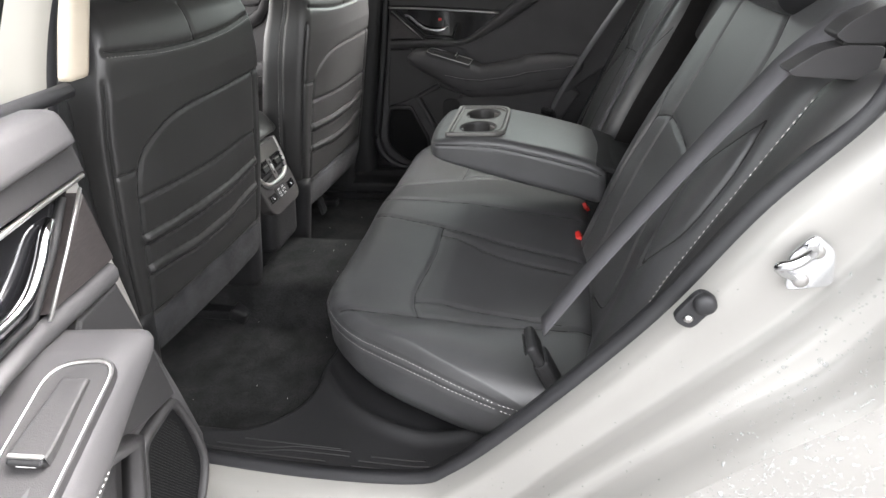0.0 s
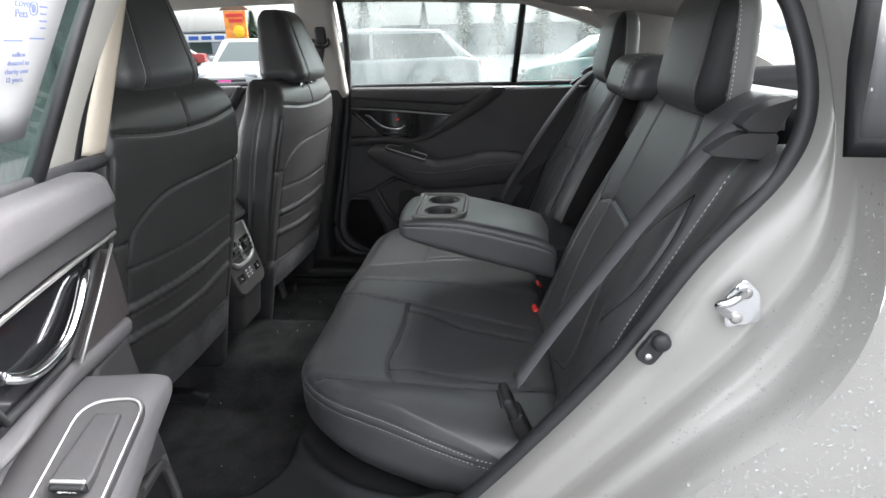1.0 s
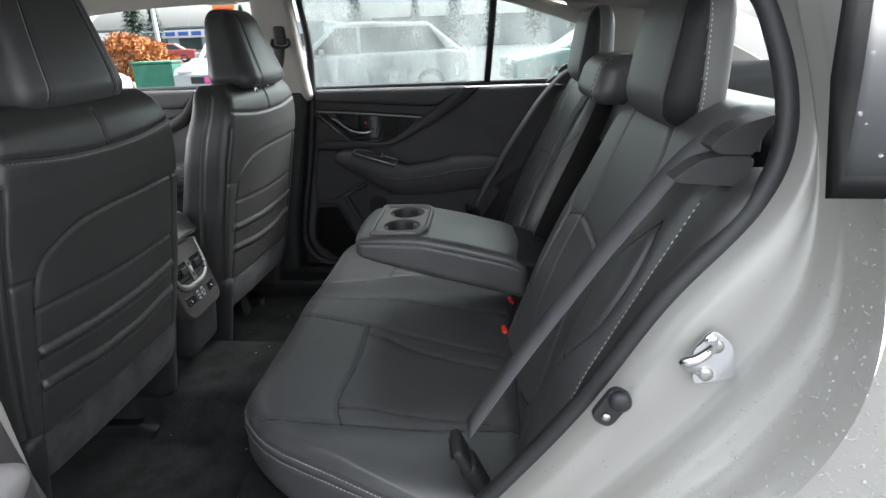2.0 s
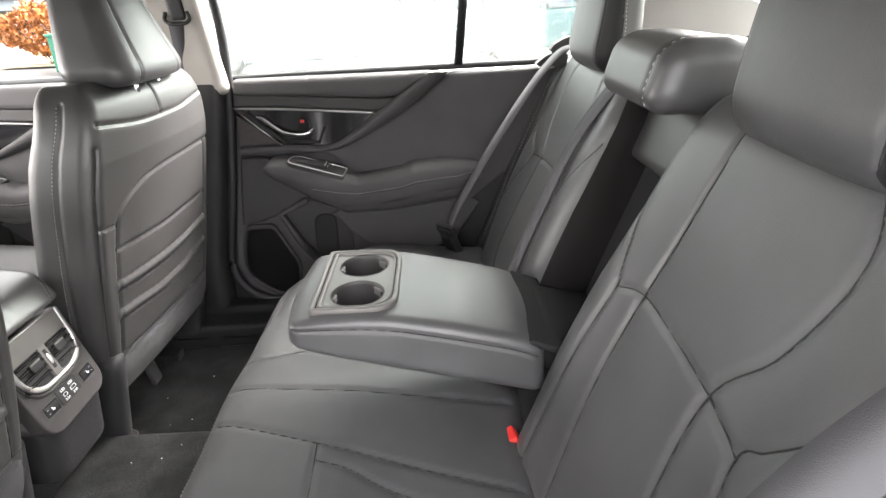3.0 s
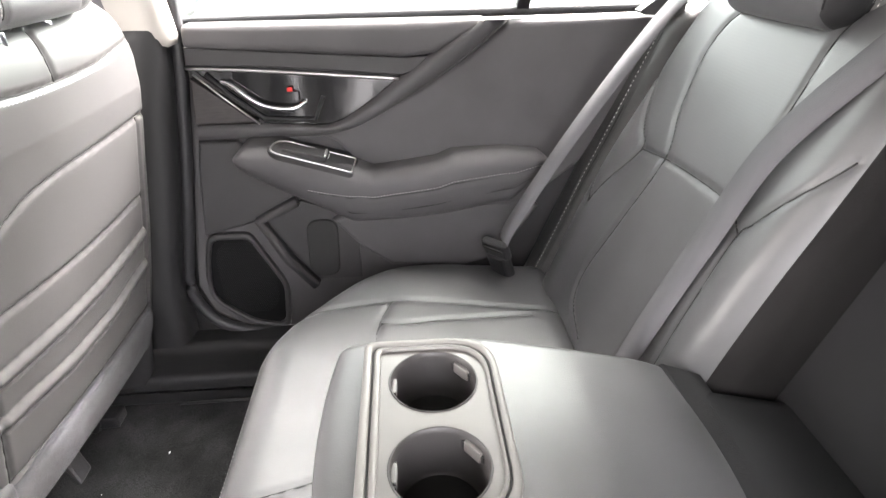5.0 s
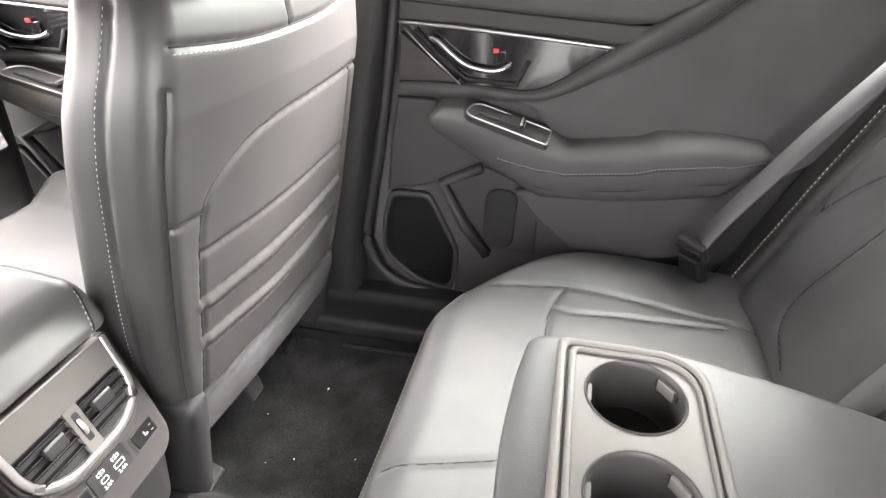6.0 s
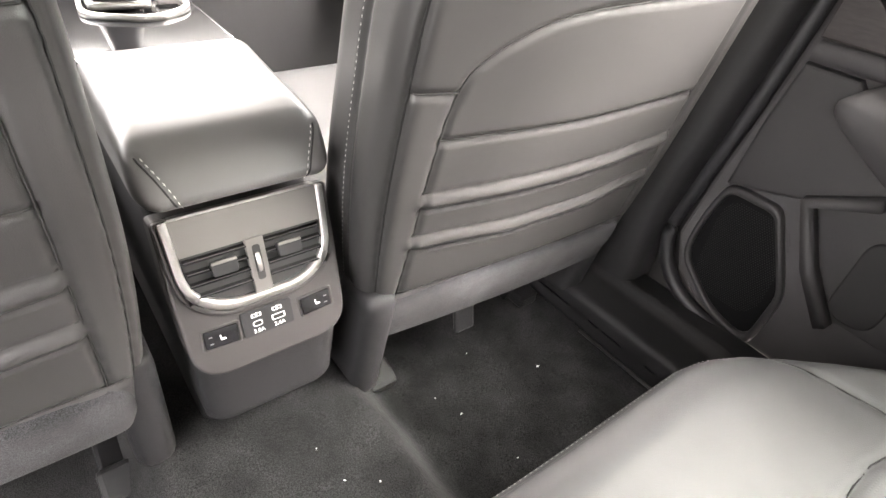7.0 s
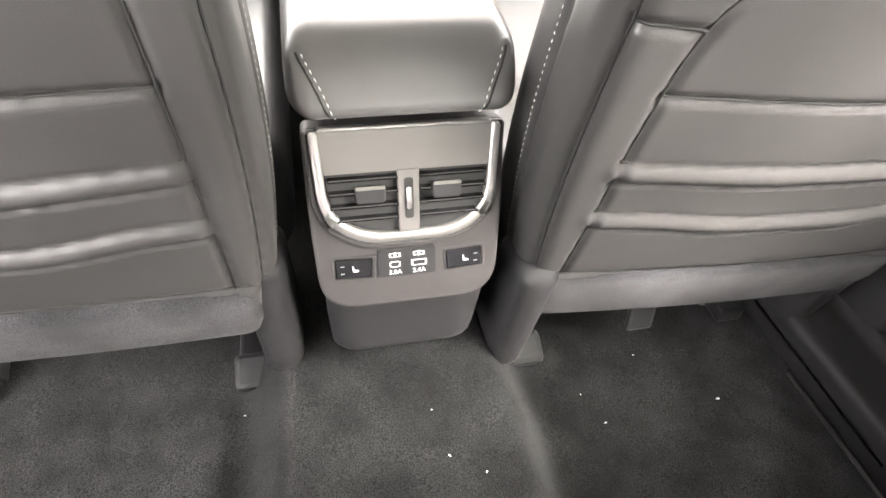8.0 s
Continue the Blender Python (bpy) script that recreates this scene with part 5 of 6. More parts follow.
    # front lower field
    soft_plate("front_field", [(-0.345, 0.880), (-0.27, 0.880), (-0.20, 0.80), (-0.14, 0.765), (-0.17, 0.745), (-0.255, 0.705), (-0.30, 0.690), (-0.375, 0.672), (-0.362, 0.79)], 0.738, PLASTIC_GREY, door, "grained lower trim", bevel=0.008)
    # armrest
    top = [(-0.262, 0.876), (-0.240, 0.887), (-0.20, 0.888), (-0.03, 0.840), (-0.005, 0.830), (0.12, 0.848), (0.15, 0.862), (0.25, 0.864), (0.32, 0.855), (0.345, 0.84)]
    bot = [(-0.262, 0.842), (-0.20, 0.800), (-0.134, 0.762), (-0.05, 0.715), (0.083, 0.720), (0.274, 0.740), (0.345, 0.80)]

    def awarp(p):
        X = 0.041 + p[:, 0]
        a, b = curve_at(bot, X), curve_at(top, X)
        t = (p[:, 2] + 0.06) / 0.12
        bulge = 0.018 * np.sin(np.pi * np.clip(t, 0, 1)) * (p[:, 1] < 0)
        return np.c_[X, 0.708 + p[:, 1] - bulge * 0.6 + 0.03 * np.clip((X - 0.15) / 0.2, 0, 1) + 0.03 * (1 - t) ** 2, a + (b - a) * t]
    ar = Soft((0.303, 0.058, 0.06), (0.03, 0.022, 0.022), 0.006, awarp)
    q = ar.line('-y', [(-0.17, -0.012), (-0.06, 0.010), (0.10, 0.012), (0.29, 0.016)])
    ar.seam(q, 0.004, 0.004)
    ar.seam(ar.line('-y', [(-0.10, -0.030), (0.0, -0.026), (0.12, -0.022), (0.27, -0.016)]), 0.004, 0.004)
    armo = ar.build("armrest", DOOR_VINYL, door, "padded black armrest")
    q2 = ar.line('-y', [(-0.17, -0.007), (-0.06, 0.015), (0.10, 0.017), (0.29, 0.021)])
    stitches("stitching", q2 + ar.normal_at(q2) * 0.0005, THREAD, armo, normals=ar.normal_at(q2), length=0.004, gap=0.002, width=0.0014)
    # switch panel on the armrest
    ang = math.degrees(math.atan2(0.047, 0.150))
    SM = Matrix.Translation((-0.116, 0.677, 0.8665)) @ pose(0, 0, 0, 0, ang, 0) @ pose(0, 0, 0, 8, 0, 0)
    outl = rounded([(-0.085, -0.031, 1.2), (0.082, -0.031, 0.3), (0.086, 0.030, 0.3), (-0.074, 0.030, 1.2)], 0.022, 7)
    ctr = outl.mean(0)
    sp = plate("switch_panel", outl, SM, 0.012, PLASTIC_GREY, door, "charcoal switch panel", bevel=0.002)
    o1, o2 = ctr + (outl - ctr) * 0.965, ctr + (outl - ctr) * 0.925
    frame_plate("switch_rim", o1, o2, SM @ Matrix.Translation((0, 0, 0.0022)), 0.002, SATIN, sp, "silver rim")
    btn = [(-0.056, -0.013), (0.014, -0.017), (0.024, -0.016), (0.024, 0.015), (0.014, 0.016), (-0.056, 0.011)]
    bt = plate("window_switch", btn, SM @ pose(0, 0, 0.0095, 0, -5, 0), 0.011, PLASTIC_GREY, sp, "window lift switch", bevel=0.003, seg=3)
    solid_box("switch_front", (0.006, 0.029, 0.012), SM @ pose(0.0255, -0.0005, 0.006, 0, 20, 0), PLASTIC, bt, "black switch front", bevel=0.002)
    solid_box("switch_lip", (0.004, 0.029, 0.004), SM @ pose(0.0235, -0.0005, 0.0125), SATIN, bt, "silver lip", bevel=0.0012)
    lettering("auto_mark", "AUTO", 0.0055, SM @ pose(0.0295, -0.0005, 0.0060, 0, 20, 0) @ pose(0, 0, 0, 90, 0, 90), WHITE, bt)
    # pocket, bottle holder and loudspeaker
    soft_plate("map_pocket", [(-0.10, 0.705), (-0.05, 0.722), (0.083, 0.728), (0.30, 0.752), (0.34, 0.72), (0.26, 0.60), (0.18, 0.580), (0.02, 0.588), (-0.045, 0.640)], 0.722, DOOR_VINYL, door, "map pocket front", bevel=0.012)
    sweep("pocket_frame", [(-0.168, 0.722, 0.752), (-0.250, 0.722, 0.712), (-0.205, 0.722, 0.62), (-0.150, 0.722, 0.548)], [(-0.010, -0.012), (0.010, -0.012), (0.008, 0.010), (-0.008, 0.010)], PLASTIC_GREY, door, "charcoal pocket edge", up=(0, -1, 0))
    soft_plate("pocket_back", [(-0.165, 0.745), (-0.245, 0.708), (-0.20, 0.62), (-0.15, 0.55), (-0.05, 0.55), (-0.05, 0.70)], 0.744, PLASTIC_GREY, door, bevel=0.002)
    # no real hollow: its shade is the dark colour of a flat plate
    soft_plate("bottle_holder", rounded([(-0.165, 0.56), (-0.160, 0.70), (-0.092, 0.70), (-0.098, 0.56)], 0.03), 0.738, SKIN_LINE, door, "flat dark plate painted as the shade in the bottle hollow", bevel=0.004)
    spk = rounded([(-0.385, 0.60, 1.5), (-0.365, 0.664, 0.6), (-0.285, 0.664, 0.5), (-0.225, 0.54, 0.7), (-0.235, 0.428, 1), (-0.31, 0.445, 1), (-0.39, 0.515, 1)], 0.03, 5)
    grille = plate("speaker_grille", spk, right_at(0.748), 0.006, GRILLE, door, "black loudspeaker grille", bevel=0.003)
    c = spk.mean(0)
    fo2, fi3 = c + (spk - c) * 1.10, c + (spk - c) * 0.97
    frame_plate("speaker_rim", fo2, fi3, right_at(0.738), 0.016, PLASTIC_GREY, door, "charcoal rim", bevel=0.005)
    # small holes of the grille, as sunken dots in rows
    Vd, Fd = [], []
    for ix in range(40):
        for iz in range(58):
            x, z = -0.385 + ix * 0.0042 + (iz % 2) * 0.0021, 0.44 + iz * 0.0038
            if ((x + 0.305) / 0.062) ** 4 + ((z - 0.56) / 0.092) ** 4 < 1:
                o0 = len(Vd)
                Vd += [(x - 0.0012, 0.7472, z), (x, 0.7472, z - 0.0012), (x + 0.0012, 0.7472, z), (x, 0.7472, z + 0.0012)]
                Fd.append((o0, o0 + 1, o0 + 2, o0 + 3))
    mesh_object("grille_perforation", Vd, Fd, SKIN_LINE, grille)
    # outer skin, door edge
    shell = [(-0.40, 1.085), (-0.43, 0.60), (-0.42, 0.42), (-0.34, 0.37), (0.12, 0.37), (0.28, 0.45), (0.46, 0.70), (0.62, 0.95), (0.66, 1.085)]
    plate("outer_skin", shell, right_at(0.786), 0.09, PAINT, door, "silver painted outer skin", bevel=0.004)
    sweep("window_rubber", spline([(-0.40, 0.752, 1.098), (0.0, 0.752, 1.103), (0.64, 0.752, 1.107)], 8), ring_profile(0.009, 8), RUBBER, door, "black window rubber")


rd = thing("car_door", "closed black rear door panel with chrome handle and loudspeaker", "car door", "rear doors")
door_panel(rd)
rd.location = (0, -0.010, -0.012)
ld = thing("car_door", "open rear door panel with chrome handle and window switch", "car door", "rear doors")
door_panel(ld)
DOOR = pose(-0.411, -0.768, 0.008, 0, 0, -82.5) @ Matrix.Translation((0.463, 0.88, 0)) @ Matrix.Diagonal((1, -1, 1, 1))
for o in [o for o in ld.children if o.name.startswith(("red_mark", "lock_knob"))]:
    bpy.data.objects.remove(o)  # folded away behind the handle on this door
done = set()
for o in ld.children_recursive:
    if o.data.name not in done:
        done.add(o.data.name)
        o.data.transform(DOOR)
        o.data.flip_normals()
        o.data.update()


def left_pt(x, y, z):
    return DOOR @ Vector((x, y, z))


# glass of the open door, with papers stuck to it
gl = loft("window_glass", [[left_pt(-0.245, 0.755, 1.085), left_pt(0.285, 0.755, 1.095)], [left_pt(-0.327, 0.71, 1.25), left_pt(0.30, 0.71, 1.25)], [left_pt(-0.408, 0.66, 1.42), left_pt(0.31, 0.66, 1.385)]], GLASS_DOOR, ld, n=16)
gl.visible_shadow = False
sweep("window_frame", [left_pt(-0.246, 0.757, 1.07), left_pt(-0.335, 0.712, 1.25), left_pt(-0.416, 0.662, 1.42), left_pt(0.0, 0.65, 1.425), left_pt(0.31, 0.66, 1.39)], band_profile(0.014, 0.012), RUBBER, ld, "black window frame", up=left_pt(0, -1, 0) - left_pt(0, 0, 0))


def paper_on_glass(name, x0, x1, z0, z1, label):
    t = thing(name, label, "paper notice", "window papers")
    V, F = [], []
    n = 8
    for i in range(n + 1):
        for j in range(n + 1):
            z = z0 + (z1 - z0) * j / n
            x = x0 - 0.50 * (z - z0) + (x1 - x0) * i / n
            y = 0.7485 - 0.28 * (z - 1.10) - 0.004 * math.sin(i * 1.3) * math.sin(j * 0.9)
            V.append(left_pt(x, y, z))
    for i in range(n):
        for j in range(n):
            a = i * (n + 1) + j
            F.append((a, a + 1, a + n + 2, a + n + 1))
    sh = mesh_object("sheet", V, F, PAPER, t)
    so = sh.modifiers.new("thickness", 'SOLIDIFY')
    so.thickness = 0.0006
    return t


def paper_matrix(x, z):
    """A frame on the papers: writing reads from inside the car."""
    o = left_pt(x, 0.742 - 0.28 * (z - 1.10), z)
    ex = (left_pt(x - 1, 0.742, z) - left_pt(x, 0.742, z)).normalized()
    ez = (left_pt(x, 0.742 - 0.28, z + 1) - left_pt(x, 0.742, z)).normalized()
    en = ex.cross(ez)
    m = Matrix(((ex.x, ez.x, en.x, o.x), (ex.y, ez.y, en.y, o.y), (ex.z, ez.z, en.z, o.z), (0, 0, 0, 1)))
    return m


pa = paper_on_glass("window_paper", -0.242, 0.12, 1.148, 1.365, "white printed paper notice taped to the door glass")

# ---- left body side ----
RING = [(-0.46, 0.46), (-0.36, 0.435), (-0.15, 0.425), (0.05, 0.44), (0.125, 0.480), (0.24, 0.600), (0.40, 0.797), (0.50, 0.954), (0.588, 1.067), (0.620, 1.148), (0.612, 1.24), (0.575, 1.305), (0.44, 1.374), (0.10, 1.405), (-0.34, 1.405)]
OUTER = [(-0.46, 0.38), (-0.36, 0.36), (-0.15, 0.355), (0.09, 0.375), (0.22, 0.44), (0.345, 0.595), (0.475, 0.735), (0.566, 0.830), (0.612, 0.950), (0.612, 1.08), (0.585, 1.24), (0.555, 1.335), (0.43, 1.405), (0.10, 1.435), (-0.34, 1.435)]
RING = [(x * 0.972 if x > 0 else x, z) for x, z in RING]


def ring_row(t, y):
    return [(a[0] * (1 - t) + b[0] * t, y + 0.42 * max(0.0, (a[1] - 1.10)), a[1] * (1 - t) + b[1] * t) for a, b in zip(RING, OUTER)]


jamb = loft("door_frame", [ring_row(t, y) for t, y in ((-0.06, -0.735), (0.0, -0.765), (0.06, -0.785), (0.12, -0.792), (0.35, -0.797), (0.57, -0.800), (0.615, -0.804), (0.65, -0.814), (0.69, -0.832), (0.72, -0.838), (0.78, -0.842), (0.87, -0.846), (0.91, -0.852), (0.94, -0.878), (0.97, -0.894), (1.00, -0.902), (1.03, -0.908))], PAINT, None, n=160)
tagged(jamb, "pale silver painted door opening with pressed folds", "car body", kind="structure")
tagged(sweep("seal_2", spline([(x - 0.004, -0.748 + 0.42 * max(0.0, z - 1.10), z) for x, z in RING], 10), [(-0.010, -0.011), (0.004, -0.012), (0.007, -0.004), (0.011, -0.002), (0.012, 0.006), (0.007, 0.011), (-0.005, 0.012), (-0.013, 0.005)], RUBBER, up=(0, -1, 0)), "black rubber door seal", "door seal", kind="structure")
# outer quarter panel
rows = []
for t, dx in ((0, 0.0), (0.15, 0.08), (0.5, 0.3), (1, 0.7)):
    rows.append([(x + dx, -0.903 - 0.012 * min(1, t * 4) - 0.01 * math.sin(min(1, t) * 3.1), z + (0.05 * t if z < 0.8 else 0)) for x, z in [(0.350, 0.595), (0.480, 0.735), (0.571, 0.830), (0.617, 0.950), (0.615, 1.10)]])
qp = loft("quarter_panel", rows, PAINT, None, n=60)
tagged(qp, "wet silver painted rear wing of the car", "car body", kind="structure")
# sill plate under the open door
sx, sy = np.linspace(-0.64, 0.22, 110), np.linspace(-0.785, -0.36, 60)
SX, SY = np.meshgrid(sx, sy, indexing="ij")


def carpet_gap(x, y):
    """Distance outwards from the carpet's rounded edge."""
    dx, dy = x + 0.345, -y - 0.53
    return np.where((dx > 0) & (dy > 0), np.hypot(np.maximum(dx, 0), np.maximum(dy, 0)), np.maximum(dx, dy)) - 0.095


gap = carpet_gap(SX, SY)
rise = np.clip((gap + 0.01) / 0.06, 0, 1)
SZ = 0.312 + 0.112 * rise * rise * (3 - 2 * rise)
SZ = SZ + 0.05 * np.clip((SX - 0.04) / 0.14, 0, 1) ** 1.5 * (SY < 1) - 0.035 * np.clip((-SY - 0.752) / 0.03, 0, 1) ** 2
well = np.exp(-((np.hypot((SX - 0.09) / 1.15, SY + 0.36) - 0.285) / 0.012) ** 2)
SZ = SZ + 0.012 * well * (SX > -0.22)
V = np.stack([SX, SY, SZ], -1).reshape(-1, 3)
I = np.arange(len(V)).reshape(len(sx), len(sy))
F = np.stack([I[:-1, :-1], I[1:, :-1], I[1:, 1:], I[:-1, 1:]], -1).reshape(-1, 4)
F = F[(gap.reshape(-1)[F] > -0.02).all(1)]
sp2 = mesh_object("sill_2", V, F, PLASTIC)
for k, (x0, x1, y) in enumerate(((-0.29, -0.10, -0.690), (-0.34, -0.08, -0.700), (-0.37, -0.08, -0.710), (-0.36, -0.12, -0.720), (-0.34, -0.10, -0.730), (-0.30, -0.13, -0.740), (-0.04, 0.06, -0.700), (-0.06, 0.07, -0.712), (-0.07, 0.08, -0.724))):
    xs = np.linspace(x0, x1, 24)
    bend = 0.006 * np.tanh((xs - (x0 + x1) / 2) * 40) if k in (1, 2) else 0 * xs
    ys = y + bend + 0.02 * (xs + 0.2) ** 2
    zs = np.array([SZ[np.argmin(abs(sx - a)), np.argmin(abs(sy - b2))] for a, b2 in zip(xs, ys)])
    zs = np.convolve(np.pad(zs, 3, mode="edge"), np.ones(7) / 7, "valid")
    sweep("scuff_line", np.c_[xs, ys, zs + 0.0008], ring_profile(0.0013, 5), PLASTIC_GREY, sp2)
tagged(sp2, "black plastic sill plate with ribbed scuff lines", "sill", kind="structure")

# striker and rubber stop
st = thing("door_striker", "bright zinc door striker bolted to the door frame", "striker")
SMX = Matrix.Translation((0.535, -0.806, 0.917)) @ pose(0, 0, 0, 90, 0, 0) @ pose(0, 0, 0, 0, 0, 12)
plate("base_plate", rounded([(-0.020, -0.030), (0.024, -0.030), (0.026, 0.012), (0.008, 0.034), (-0.016, 0.012)], 0.008), SMX @ Matrix.Translation((0, 0, 0.004)), 0.005, CHROME, st, bevel=0.0015)
sweep("loop", spline([(0.538, -0.806, 0.938), (0.528, -0.826, 0.937), (0.512, -0.834, 0.930), (0.502, -0.830, 0.924), (0.512, -0.820, 0.912), (0.530, -0.806, 0.898)], 8), ring_profile(0.0055, 8), CHROME, st)
for dx, dz in ((0.008, 0.014), (-0.006, -0.018)):
    turned("bolt", [(0.0, 0.004), (0.004, 0.004), (0.0075, 0.003), (0.008, 0.0), (0, 0)], SMX @ Matrix.Translation((dx, dz, 0.004)), SATIN, st, seg=16)
st.location = (-0.018, 0, 0.004)
bp = thing("rubber_stop", "black rubber door stop screwed to the door frame", "rubber stop")
BMX = Matrix.Translation((0.426, -0.796, 0.834)) @ pose(0, 0, 0, 90, 0, 0) @ pose(0, 0, 0, 0, 0, 58) @ Matrix.Scale(0.88, 4)
plate("pad", rounded([(-0.030, -0.016), (0.026, -0.016), (0.026, 0.016), (-0.030, 0.016)], 0.014), BMX @ Matrix.Translation((0, 0, 0.008)), 0.010, RUBBER, bp, bevel=0.003)
turned("knob", [(0, 0.014), (0.009, 0.0135), (0.0135, 0.010), (0.0145, 0.0), (0, 0)], BMX @ Matrix.Translation((0.014, 0, 0.006)), RUBBER, bp, seg=24)
turned("screw", [(0, 0.003), (0.005, 0.002), (0.006, 0.0), (0, 0)], BMX @ Matrix.Translation((-0.016, 0, 0.009)), SATIN, bp, seg=16)
bp.location = (-0.003, 0, 0.018)

# pillar beside the open door
rows = [[(-0.43, -0.765, 0.40), (-0.43, -0.765, 0.80), (-0.346, -0.770, 1.10), (-0.276, -0.715, 1.29), (-0.232, -0.67, 1.41)],
        [(-0.425, -0.80, 0.40), (-0.425, -0.810, 0.80), (-0.349, -0.795, 1.10), (-0.279, -0.738, 1.29), (-0.235, -0.69, 1.41)],
        [(-0.46, -0.84, 0.40), (-0.46, -0.85, 0.80), (-0.380, -0.82, 1.10), (-0.302, -0.765, 1.29), (-0.255, -0.72, 1.41)]]
tagged(loft("pillar_3", rows, PAINT_LIT, None, n=40), "silver painted centre pillar with warm light put into its colour", "pillar", kind="structure")
p3 = Soft((0.012, 0.018, 0.16), 0.006, 0.008, lambda p: np.c_[-0.371 + p[:, 0] + 0.18 * (p[:, 2] + 0.16), -0.700 + p[:, 1] + 0.30 * (p[:, 2] + 0.16), 1.252 + p[:, 2]])
tagged(p3.build("pillar_4", BEIGE), "beige upper centre pillar trim", "pillar", kind="structure")
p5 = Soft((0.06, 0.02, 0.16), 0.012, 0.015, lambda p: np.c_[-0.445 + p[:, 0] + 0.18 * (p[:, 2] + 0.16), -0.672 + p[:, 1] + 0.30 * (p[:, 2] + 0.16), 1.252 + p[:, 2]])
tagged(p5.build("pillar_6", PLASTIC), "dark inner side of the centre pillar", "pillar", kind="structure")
p4 = Soft((0.06, 0.03, 0.34), 0.02, 0.03, lambda p: np.c_[-0.495 + p[:, 0] + 0.14 * np.clip(p[:, 2] - 0.02, 0, 1), -0.715 + p[:, 1], 0.75 + p[:, 2]])
tagged(p4.build("pillar_5", PLASTIC), "black lower centre pillar trim", "pillar", kind="structure")
tagged(sweep("seal_3", spline([(-0.445, -0.752, 0.45), (-0.445, -0.755, 0.80), (-0.366, -0.752, 1.10), (-0.312, -0.698, 1.29), (-0.275, -0.65, 1.40)], 8), ring_profile(0.014, 8), RUBBER), "grey rubber door seal", "door seal", kind="structure")
# small fixed quarter glass
rows = [[(0.552, -0.899, 1.134), (0.70, -0.903, 1.133), (0.85, -0.905, 1.13)], [(0.588, -0.826, 1.30), (0.72, -0.83, 1.28), (0.87, -0.83, 1.20)]]
tagged(loft("window_4", rows, GLASS_DARK, None, n=20, thick=0.004), "dark quarter glass beaded with rain", "window", kind="structure")
tagged(sweep("window_rubber", [(0.70, -0.908, 1.130), (0.549, -0.908, 1.132), (0.562, -0.872, 1.21), (0.581, -0.830, 1.31)], band_profile(0.019, 0.008), GRILLE, up=(0, -0.92, 0.39)), "black quarter glass frame", "window trim", kind="structure")


# ---- front of the car ----
fd = thing("car_door", "closed front door panel with chrome handle", "car door", "front doors")
door_panel(fd)
done = set()
for o in fd.children_recursive:
    if o.data.name not in done:
        done.add(o.data.name)
        n = len(o.data.vertices)
        co = np.empty(n * 3)
        o.data.vertices.foreach_get("co", co)
        co = co.reshape(-1, 3)
        x = co[:, 0]
        co[:, 0] = np.where(x < 0.1, -0.82 + (x - 0.1) * 1.35, -0.82 + (x - 0.1) * 0.52)
        o.data.vertices.foreach_set("co", co.ravel())
        o.data.update()

fl = thing("car_door", "closed front door panel beside the driver seat", "car door", "front doors")
for o in list(fd.children):
    twin = new(o.name.split(".")[0], o.data.copy())
    twin.data.transform(Matrix.Diagonal((1, -1, 1, 1)))
    twin.data.flip_normals()
    twin.parent = fl
glass_sheet("window_5", [[(-1.45, -0.745, 1.06), (-0.50, -0.745, 1.085)], [(-1.2, -0.69, 1.25), (-0.49, -0.70, 1.25)], [(-0.95, -0.63, 1.40), (-0.485, -0.64, 1.42)]], GLASS, "clear front side window")

dash = thing("dashboard", "black dashboard with glove box and satin trim strip", "dashboard")
so = Soft((0.30, 0.72, 0.075), (0.06, 0.05, 0.05), 0.03, lambda p: np.c_[-1.52 + p[:, 0], p[:, 1], 0.945 + p[:, 2] + 0.05 * p[:, 0]])
so.build("upper_pad", LEATHER_SOFT, dash)
so = Soft((0.04, 0.70, 0.20), (0.03, 0.03, 0.05), 0.03, lambda p: np.c_[-1.32 + p[:, 0] + 0.1 * p[:, 2], p[:, 1], 0.67 + p[:, 2]])
so.build("glove_box", PLASTIC, dash)
sweep("trim_strip", spline([(-1.225, -0.6, 0.895), (-1.215, 0.0, 0.890), (-1.215, 0.35, 0.885), (-1.225, 0.68, 0.895)], 10), ring_profile(0.012, 8), SATIN, dash, "satin silver strip")
so = Soft((0.045, 0.30, 0.02), 0.015, 0.02, lambda p: p + np.array([-1.245, 0.38, 0.925]))
so.build("shelf_edge", PLASTIC_GREY, dash)
vt = solid_box("air_vent", (0.03, 0.12, 0.045), pose(-1.215, 0.60, 0.965), GLOSS, dash, "side air vent", bevel=0.006)
for k in range(4):
    solid_box("vent_slat", (0.006, 0.10, 0.003), pose(-1.199, 0.60, 0.950 + 0.011 * k, 0, 20, 0), SATIN, vt, bevel=0.001)
tagp = thing("price_tag", "white and yellow paper tag hanging from the glove box", "paper tag")
TM = Matrix.Translation((-1.205, 0.548, 0.785)) @ Matrix(((0, 0, 1, 0), (1, 0, 0, 0), (0, 1, 0, 0), (0, 0, 0, 1))) @ pose(0, 0, 0, 0, 0, 6)
plate("card", rounded([(-0.052, -0.052), (0.052, -0.052), (0.052, 0.052), (-0.052, 0.052)], 0.004), TM, 0.001, PAPER, tagp, bevel=0)
for v in (0.045, -0.006):
    plate("yellow_band", [(-0.051, v - 0.007), (0.051, v - 0.007), (0.051, v + 0.007), (-0.051, v + 0.007)], TM @ Matrix.Translation((0, 0, 0.0008)), 0.0006, YELLOW, tagp, "yellow printed band", bevel=0)
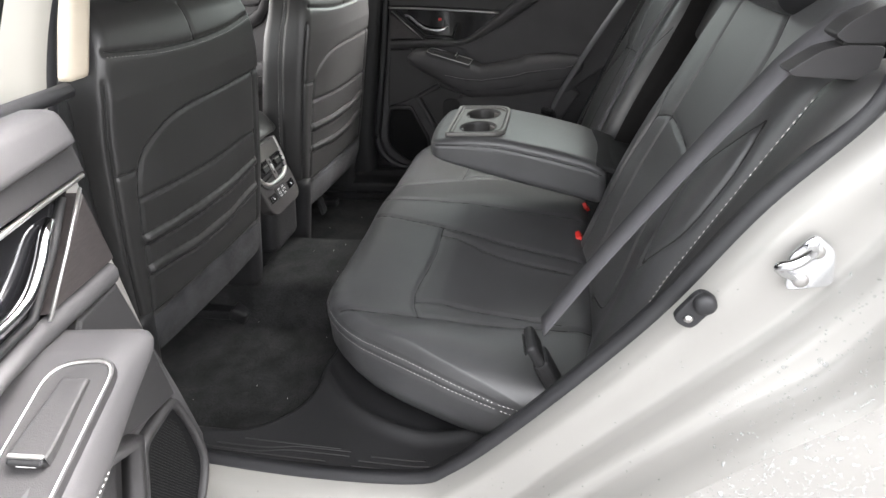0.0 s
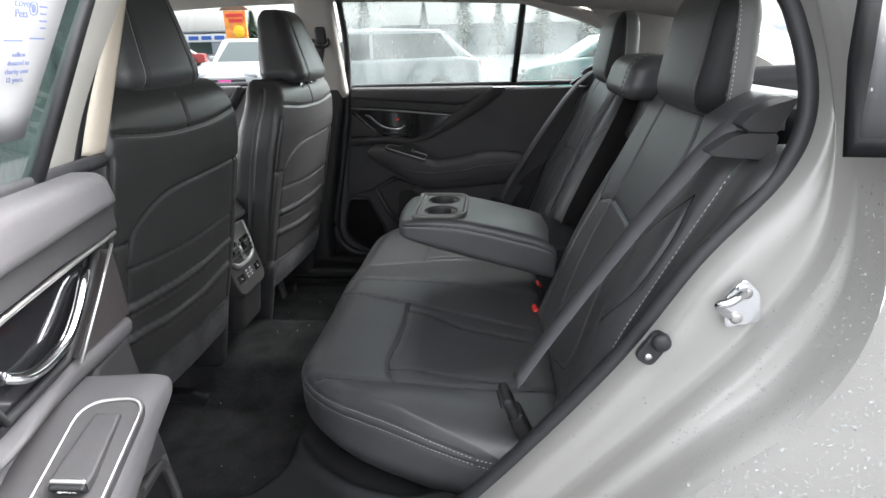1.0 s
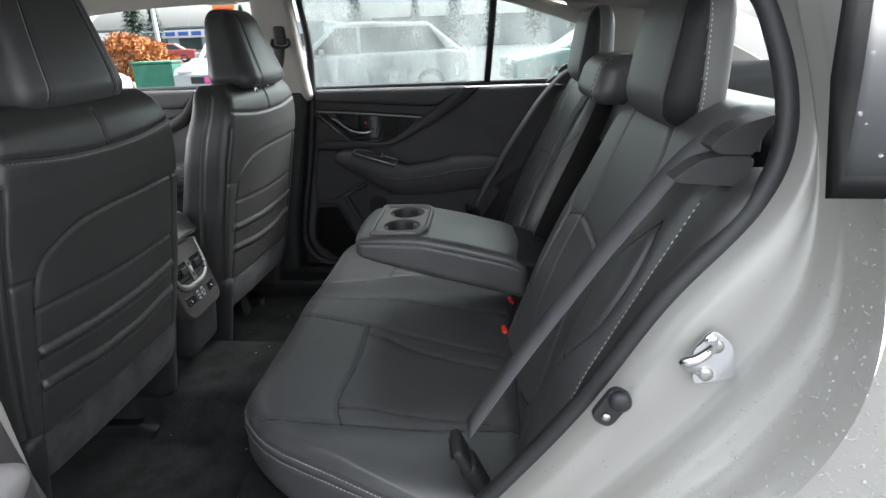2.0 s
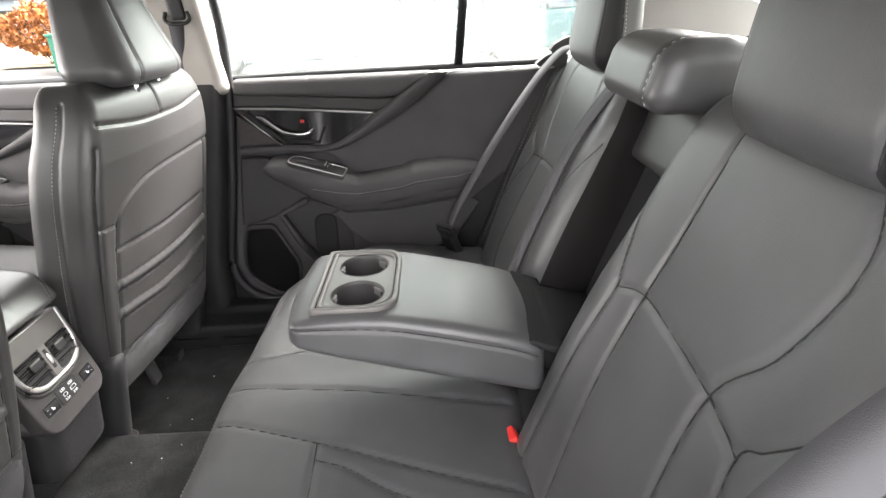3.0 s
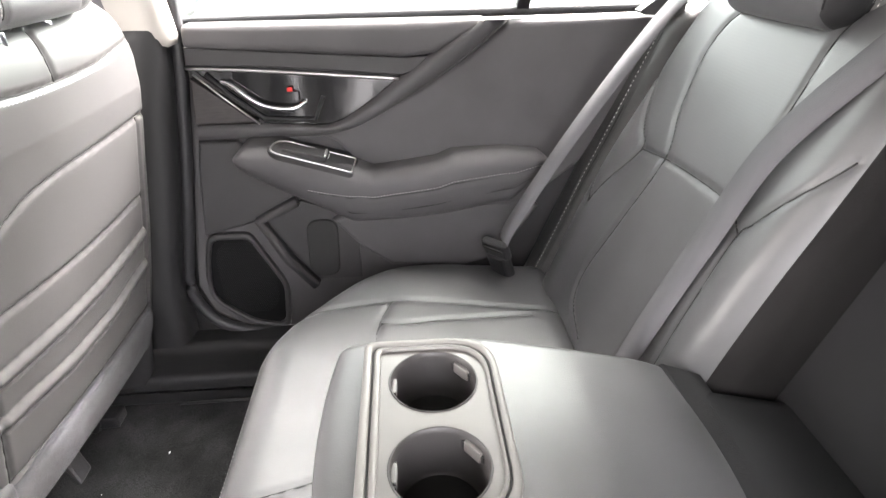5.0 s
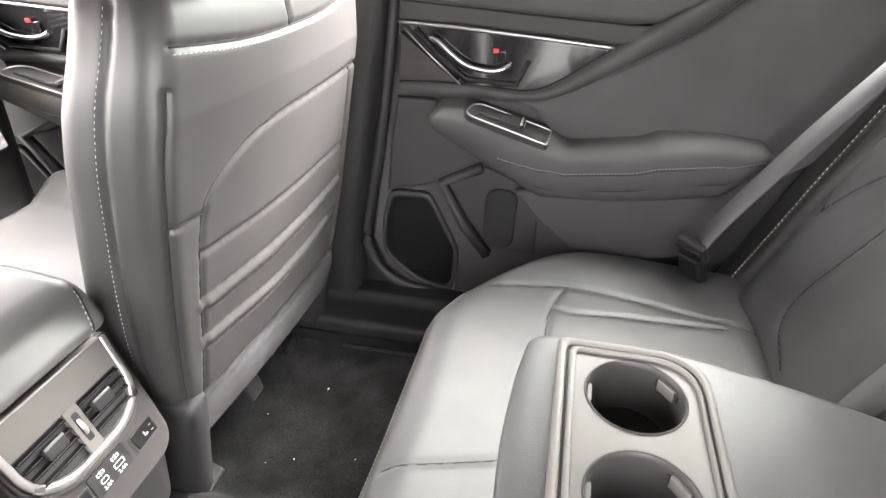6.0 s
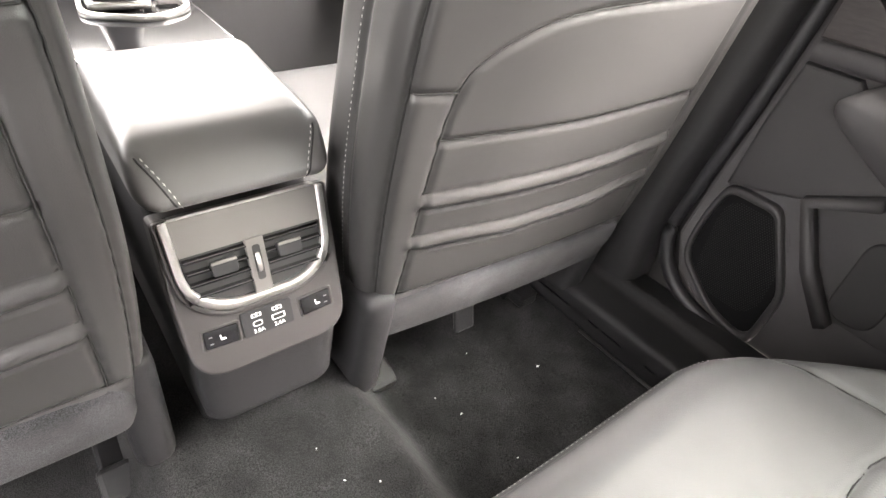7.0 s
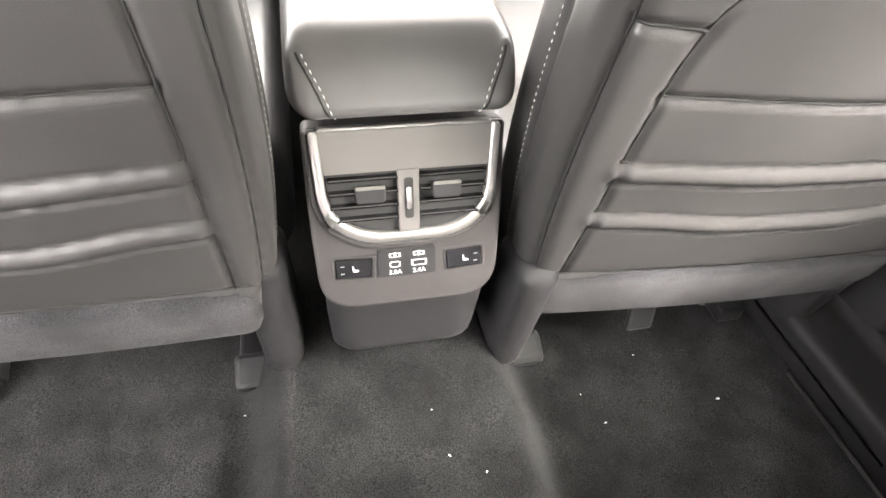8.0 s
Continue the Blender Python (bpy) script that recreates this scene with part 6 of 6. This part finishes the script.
plate("strap", [(-0.016, 0.048), (0.012, 0.048), (0.008, 0.105), (-0.020, 0.105)], TM @ Matrix.Translation((0, 0, 0.0016)), 0.001, PAPER, tagp, bevel=0)

sh = thing("gear_selector", "gear lever with leather boot in a silver framed plate", "gear lever")
plate("gear_plate", rounded([(-1.30, -0.09), (-0.865, -0.09), (-0.865, 0.09), (-1.30, 0.09)], 0.03), Matrix.Translation((0, 0, 0.850)), 0.03, GLOSS, sh, "gloss black plate", bevel=0.004)
go = rounded([(-1.24, -0.035), (-1.03, -0.06), (-0.99, 0.02), (-1.03, 0.08), (-1.24, 0.085)], 0.03, 6)
frame_plate("silver_frame", go, go.mean(0) + (go - go.mean(0)) * 0.9, Matrix.Translation((0, 0, 0.857)), 0.008, SATIN, sh, "silver frame")
bo = rounded([(-1.16, -0.04), (-1.05, -0.045), (-1.04, 0.03), (-1.15, 0.035)], 0.01, 5)
frame_plate("boot_frame", bo, bo.mean(0) + (bo - bo.mean(0)) * 0.82, Matrix.Translation((0, 0, 0.862)), 0.008, SATIN, sh, "silver boot frame")
so = Soft((0.045, 0.032, 0.04), 0.015, 0.01, lambda p: np.c_[-1.10 + p[:, 0] * (1 - 8 * (p[:, 2] + 0.04)), p[:, 1] * (1 - 8 * (p[:, 2] + 0.04)) - 0.005, 0.895 + p[:, 2]])
so.build("boot", LEATHER, sh)
so = Soft((0.022, 0.026, 0.045), 0.018, 0.008, lambda p: p + np.array([-1.10, -0.005, 0.965]))
so.build("knob", LEATHER, sh)
for k in range(3):
    solid_box("button", (0.022, 0.028, 0.008), pose(-1.07 - 0.04 * k, 0.055, 0.856), SATIN, sh, bevel=0.002)

sh.location = (0.155, 0, -0.005)

# bits of lint on the carpet
rng = random.Random(4)
V, F = [], []
spots = [(-0.438, 0.456)] + [(rng.uniform(-0.55, -0.25), rng.uniform(0.22, 0.58)) for _ in range(5)] + [(rng.uniform(-0.6, -0.25), rng.uniform(-0.55, -0.18)) for _ in range(5)] + [(rng.uniform(-0.5, -0.3), rng.uniform(-0.1, 0.1)) for _ in range(4)]
for i, (x, y) in enumerate(spots):
    z = float(floor_height(np.array([x]), np.array([y]))[0]) + 0.004
    L, w, a = (0.004 if i == 0 else rng.uniform(0.0012, 0.0028)), (0.0022 if i == 0 else rng.uniform(0.0006, 0.0014)), rng.uniform(0, 3.1)
    dx, dy = math.cos(a), math.sin(a)
    o = len(V)
    V += [(x - dx * L, y - dy * L, z), (x + dy * w, y - dx * w, z + 0.001), (x + dx * L, y + dy * L, z), (x - dy * w, y + dx * w, z + 0.001)]
    F.append((o, o + 1, o + 2, o + 3))
tagged(mesh_object("lint", V, F, WHITE, None, "", False), "small white bits of lint on the black carpet", "lint", kind="stuff")

# ---- writing on the window papers ----
for txt, x, z, sz in (("Loves", -0.228, 1.2655, 0.0095), ("Pets", -0.225, 1.257, 0.0095), ("million", -0.222, 1.2235, 0.0060), ("donated to", -0.222, 1.2165, 0.0060), ("charity over", -0.220, 1.2095, 0.0060), ("12 years.", -0.217, 1.2025, 0.0060)):
    lettering("lettering", txt, sz, paper_matrix(x, z) @ Matrix.Diagonal((1.1, 1, 1, 1)), INK, pa, 0.0002)
for x, z, w in ((-0.248, 1.237, 0.022), (-0.215, 1.235, 0.024), (-0.256, 1.264, 0.011), (-0.256, 1.258, 0.009), (-0.256, 1.252, 0.011), (-0.256, 1.246, 0.008), (-0.17, 1.258, 0.03), (-0.17, 1.250, 0.03), (-0.17, 1.215, 0.04), (-0.17, 1.208, 0.03)):
    plate("printed_line", [(-w / 2, -0.0007), (w / 2, -0.0007), (w / 2, 0.0007), (-w / 2, 0.0007)], paper_matrix(x, z), 0.0004, INK, pa, bevel=0)
badge = rounded([(-0.0060, -0.0060), (0.0060, -0.0060), (0.0060, 0.0060), (-0.0060, 0.0060)], 0.0055, 6)
frame_plate("printed_ring", badge, badge * 0.86, paper_matrix(-0.242, 1.262), 0.0004, INK, pa, "blue printed ring", bevel=0.0001)
plate("printed_mark", badge * np.array([0.45, 0.6]), paper_matrix(-0.242, 1.262), 0.0004, INK, pa, "blue printed mark", bevel=0)

# belt of the front seat on the pillar between the right doors
fb = thing("shoulder_belt", "grey front seat belt hanging from a black guide on the pillar", "seat belt")
sweep("webbing", spline([(-0.400, 0.634, 1.240), (-0.406, 0.648, 1.19), (-0.415, 0.668, 1.12), (-0.430, 0.672, 1.00), (-0.445, 0.668, 0.85)], 8), band_profile(0.046, 0.0016), WEBBING, fb, up=(0.35, -0.93, 0.0))
so = Soft((0.020, 0.010, 0.030), (0.010, 0.006, 0.012), 0.005, lambda p: np.c_[-0.398 + p[:, 0], 0.636 + p[:, 1] - 0.22 * p[:, 2], 1.272 + p[:, 2]])
so.build("guide_cover", PLASTIC_GREY, fb, "charcoal plastic cap")
sweep("guide_loop", spline([(-0.426, 0.634, 1.262), (-0.430, 0.632, 1.245), (-0.416, 0.630, 1.235), (-0.384, 0.630, 1.235), (-0.370, 0.632, 1.245), (-0.374, 0.634, 1.262)], 6), ring_profile(0.0045, 8), PLASTIC, fb, "black guide loop")


# ---- outside: parked cars, signs, plants ----
CAR_WHITE = material("white_car_paint", (0.42, 0.43, 0.44), 0.3, coat=0.5, vary=0.03)
CAR_GREEN = material("teal_car_paint", (0.05, 0.20, 0.18), 0.28, coat=0.8, vary=0.05)
CAR_RED = material("dark_red_car_paint", (0.30, 0.03, 0.03), 0.28, coat=0.8, vary=0.05)
CAR_GLASS = material("car_window_glass", (0.03, 0.045, 0.045), 0.08, coat=1.0, vary=0.1)
TYRE = material("tyre_rubber", (0.02, 0.02, 0.02), 0.8, grain=0.3, grain_scale=100, vary=0.2)
LAMP = material("lamp_glass", (0.55, 0.57, 0.58), 0.12, coat=1.0, vary=0.1)
LAMP_RED = material("red_lamp_glass", (0.45, 0.02, 0.02), 0.15, coat=1.0, vary=0.1)
PINK = material("pink_sticker", (0.75, 0.10, 0.38), 0.6, vary=0.05)
GREEN_BOX = material("green_painted_steel", (0.03, 0.17, 0.11), 0.5, vary=0.15, grain=0.2, grain_scale=60)
WALLPAINT = material("grey_blue_wall", (0.28, 0.31, 0.34), 0.8, vary=0.1, vary_scale=0.4)
BLUE = material("blue_sign_paint", (0.03, 0.10, 0.42), 0.5, vary=0.08)
ORANGE_SIGN = material("orange_sign_paint", (0.75, 0.26, 0.04), 0.5, vary=0.35, vary_scale=2.0)
BROWN = material("brown_timber", (0.16, 0.08, 0.04), 0.7, vary=0.3, vary_scale=3)
STEEL = material("grey_steel_pole", (0.28, 0.29, 0.30), 0.5, metal=0.5, vary=0.1)
AUTUMN = material("orange_autumn_leaves", (0.34, 0.12, 0.03), 0.7, vary=0.5, vary_scale=3)
CONIFER = material("dark_conifer_needles", (0.020, 0.045, 0.025), 0.8, vary=0.4, vary_scale=2)
DIRT = material("tan_gravel", (0.32, 0.25, 0.17), 0.9, vary=0.3, vary_scale=2, grain=0.5, grain_scale=40)
BARK = material("bark", (0.10, 0.07, 0.05), 0.9, vary=0.3, vary_scale=6)


def parked_car(paint, m, label, length=4.5, height=1.48, hatch=False, width=1.8):
    """A parked car along its own x, nose at -x: body, glasshouse, windows, lamps and wheels."""
    c = thing("parked_car", label, "car", "parked cars")
    L, H, W = length / 2, height, width / 2
    body = [(-L, 0.32), (-L, 0.62), (-L + 0.12, 0.74), (-L + 1.05, 0.92), (0.2, 0.98), (L - 0.5, 1.0), (L - 0.05, 0.95), (L, 0.62), (L - 0.04, 0.32), (L - 0.45, 0.22), (-L + 0.45, 0.22)]
    back = L - 0.15 if hatch else L - 0.75
    roof = [(-L + 1.05, 0.90), (-L + 1.85, H - 0.02), (-0.1, H + 0.02), (back - 0.75, H - 0.02), (back, 0.97)]
    side = m @ Matrix.Translation((0, -W, 0)) @ RIGHT
    plate("body", body, side, width, paint, c, bevel=0.10, smooth_line=0, seg=4)
    plate("roof", roof, m @ Matrix.Translation((0, -W + 0.12, 0)) @ RIGHT, width - 0.24, paint, c, bevel=0.10, seg=4)
    for sy in (-1, 1):
        for a, b in ((-L + 1.32, -0.05), (0.02, back - 0.55)):
            slope_a = 0.55 if a < -0.5 else 0.0
            slope_b = 0.35 if b > 0.1 else 0.0
            o = [(a, 0.98), (b + slope_b * 0.6, 0.98), (b - slope_b * 0.5, H - 0.10), (a + slope_a, H - 0.10)]
            mm = m @ Matrix.Translation((0, sy * (W - 0.115), 0)) @ (RIGHT if sy < 0 else Matrix.Diagonal((1, -1, 1, 1)) @ RIGHT)
            plate("window", o, mm, 0.02, CAR_GLASS, c, bevel=0.004)
    for x0, x1, z0, z1 in ((-L + 1.13, -L + 1.80, 0.95, H - 0.06), (back - 0.02, back - 0.66, 0.99, H - 0.06)):
        V = [m @ Vector(v) for v in ((x0 - (0.012 if x0 < 0 else -0.012), -W + 0.24, z0), (x0 - (0.012 if x0 < 0 else -0.012), W - 0.24, z0), (x1 - (0.03 if x0 < 0 else -0.03), W - 0.32, z1), (x1 - (0.03 if x0 < 0 else -0.03), -W + 0.32, z1))]
        mesh_object("windscreen", V, [(0, 1, 2, 3)], CAR_GLASS, c, smooth=False)
    for sy in (-1, 1):
        solid_box("headlamp", (0.25, 0.36, 0.12), m @ pose(-L + 0.12, sy * (W - 0.26), 0.68, 0, 12, sy * 18), LAMP, c, bevel=0.04)
        solid_box("tail_lamp", (0.18, 0.34, 0.16), m @ pose(L - 0.09, sy * (W - 0.24), 0.84), LAMP_RED, c, bevel=0.03)
        solid_box("wing_mirror", (0.10, 0.18, 0.12), m @ pose(-L + 1.55, sy * (W + 0.06), 1.02), paint, c, bevel=0.03)
        for wx in (-L + 0.85, L - 0.88):
            wm = m @ Matrix.Translation((wx, sy * (W - 0.10), 0.32)) @ pose(0, 0, 0, 90 * sy, 0, 0)
            w = turned("wheel", [(0.19, -0.10), (0.30, -0.10), (0.32, -0.06), (0.32, 0.06), (0.30, 0.10), (0.20, 0.10)], wm, TYRE, c, seg=28)
            turned("rim", [(0, -0.085), (0.06, -0.09), (0.17, -0.075), (0.20, -0.09), (0.20, 0.09)], wm, SATIN, w, seg=20)
    solid_box("grille", (0.06, 1.0, 0.16), m @ pose(-L + 0.01, 0, 0.50), GLOSS, c, bevel=0.02)
    solid_box("number_plate", (0.02, 0.32, 0.13), m @ pose(-L - 0.03, 0, 0.50), PINK if paint is CAR_WHITE else WHITE, c, bevel=0.004)
    return c


parked_car(CAR_WHITE, pose(-6.0, 14.2, 0, 0, 0, 90), "white parked car with a pink sticker on its nose")
parked_car(CAR_WHITE, pose(-2.5, 12.0, 0, 0, 0, 12), "white parked estate car behind the wet window", 4.7, 1.58, True)
parked_car(CAR_GREEN, pose(3.0, 12.5, 0, 0, 0, 8), "teal parked car behind the wet window", 4.5, 1.40)
parked_car(BLUE, pose(5.6, 8.6, 0, 0, 0, 35), "blue parked car beyond the rear window", 4.4, 1.45)
parked_car(CAR_RED, pose(-26.0, 47.0, 0, 0, 0, 20), "dark red car parked far across the lot")
parked_car(CAR_WHITE, pose(-27.0, 36.0, 0, 0, 0, -15), "white car parked far across the lot")

# verge, bush, utility box
bm = bmesh.new()
bmesh.ops.create_grid(bm, x_segments=30, y_segments=12, size=1)
bmesh.ops.scale(bm, vec=(9, 3.5, 1), verts=bm.verts)
for v in bm.verts:
    v.co.z = 0.02 + 0.05 * noise.noise(v.co * 0.6)
bm.transform(Matrix.Translation((-13, 19, 0.02)))
tagged(part("verge", bm, DIRT, None), "tan gravel verge at the edge of the lot", "verge", kind="structure")


def leaf_cloud(center, size, count, leaf, seed):
    """Many small leaves filling an uneven round form."""
    rg = np.random.RandomState(seed)
    V, F = [], []
    for i in range(count):
        d = rg.normal(size=3)
        d /= np.linalg.norm(d)
        r = rg.uniform(0.55, 1.0) ** 0.5
        lump = 0.85 + 0.25 * noise.noise(Vector(d * 2.2 + seed))
        p = np.array(center) + d * np.array(size) * r * lump
        a, b = rg.normal(size=3), rg.normal(size=3)
        a /= np.linalg.norm(a)
        b -= a * a.dot(b)
        b /= np.linalg.norm(b)
        s = leaf * rg.uniform(0.6, 1.3)
        o = len(V)
        V += [p - a * s, p + b * s * 0.5, p + a * s, p - b * s * 0.5]
        F.append((o, o + 1, o + 2, o + 3))
    return V, F


bush = thing("bush", "round orange autumn bush on the gravel verge", "bush")
V, F = leaf_cloud((-10.6, 16.5, 0.95), (1.55, 1.0, 0.80), 5000, 0.07, 3)
mesh_object("leaves", V, F, AUTUMN, bush, smooth=False)
for k in range(7):
    a = k * 0.9
    sweep("stem", spline([(-10.6 + 0.1 * math.cos(a), 16.5 + 0.1 * math.sin(a), 0.0), (-10.6 + 0.4 * math.cos(a), 16.5 + 0.3 * math.sin(a), 0.5), (-10.6 + 0.9 * math.cos(a), 16.5 + 0.6 * math.sin(a), 1.2)], 6), ring_profile(0.02, 6), BARK, bush)
ub = thing("utility_box", "green painted steel utility box on the verge", "utility box")
solid_box("cabinet", (1.0, 0.8, 0.80), pose(-8.4, 14.0, 0.44, 0, 0, 10), GREEN_BOX, ub, bevel=0.03)
solid_box("lid", (1.06, 0.86, 0.06), pose(-8.4, 14.0, 0.87, 0, 0, 10), GREEN_BOX, ub, bevel=0.015)

pole = thing("street_pole", "tall grey steel lamp pole", "pole")
turned("shaft", [(0, 0), (0.20, 0), (0.20, 0.3), (0.15, 0.35), (0.11, 11), (0, 11)], Matrix.Translation((-21.0, 37, 0)), STEEL, pole, seg=16)
solid_box("lamp_head", (0.9, 0.35, 0.15), pose(-20.5, 37, 11), STEEL, pole, bevel=0.04)

bld = thing("shop_building", "long low grey shop building with a blue sign band", "building")
solid_box("wall", (46, 12, 3.7), pose(-46, 92, 1.85), WALLPAINT, bld, bevel=0.05)
solid_box("roof", (47, 13, 0.3), pose(-46, 92, 3.85), STEEL, bld, bevel=0.05)
sb = solid_box("sign_band", (22, 0.2, 1.1), pose(-46, 85.8, 2.95), WHITE, bld, "white sign band", bevel=0.02)
for k in range(9):
    solid_box("sign_bar", (1.5, 0.1, 0.55), pose(-54 + 2.0 * k, 85.65, 2.95), BLUE, sb, bevel=0.01)
for k in range(8):
    w = solid_box("window", (3.4, 0.15, 1.7), pose(-64 + 5.2 * k, 85.95, 1.5), CAR_GLASS, bld, bevel=0.02)
    solid_box("window_frame", (3.6, 0.1, 0.12), pose(-64 + 5.2 * k, 85.92, 2.4), STEEL, w, bevel=0.01)
sign = thing("road_sign_tower", "orange picture sign on timber posts with a gabled top", "sign")
solid_box("picture_board", (2.3, 0.25, 2.8), pose(-26.2, 60, 3.6), ORANGE_SIGN, sign, bevel=0.03)
plate("gable", [(-1.6, 0), (1.6, 0), (0, 1.1)], Matrix.Translation((-26.2, 59.8, 5.05)) @ RIGHT, 0.5, BROWN, sign, bevel=0.03)
for w, h, dx, dz in ((1.9, 0.35, 0.0, 0.95), (1.5, 0.35, 0.1, 0.45)):
    solid_box("printed_bar", (w, 0.06, h), pose(-26.2 + dx, 59.85, 3.6 + dz), RED, sign, "red printed bar", bevel=0.02)
turned("printed_spot", [(0, 0.04), (0.55, 0.04), (0.6, 0.0), (0, 0)], Matrix.Translation((-25.9, 59.86, 3.0)) @ pose(0, 0, 0, 90, 0, 0), YELLOW, sign, "yellow printed spot", seg=20)
for d in (-1.1, 1.1):
    solid_box("post", (0.3, 0.3, 2.2), pose(-26.2 + d, 60, 1.1), BROWN, sign, bevel=0.03)
hs = thing("roadside_sign", "square blue roadside sign with a red and white mark", "sign")
solid_box("panel", (2.2, 0.25, 2.2), pose(-35.2, 48, 4.4), BLUE, hs, bevel=0.05)
turned("mark", [(0.35, 0), (0.62, 0), (0.62, 0.06), (0.35, 0.06)], Matrix.Translation((-35.2, 47.86, 4.2)) @ pose(0, 0, 0, 90, 0, 0), RED, hs, "red ring mark", seg=24)
solid_box("post", (0.25, 0.25, 3.4), pose(-35.2, 48, 1.7), STEEL, hs, bevel=0.02)


def conifer(x, y, h, seed):
    t = thing("conifer", "dark conifer tree beyond the lot", "tree", "distant trees")
    turned("trunk", [(0, 0), (0.22, 0), (0.10, h * 0.7), (0.02, h), (0, h)], Matrix.Translation((x, y, 0)), BARK, t, seg=8)
    rg = np.random.RandomState(seed)
    V, F = [], []
    for i in range(900):
        z = h * (0.15 + 0.85 * rg.uniform() ** 0.8)
        r = (h - z) * 0.28 * rg.uniform(0.3, 1.0) + 0.05
        a = rg.uniform(0, 6.283)
        p = np.array([x + r * math.cos(a), y + r * math.sin(a), z])
        o = len(V)
        s = 0.28
        dr = np.array([math.cos(a), math.sin(a), -0.45]) * s
        sd = np.array([-math.sin(a), math.cos(a), 0]) * s * 0.5
        V += [p - dr, p + sd, p + dr, p - sd]
        F.append((o, o + 1, o + 2, o + 3))
    mesh_object("crown", V, F, CONIFER, t, smooth=False)


for k, (x, y, h) in enumerate(((-33, 55, 7.5), (-28.5, 70, 5.5), (-14, 66, 7), (-8, 72, 6), (-3, 68, 8), (1, 74, 6.5), (6, 70, 7.5), (12, 75, 7), (18, 70, 6), (-45, 80, 8))):
    conifer(x, y, h, k)
wh = thing("warehouse", "grey warehouse beyond the lot", "building")
solid_box("wall", (40, 10, 3.6), pose(6, 84, 1.8), WALLPAINT, wh, bevel=0.05)
solid_box("roof", (41, 11, 0.3), pose(6, 84, 3.7), STEEL, wh, bevel=0.05)

# door mirror of the car, seen through the front window
mir = thing("door_mirror", "silver door mirror with rain on its glass", "mirror")
so = Soft((0.07, 0.11, 0.075), 0.05, 0.015, lambda p: p + np.array([-1.27, 0.96, 1.085]))
so.build("housing", PAINT, mir)
plate("mirror_glass", rounded([(-0.085, -0.055), (0.085, -0.055), (0.085, 0.055), (-0.085, 0.055)], 0.03), Matrix.Translation((-1.197, 0.96, 1.085)) @ Matrix(((0, 0, 1, 0), (1, 0, 0, 0), (0, 1, 0, 0), (0, 0, 0, 1))), 0.004, CHROME, mir, bevel=0.001)
solid_box("foot", (0.06, 0.12, 0.04), pose(-1.28, 0.83, 1.04), PLASTIC, mir, bevel=0.01)


# ---- rain drops on the paint and the quarter glass ----
WATER = material("water_drop", (0.92, 0.93, 0.94), 0.02, spec=0.6)
WATER.node_tree.nodes["Principled BSDF"].inputs["Transmission Weight"].default_value = 0.85
WATER.node_tree.nodes["Principled BSDF"].inputs["IOR"].default_value = 1.33


def drops(name, pick, count, sizes, mat, label, seed):
    rg = random.Random(seed)
    V, F = [], []
    for i in range(count):
        p, n = pick(rg)
        r = rg.uniform(*sizes) * (2.0 if rg.random() < 0.06 else 1)
        n = Vector(n).normalized()
        a = n.orthogonal().normalized()
        b = n.cross(a)
        o = len(V)
        for k in range(6):
            V.append(p + (a * math.cos(k * 1.0472) + b * math.sin(k * 1.0472)) * r)
        for k in range(6):
            V.append(p + (a * math.cos(k * 1.0472) + b * math.sin(k * 1.0472)) * r * 0.7 + n * r * 0.4)
        V.append(p + n * r * 0.55)
        for k in range(6):
            j = (k + 1) % 6
            F.append((o + k, o + j, o + 6 + j, o + 6 + k))
            F.append((o + 6 + k, o + 6 + j, o + 12))
    return tagged(mesh_object(name, V, F, mat), label, "rain drops", kind="stuff")


def surface_picker(ob, weight=lambda c: 1.0):
    me = ob.data
    polys = [(p.center.copy(), p.normal.copy(), [me.vertices[i].co.copy() for i in p.vertices], p.area * weight(p.center)) for p in me.polygons]
    tot = np.cumsum([p[3] for p in polys])

    def pick(rg):
        p = polys[int(np.searchsorted(tot, rg.random() * tot[-1]))]
        u, v = rg.random(), rg.random()
        q = p[2]
        pt = q[0].lerp(q[1], u).lerp(q[-1].lerp(q[2], u), v)
        n = p[1] if p[1].y < 0 else -p[1]
        return pt, n
    return pick


drops("rain_drops", surface_picker(qp, lambda c: 1.0 if c.x < 1.0 else 0.15), 4200, (0.0008, 0.0019), WATER, "rain drops beaded on the rear wing", 5)
drops("rain_drops", surface_picker(jamb, lambda c: 1.0 if (c.x > 0.45 and c.y < -0.83 and c.z < 1.2) else 0.03), 600, (0.0007, 0.0017), WATER, "few rain drops on the door frame", 6)
drops("rain_drops", surface_picker(bpy.data.objects["window_4"], lambda c: 1.0 if c.x < 0.68 else 0.05), 900, (0.0009, 0.0022), WATER, "rain drops on the quarter glass", 7)
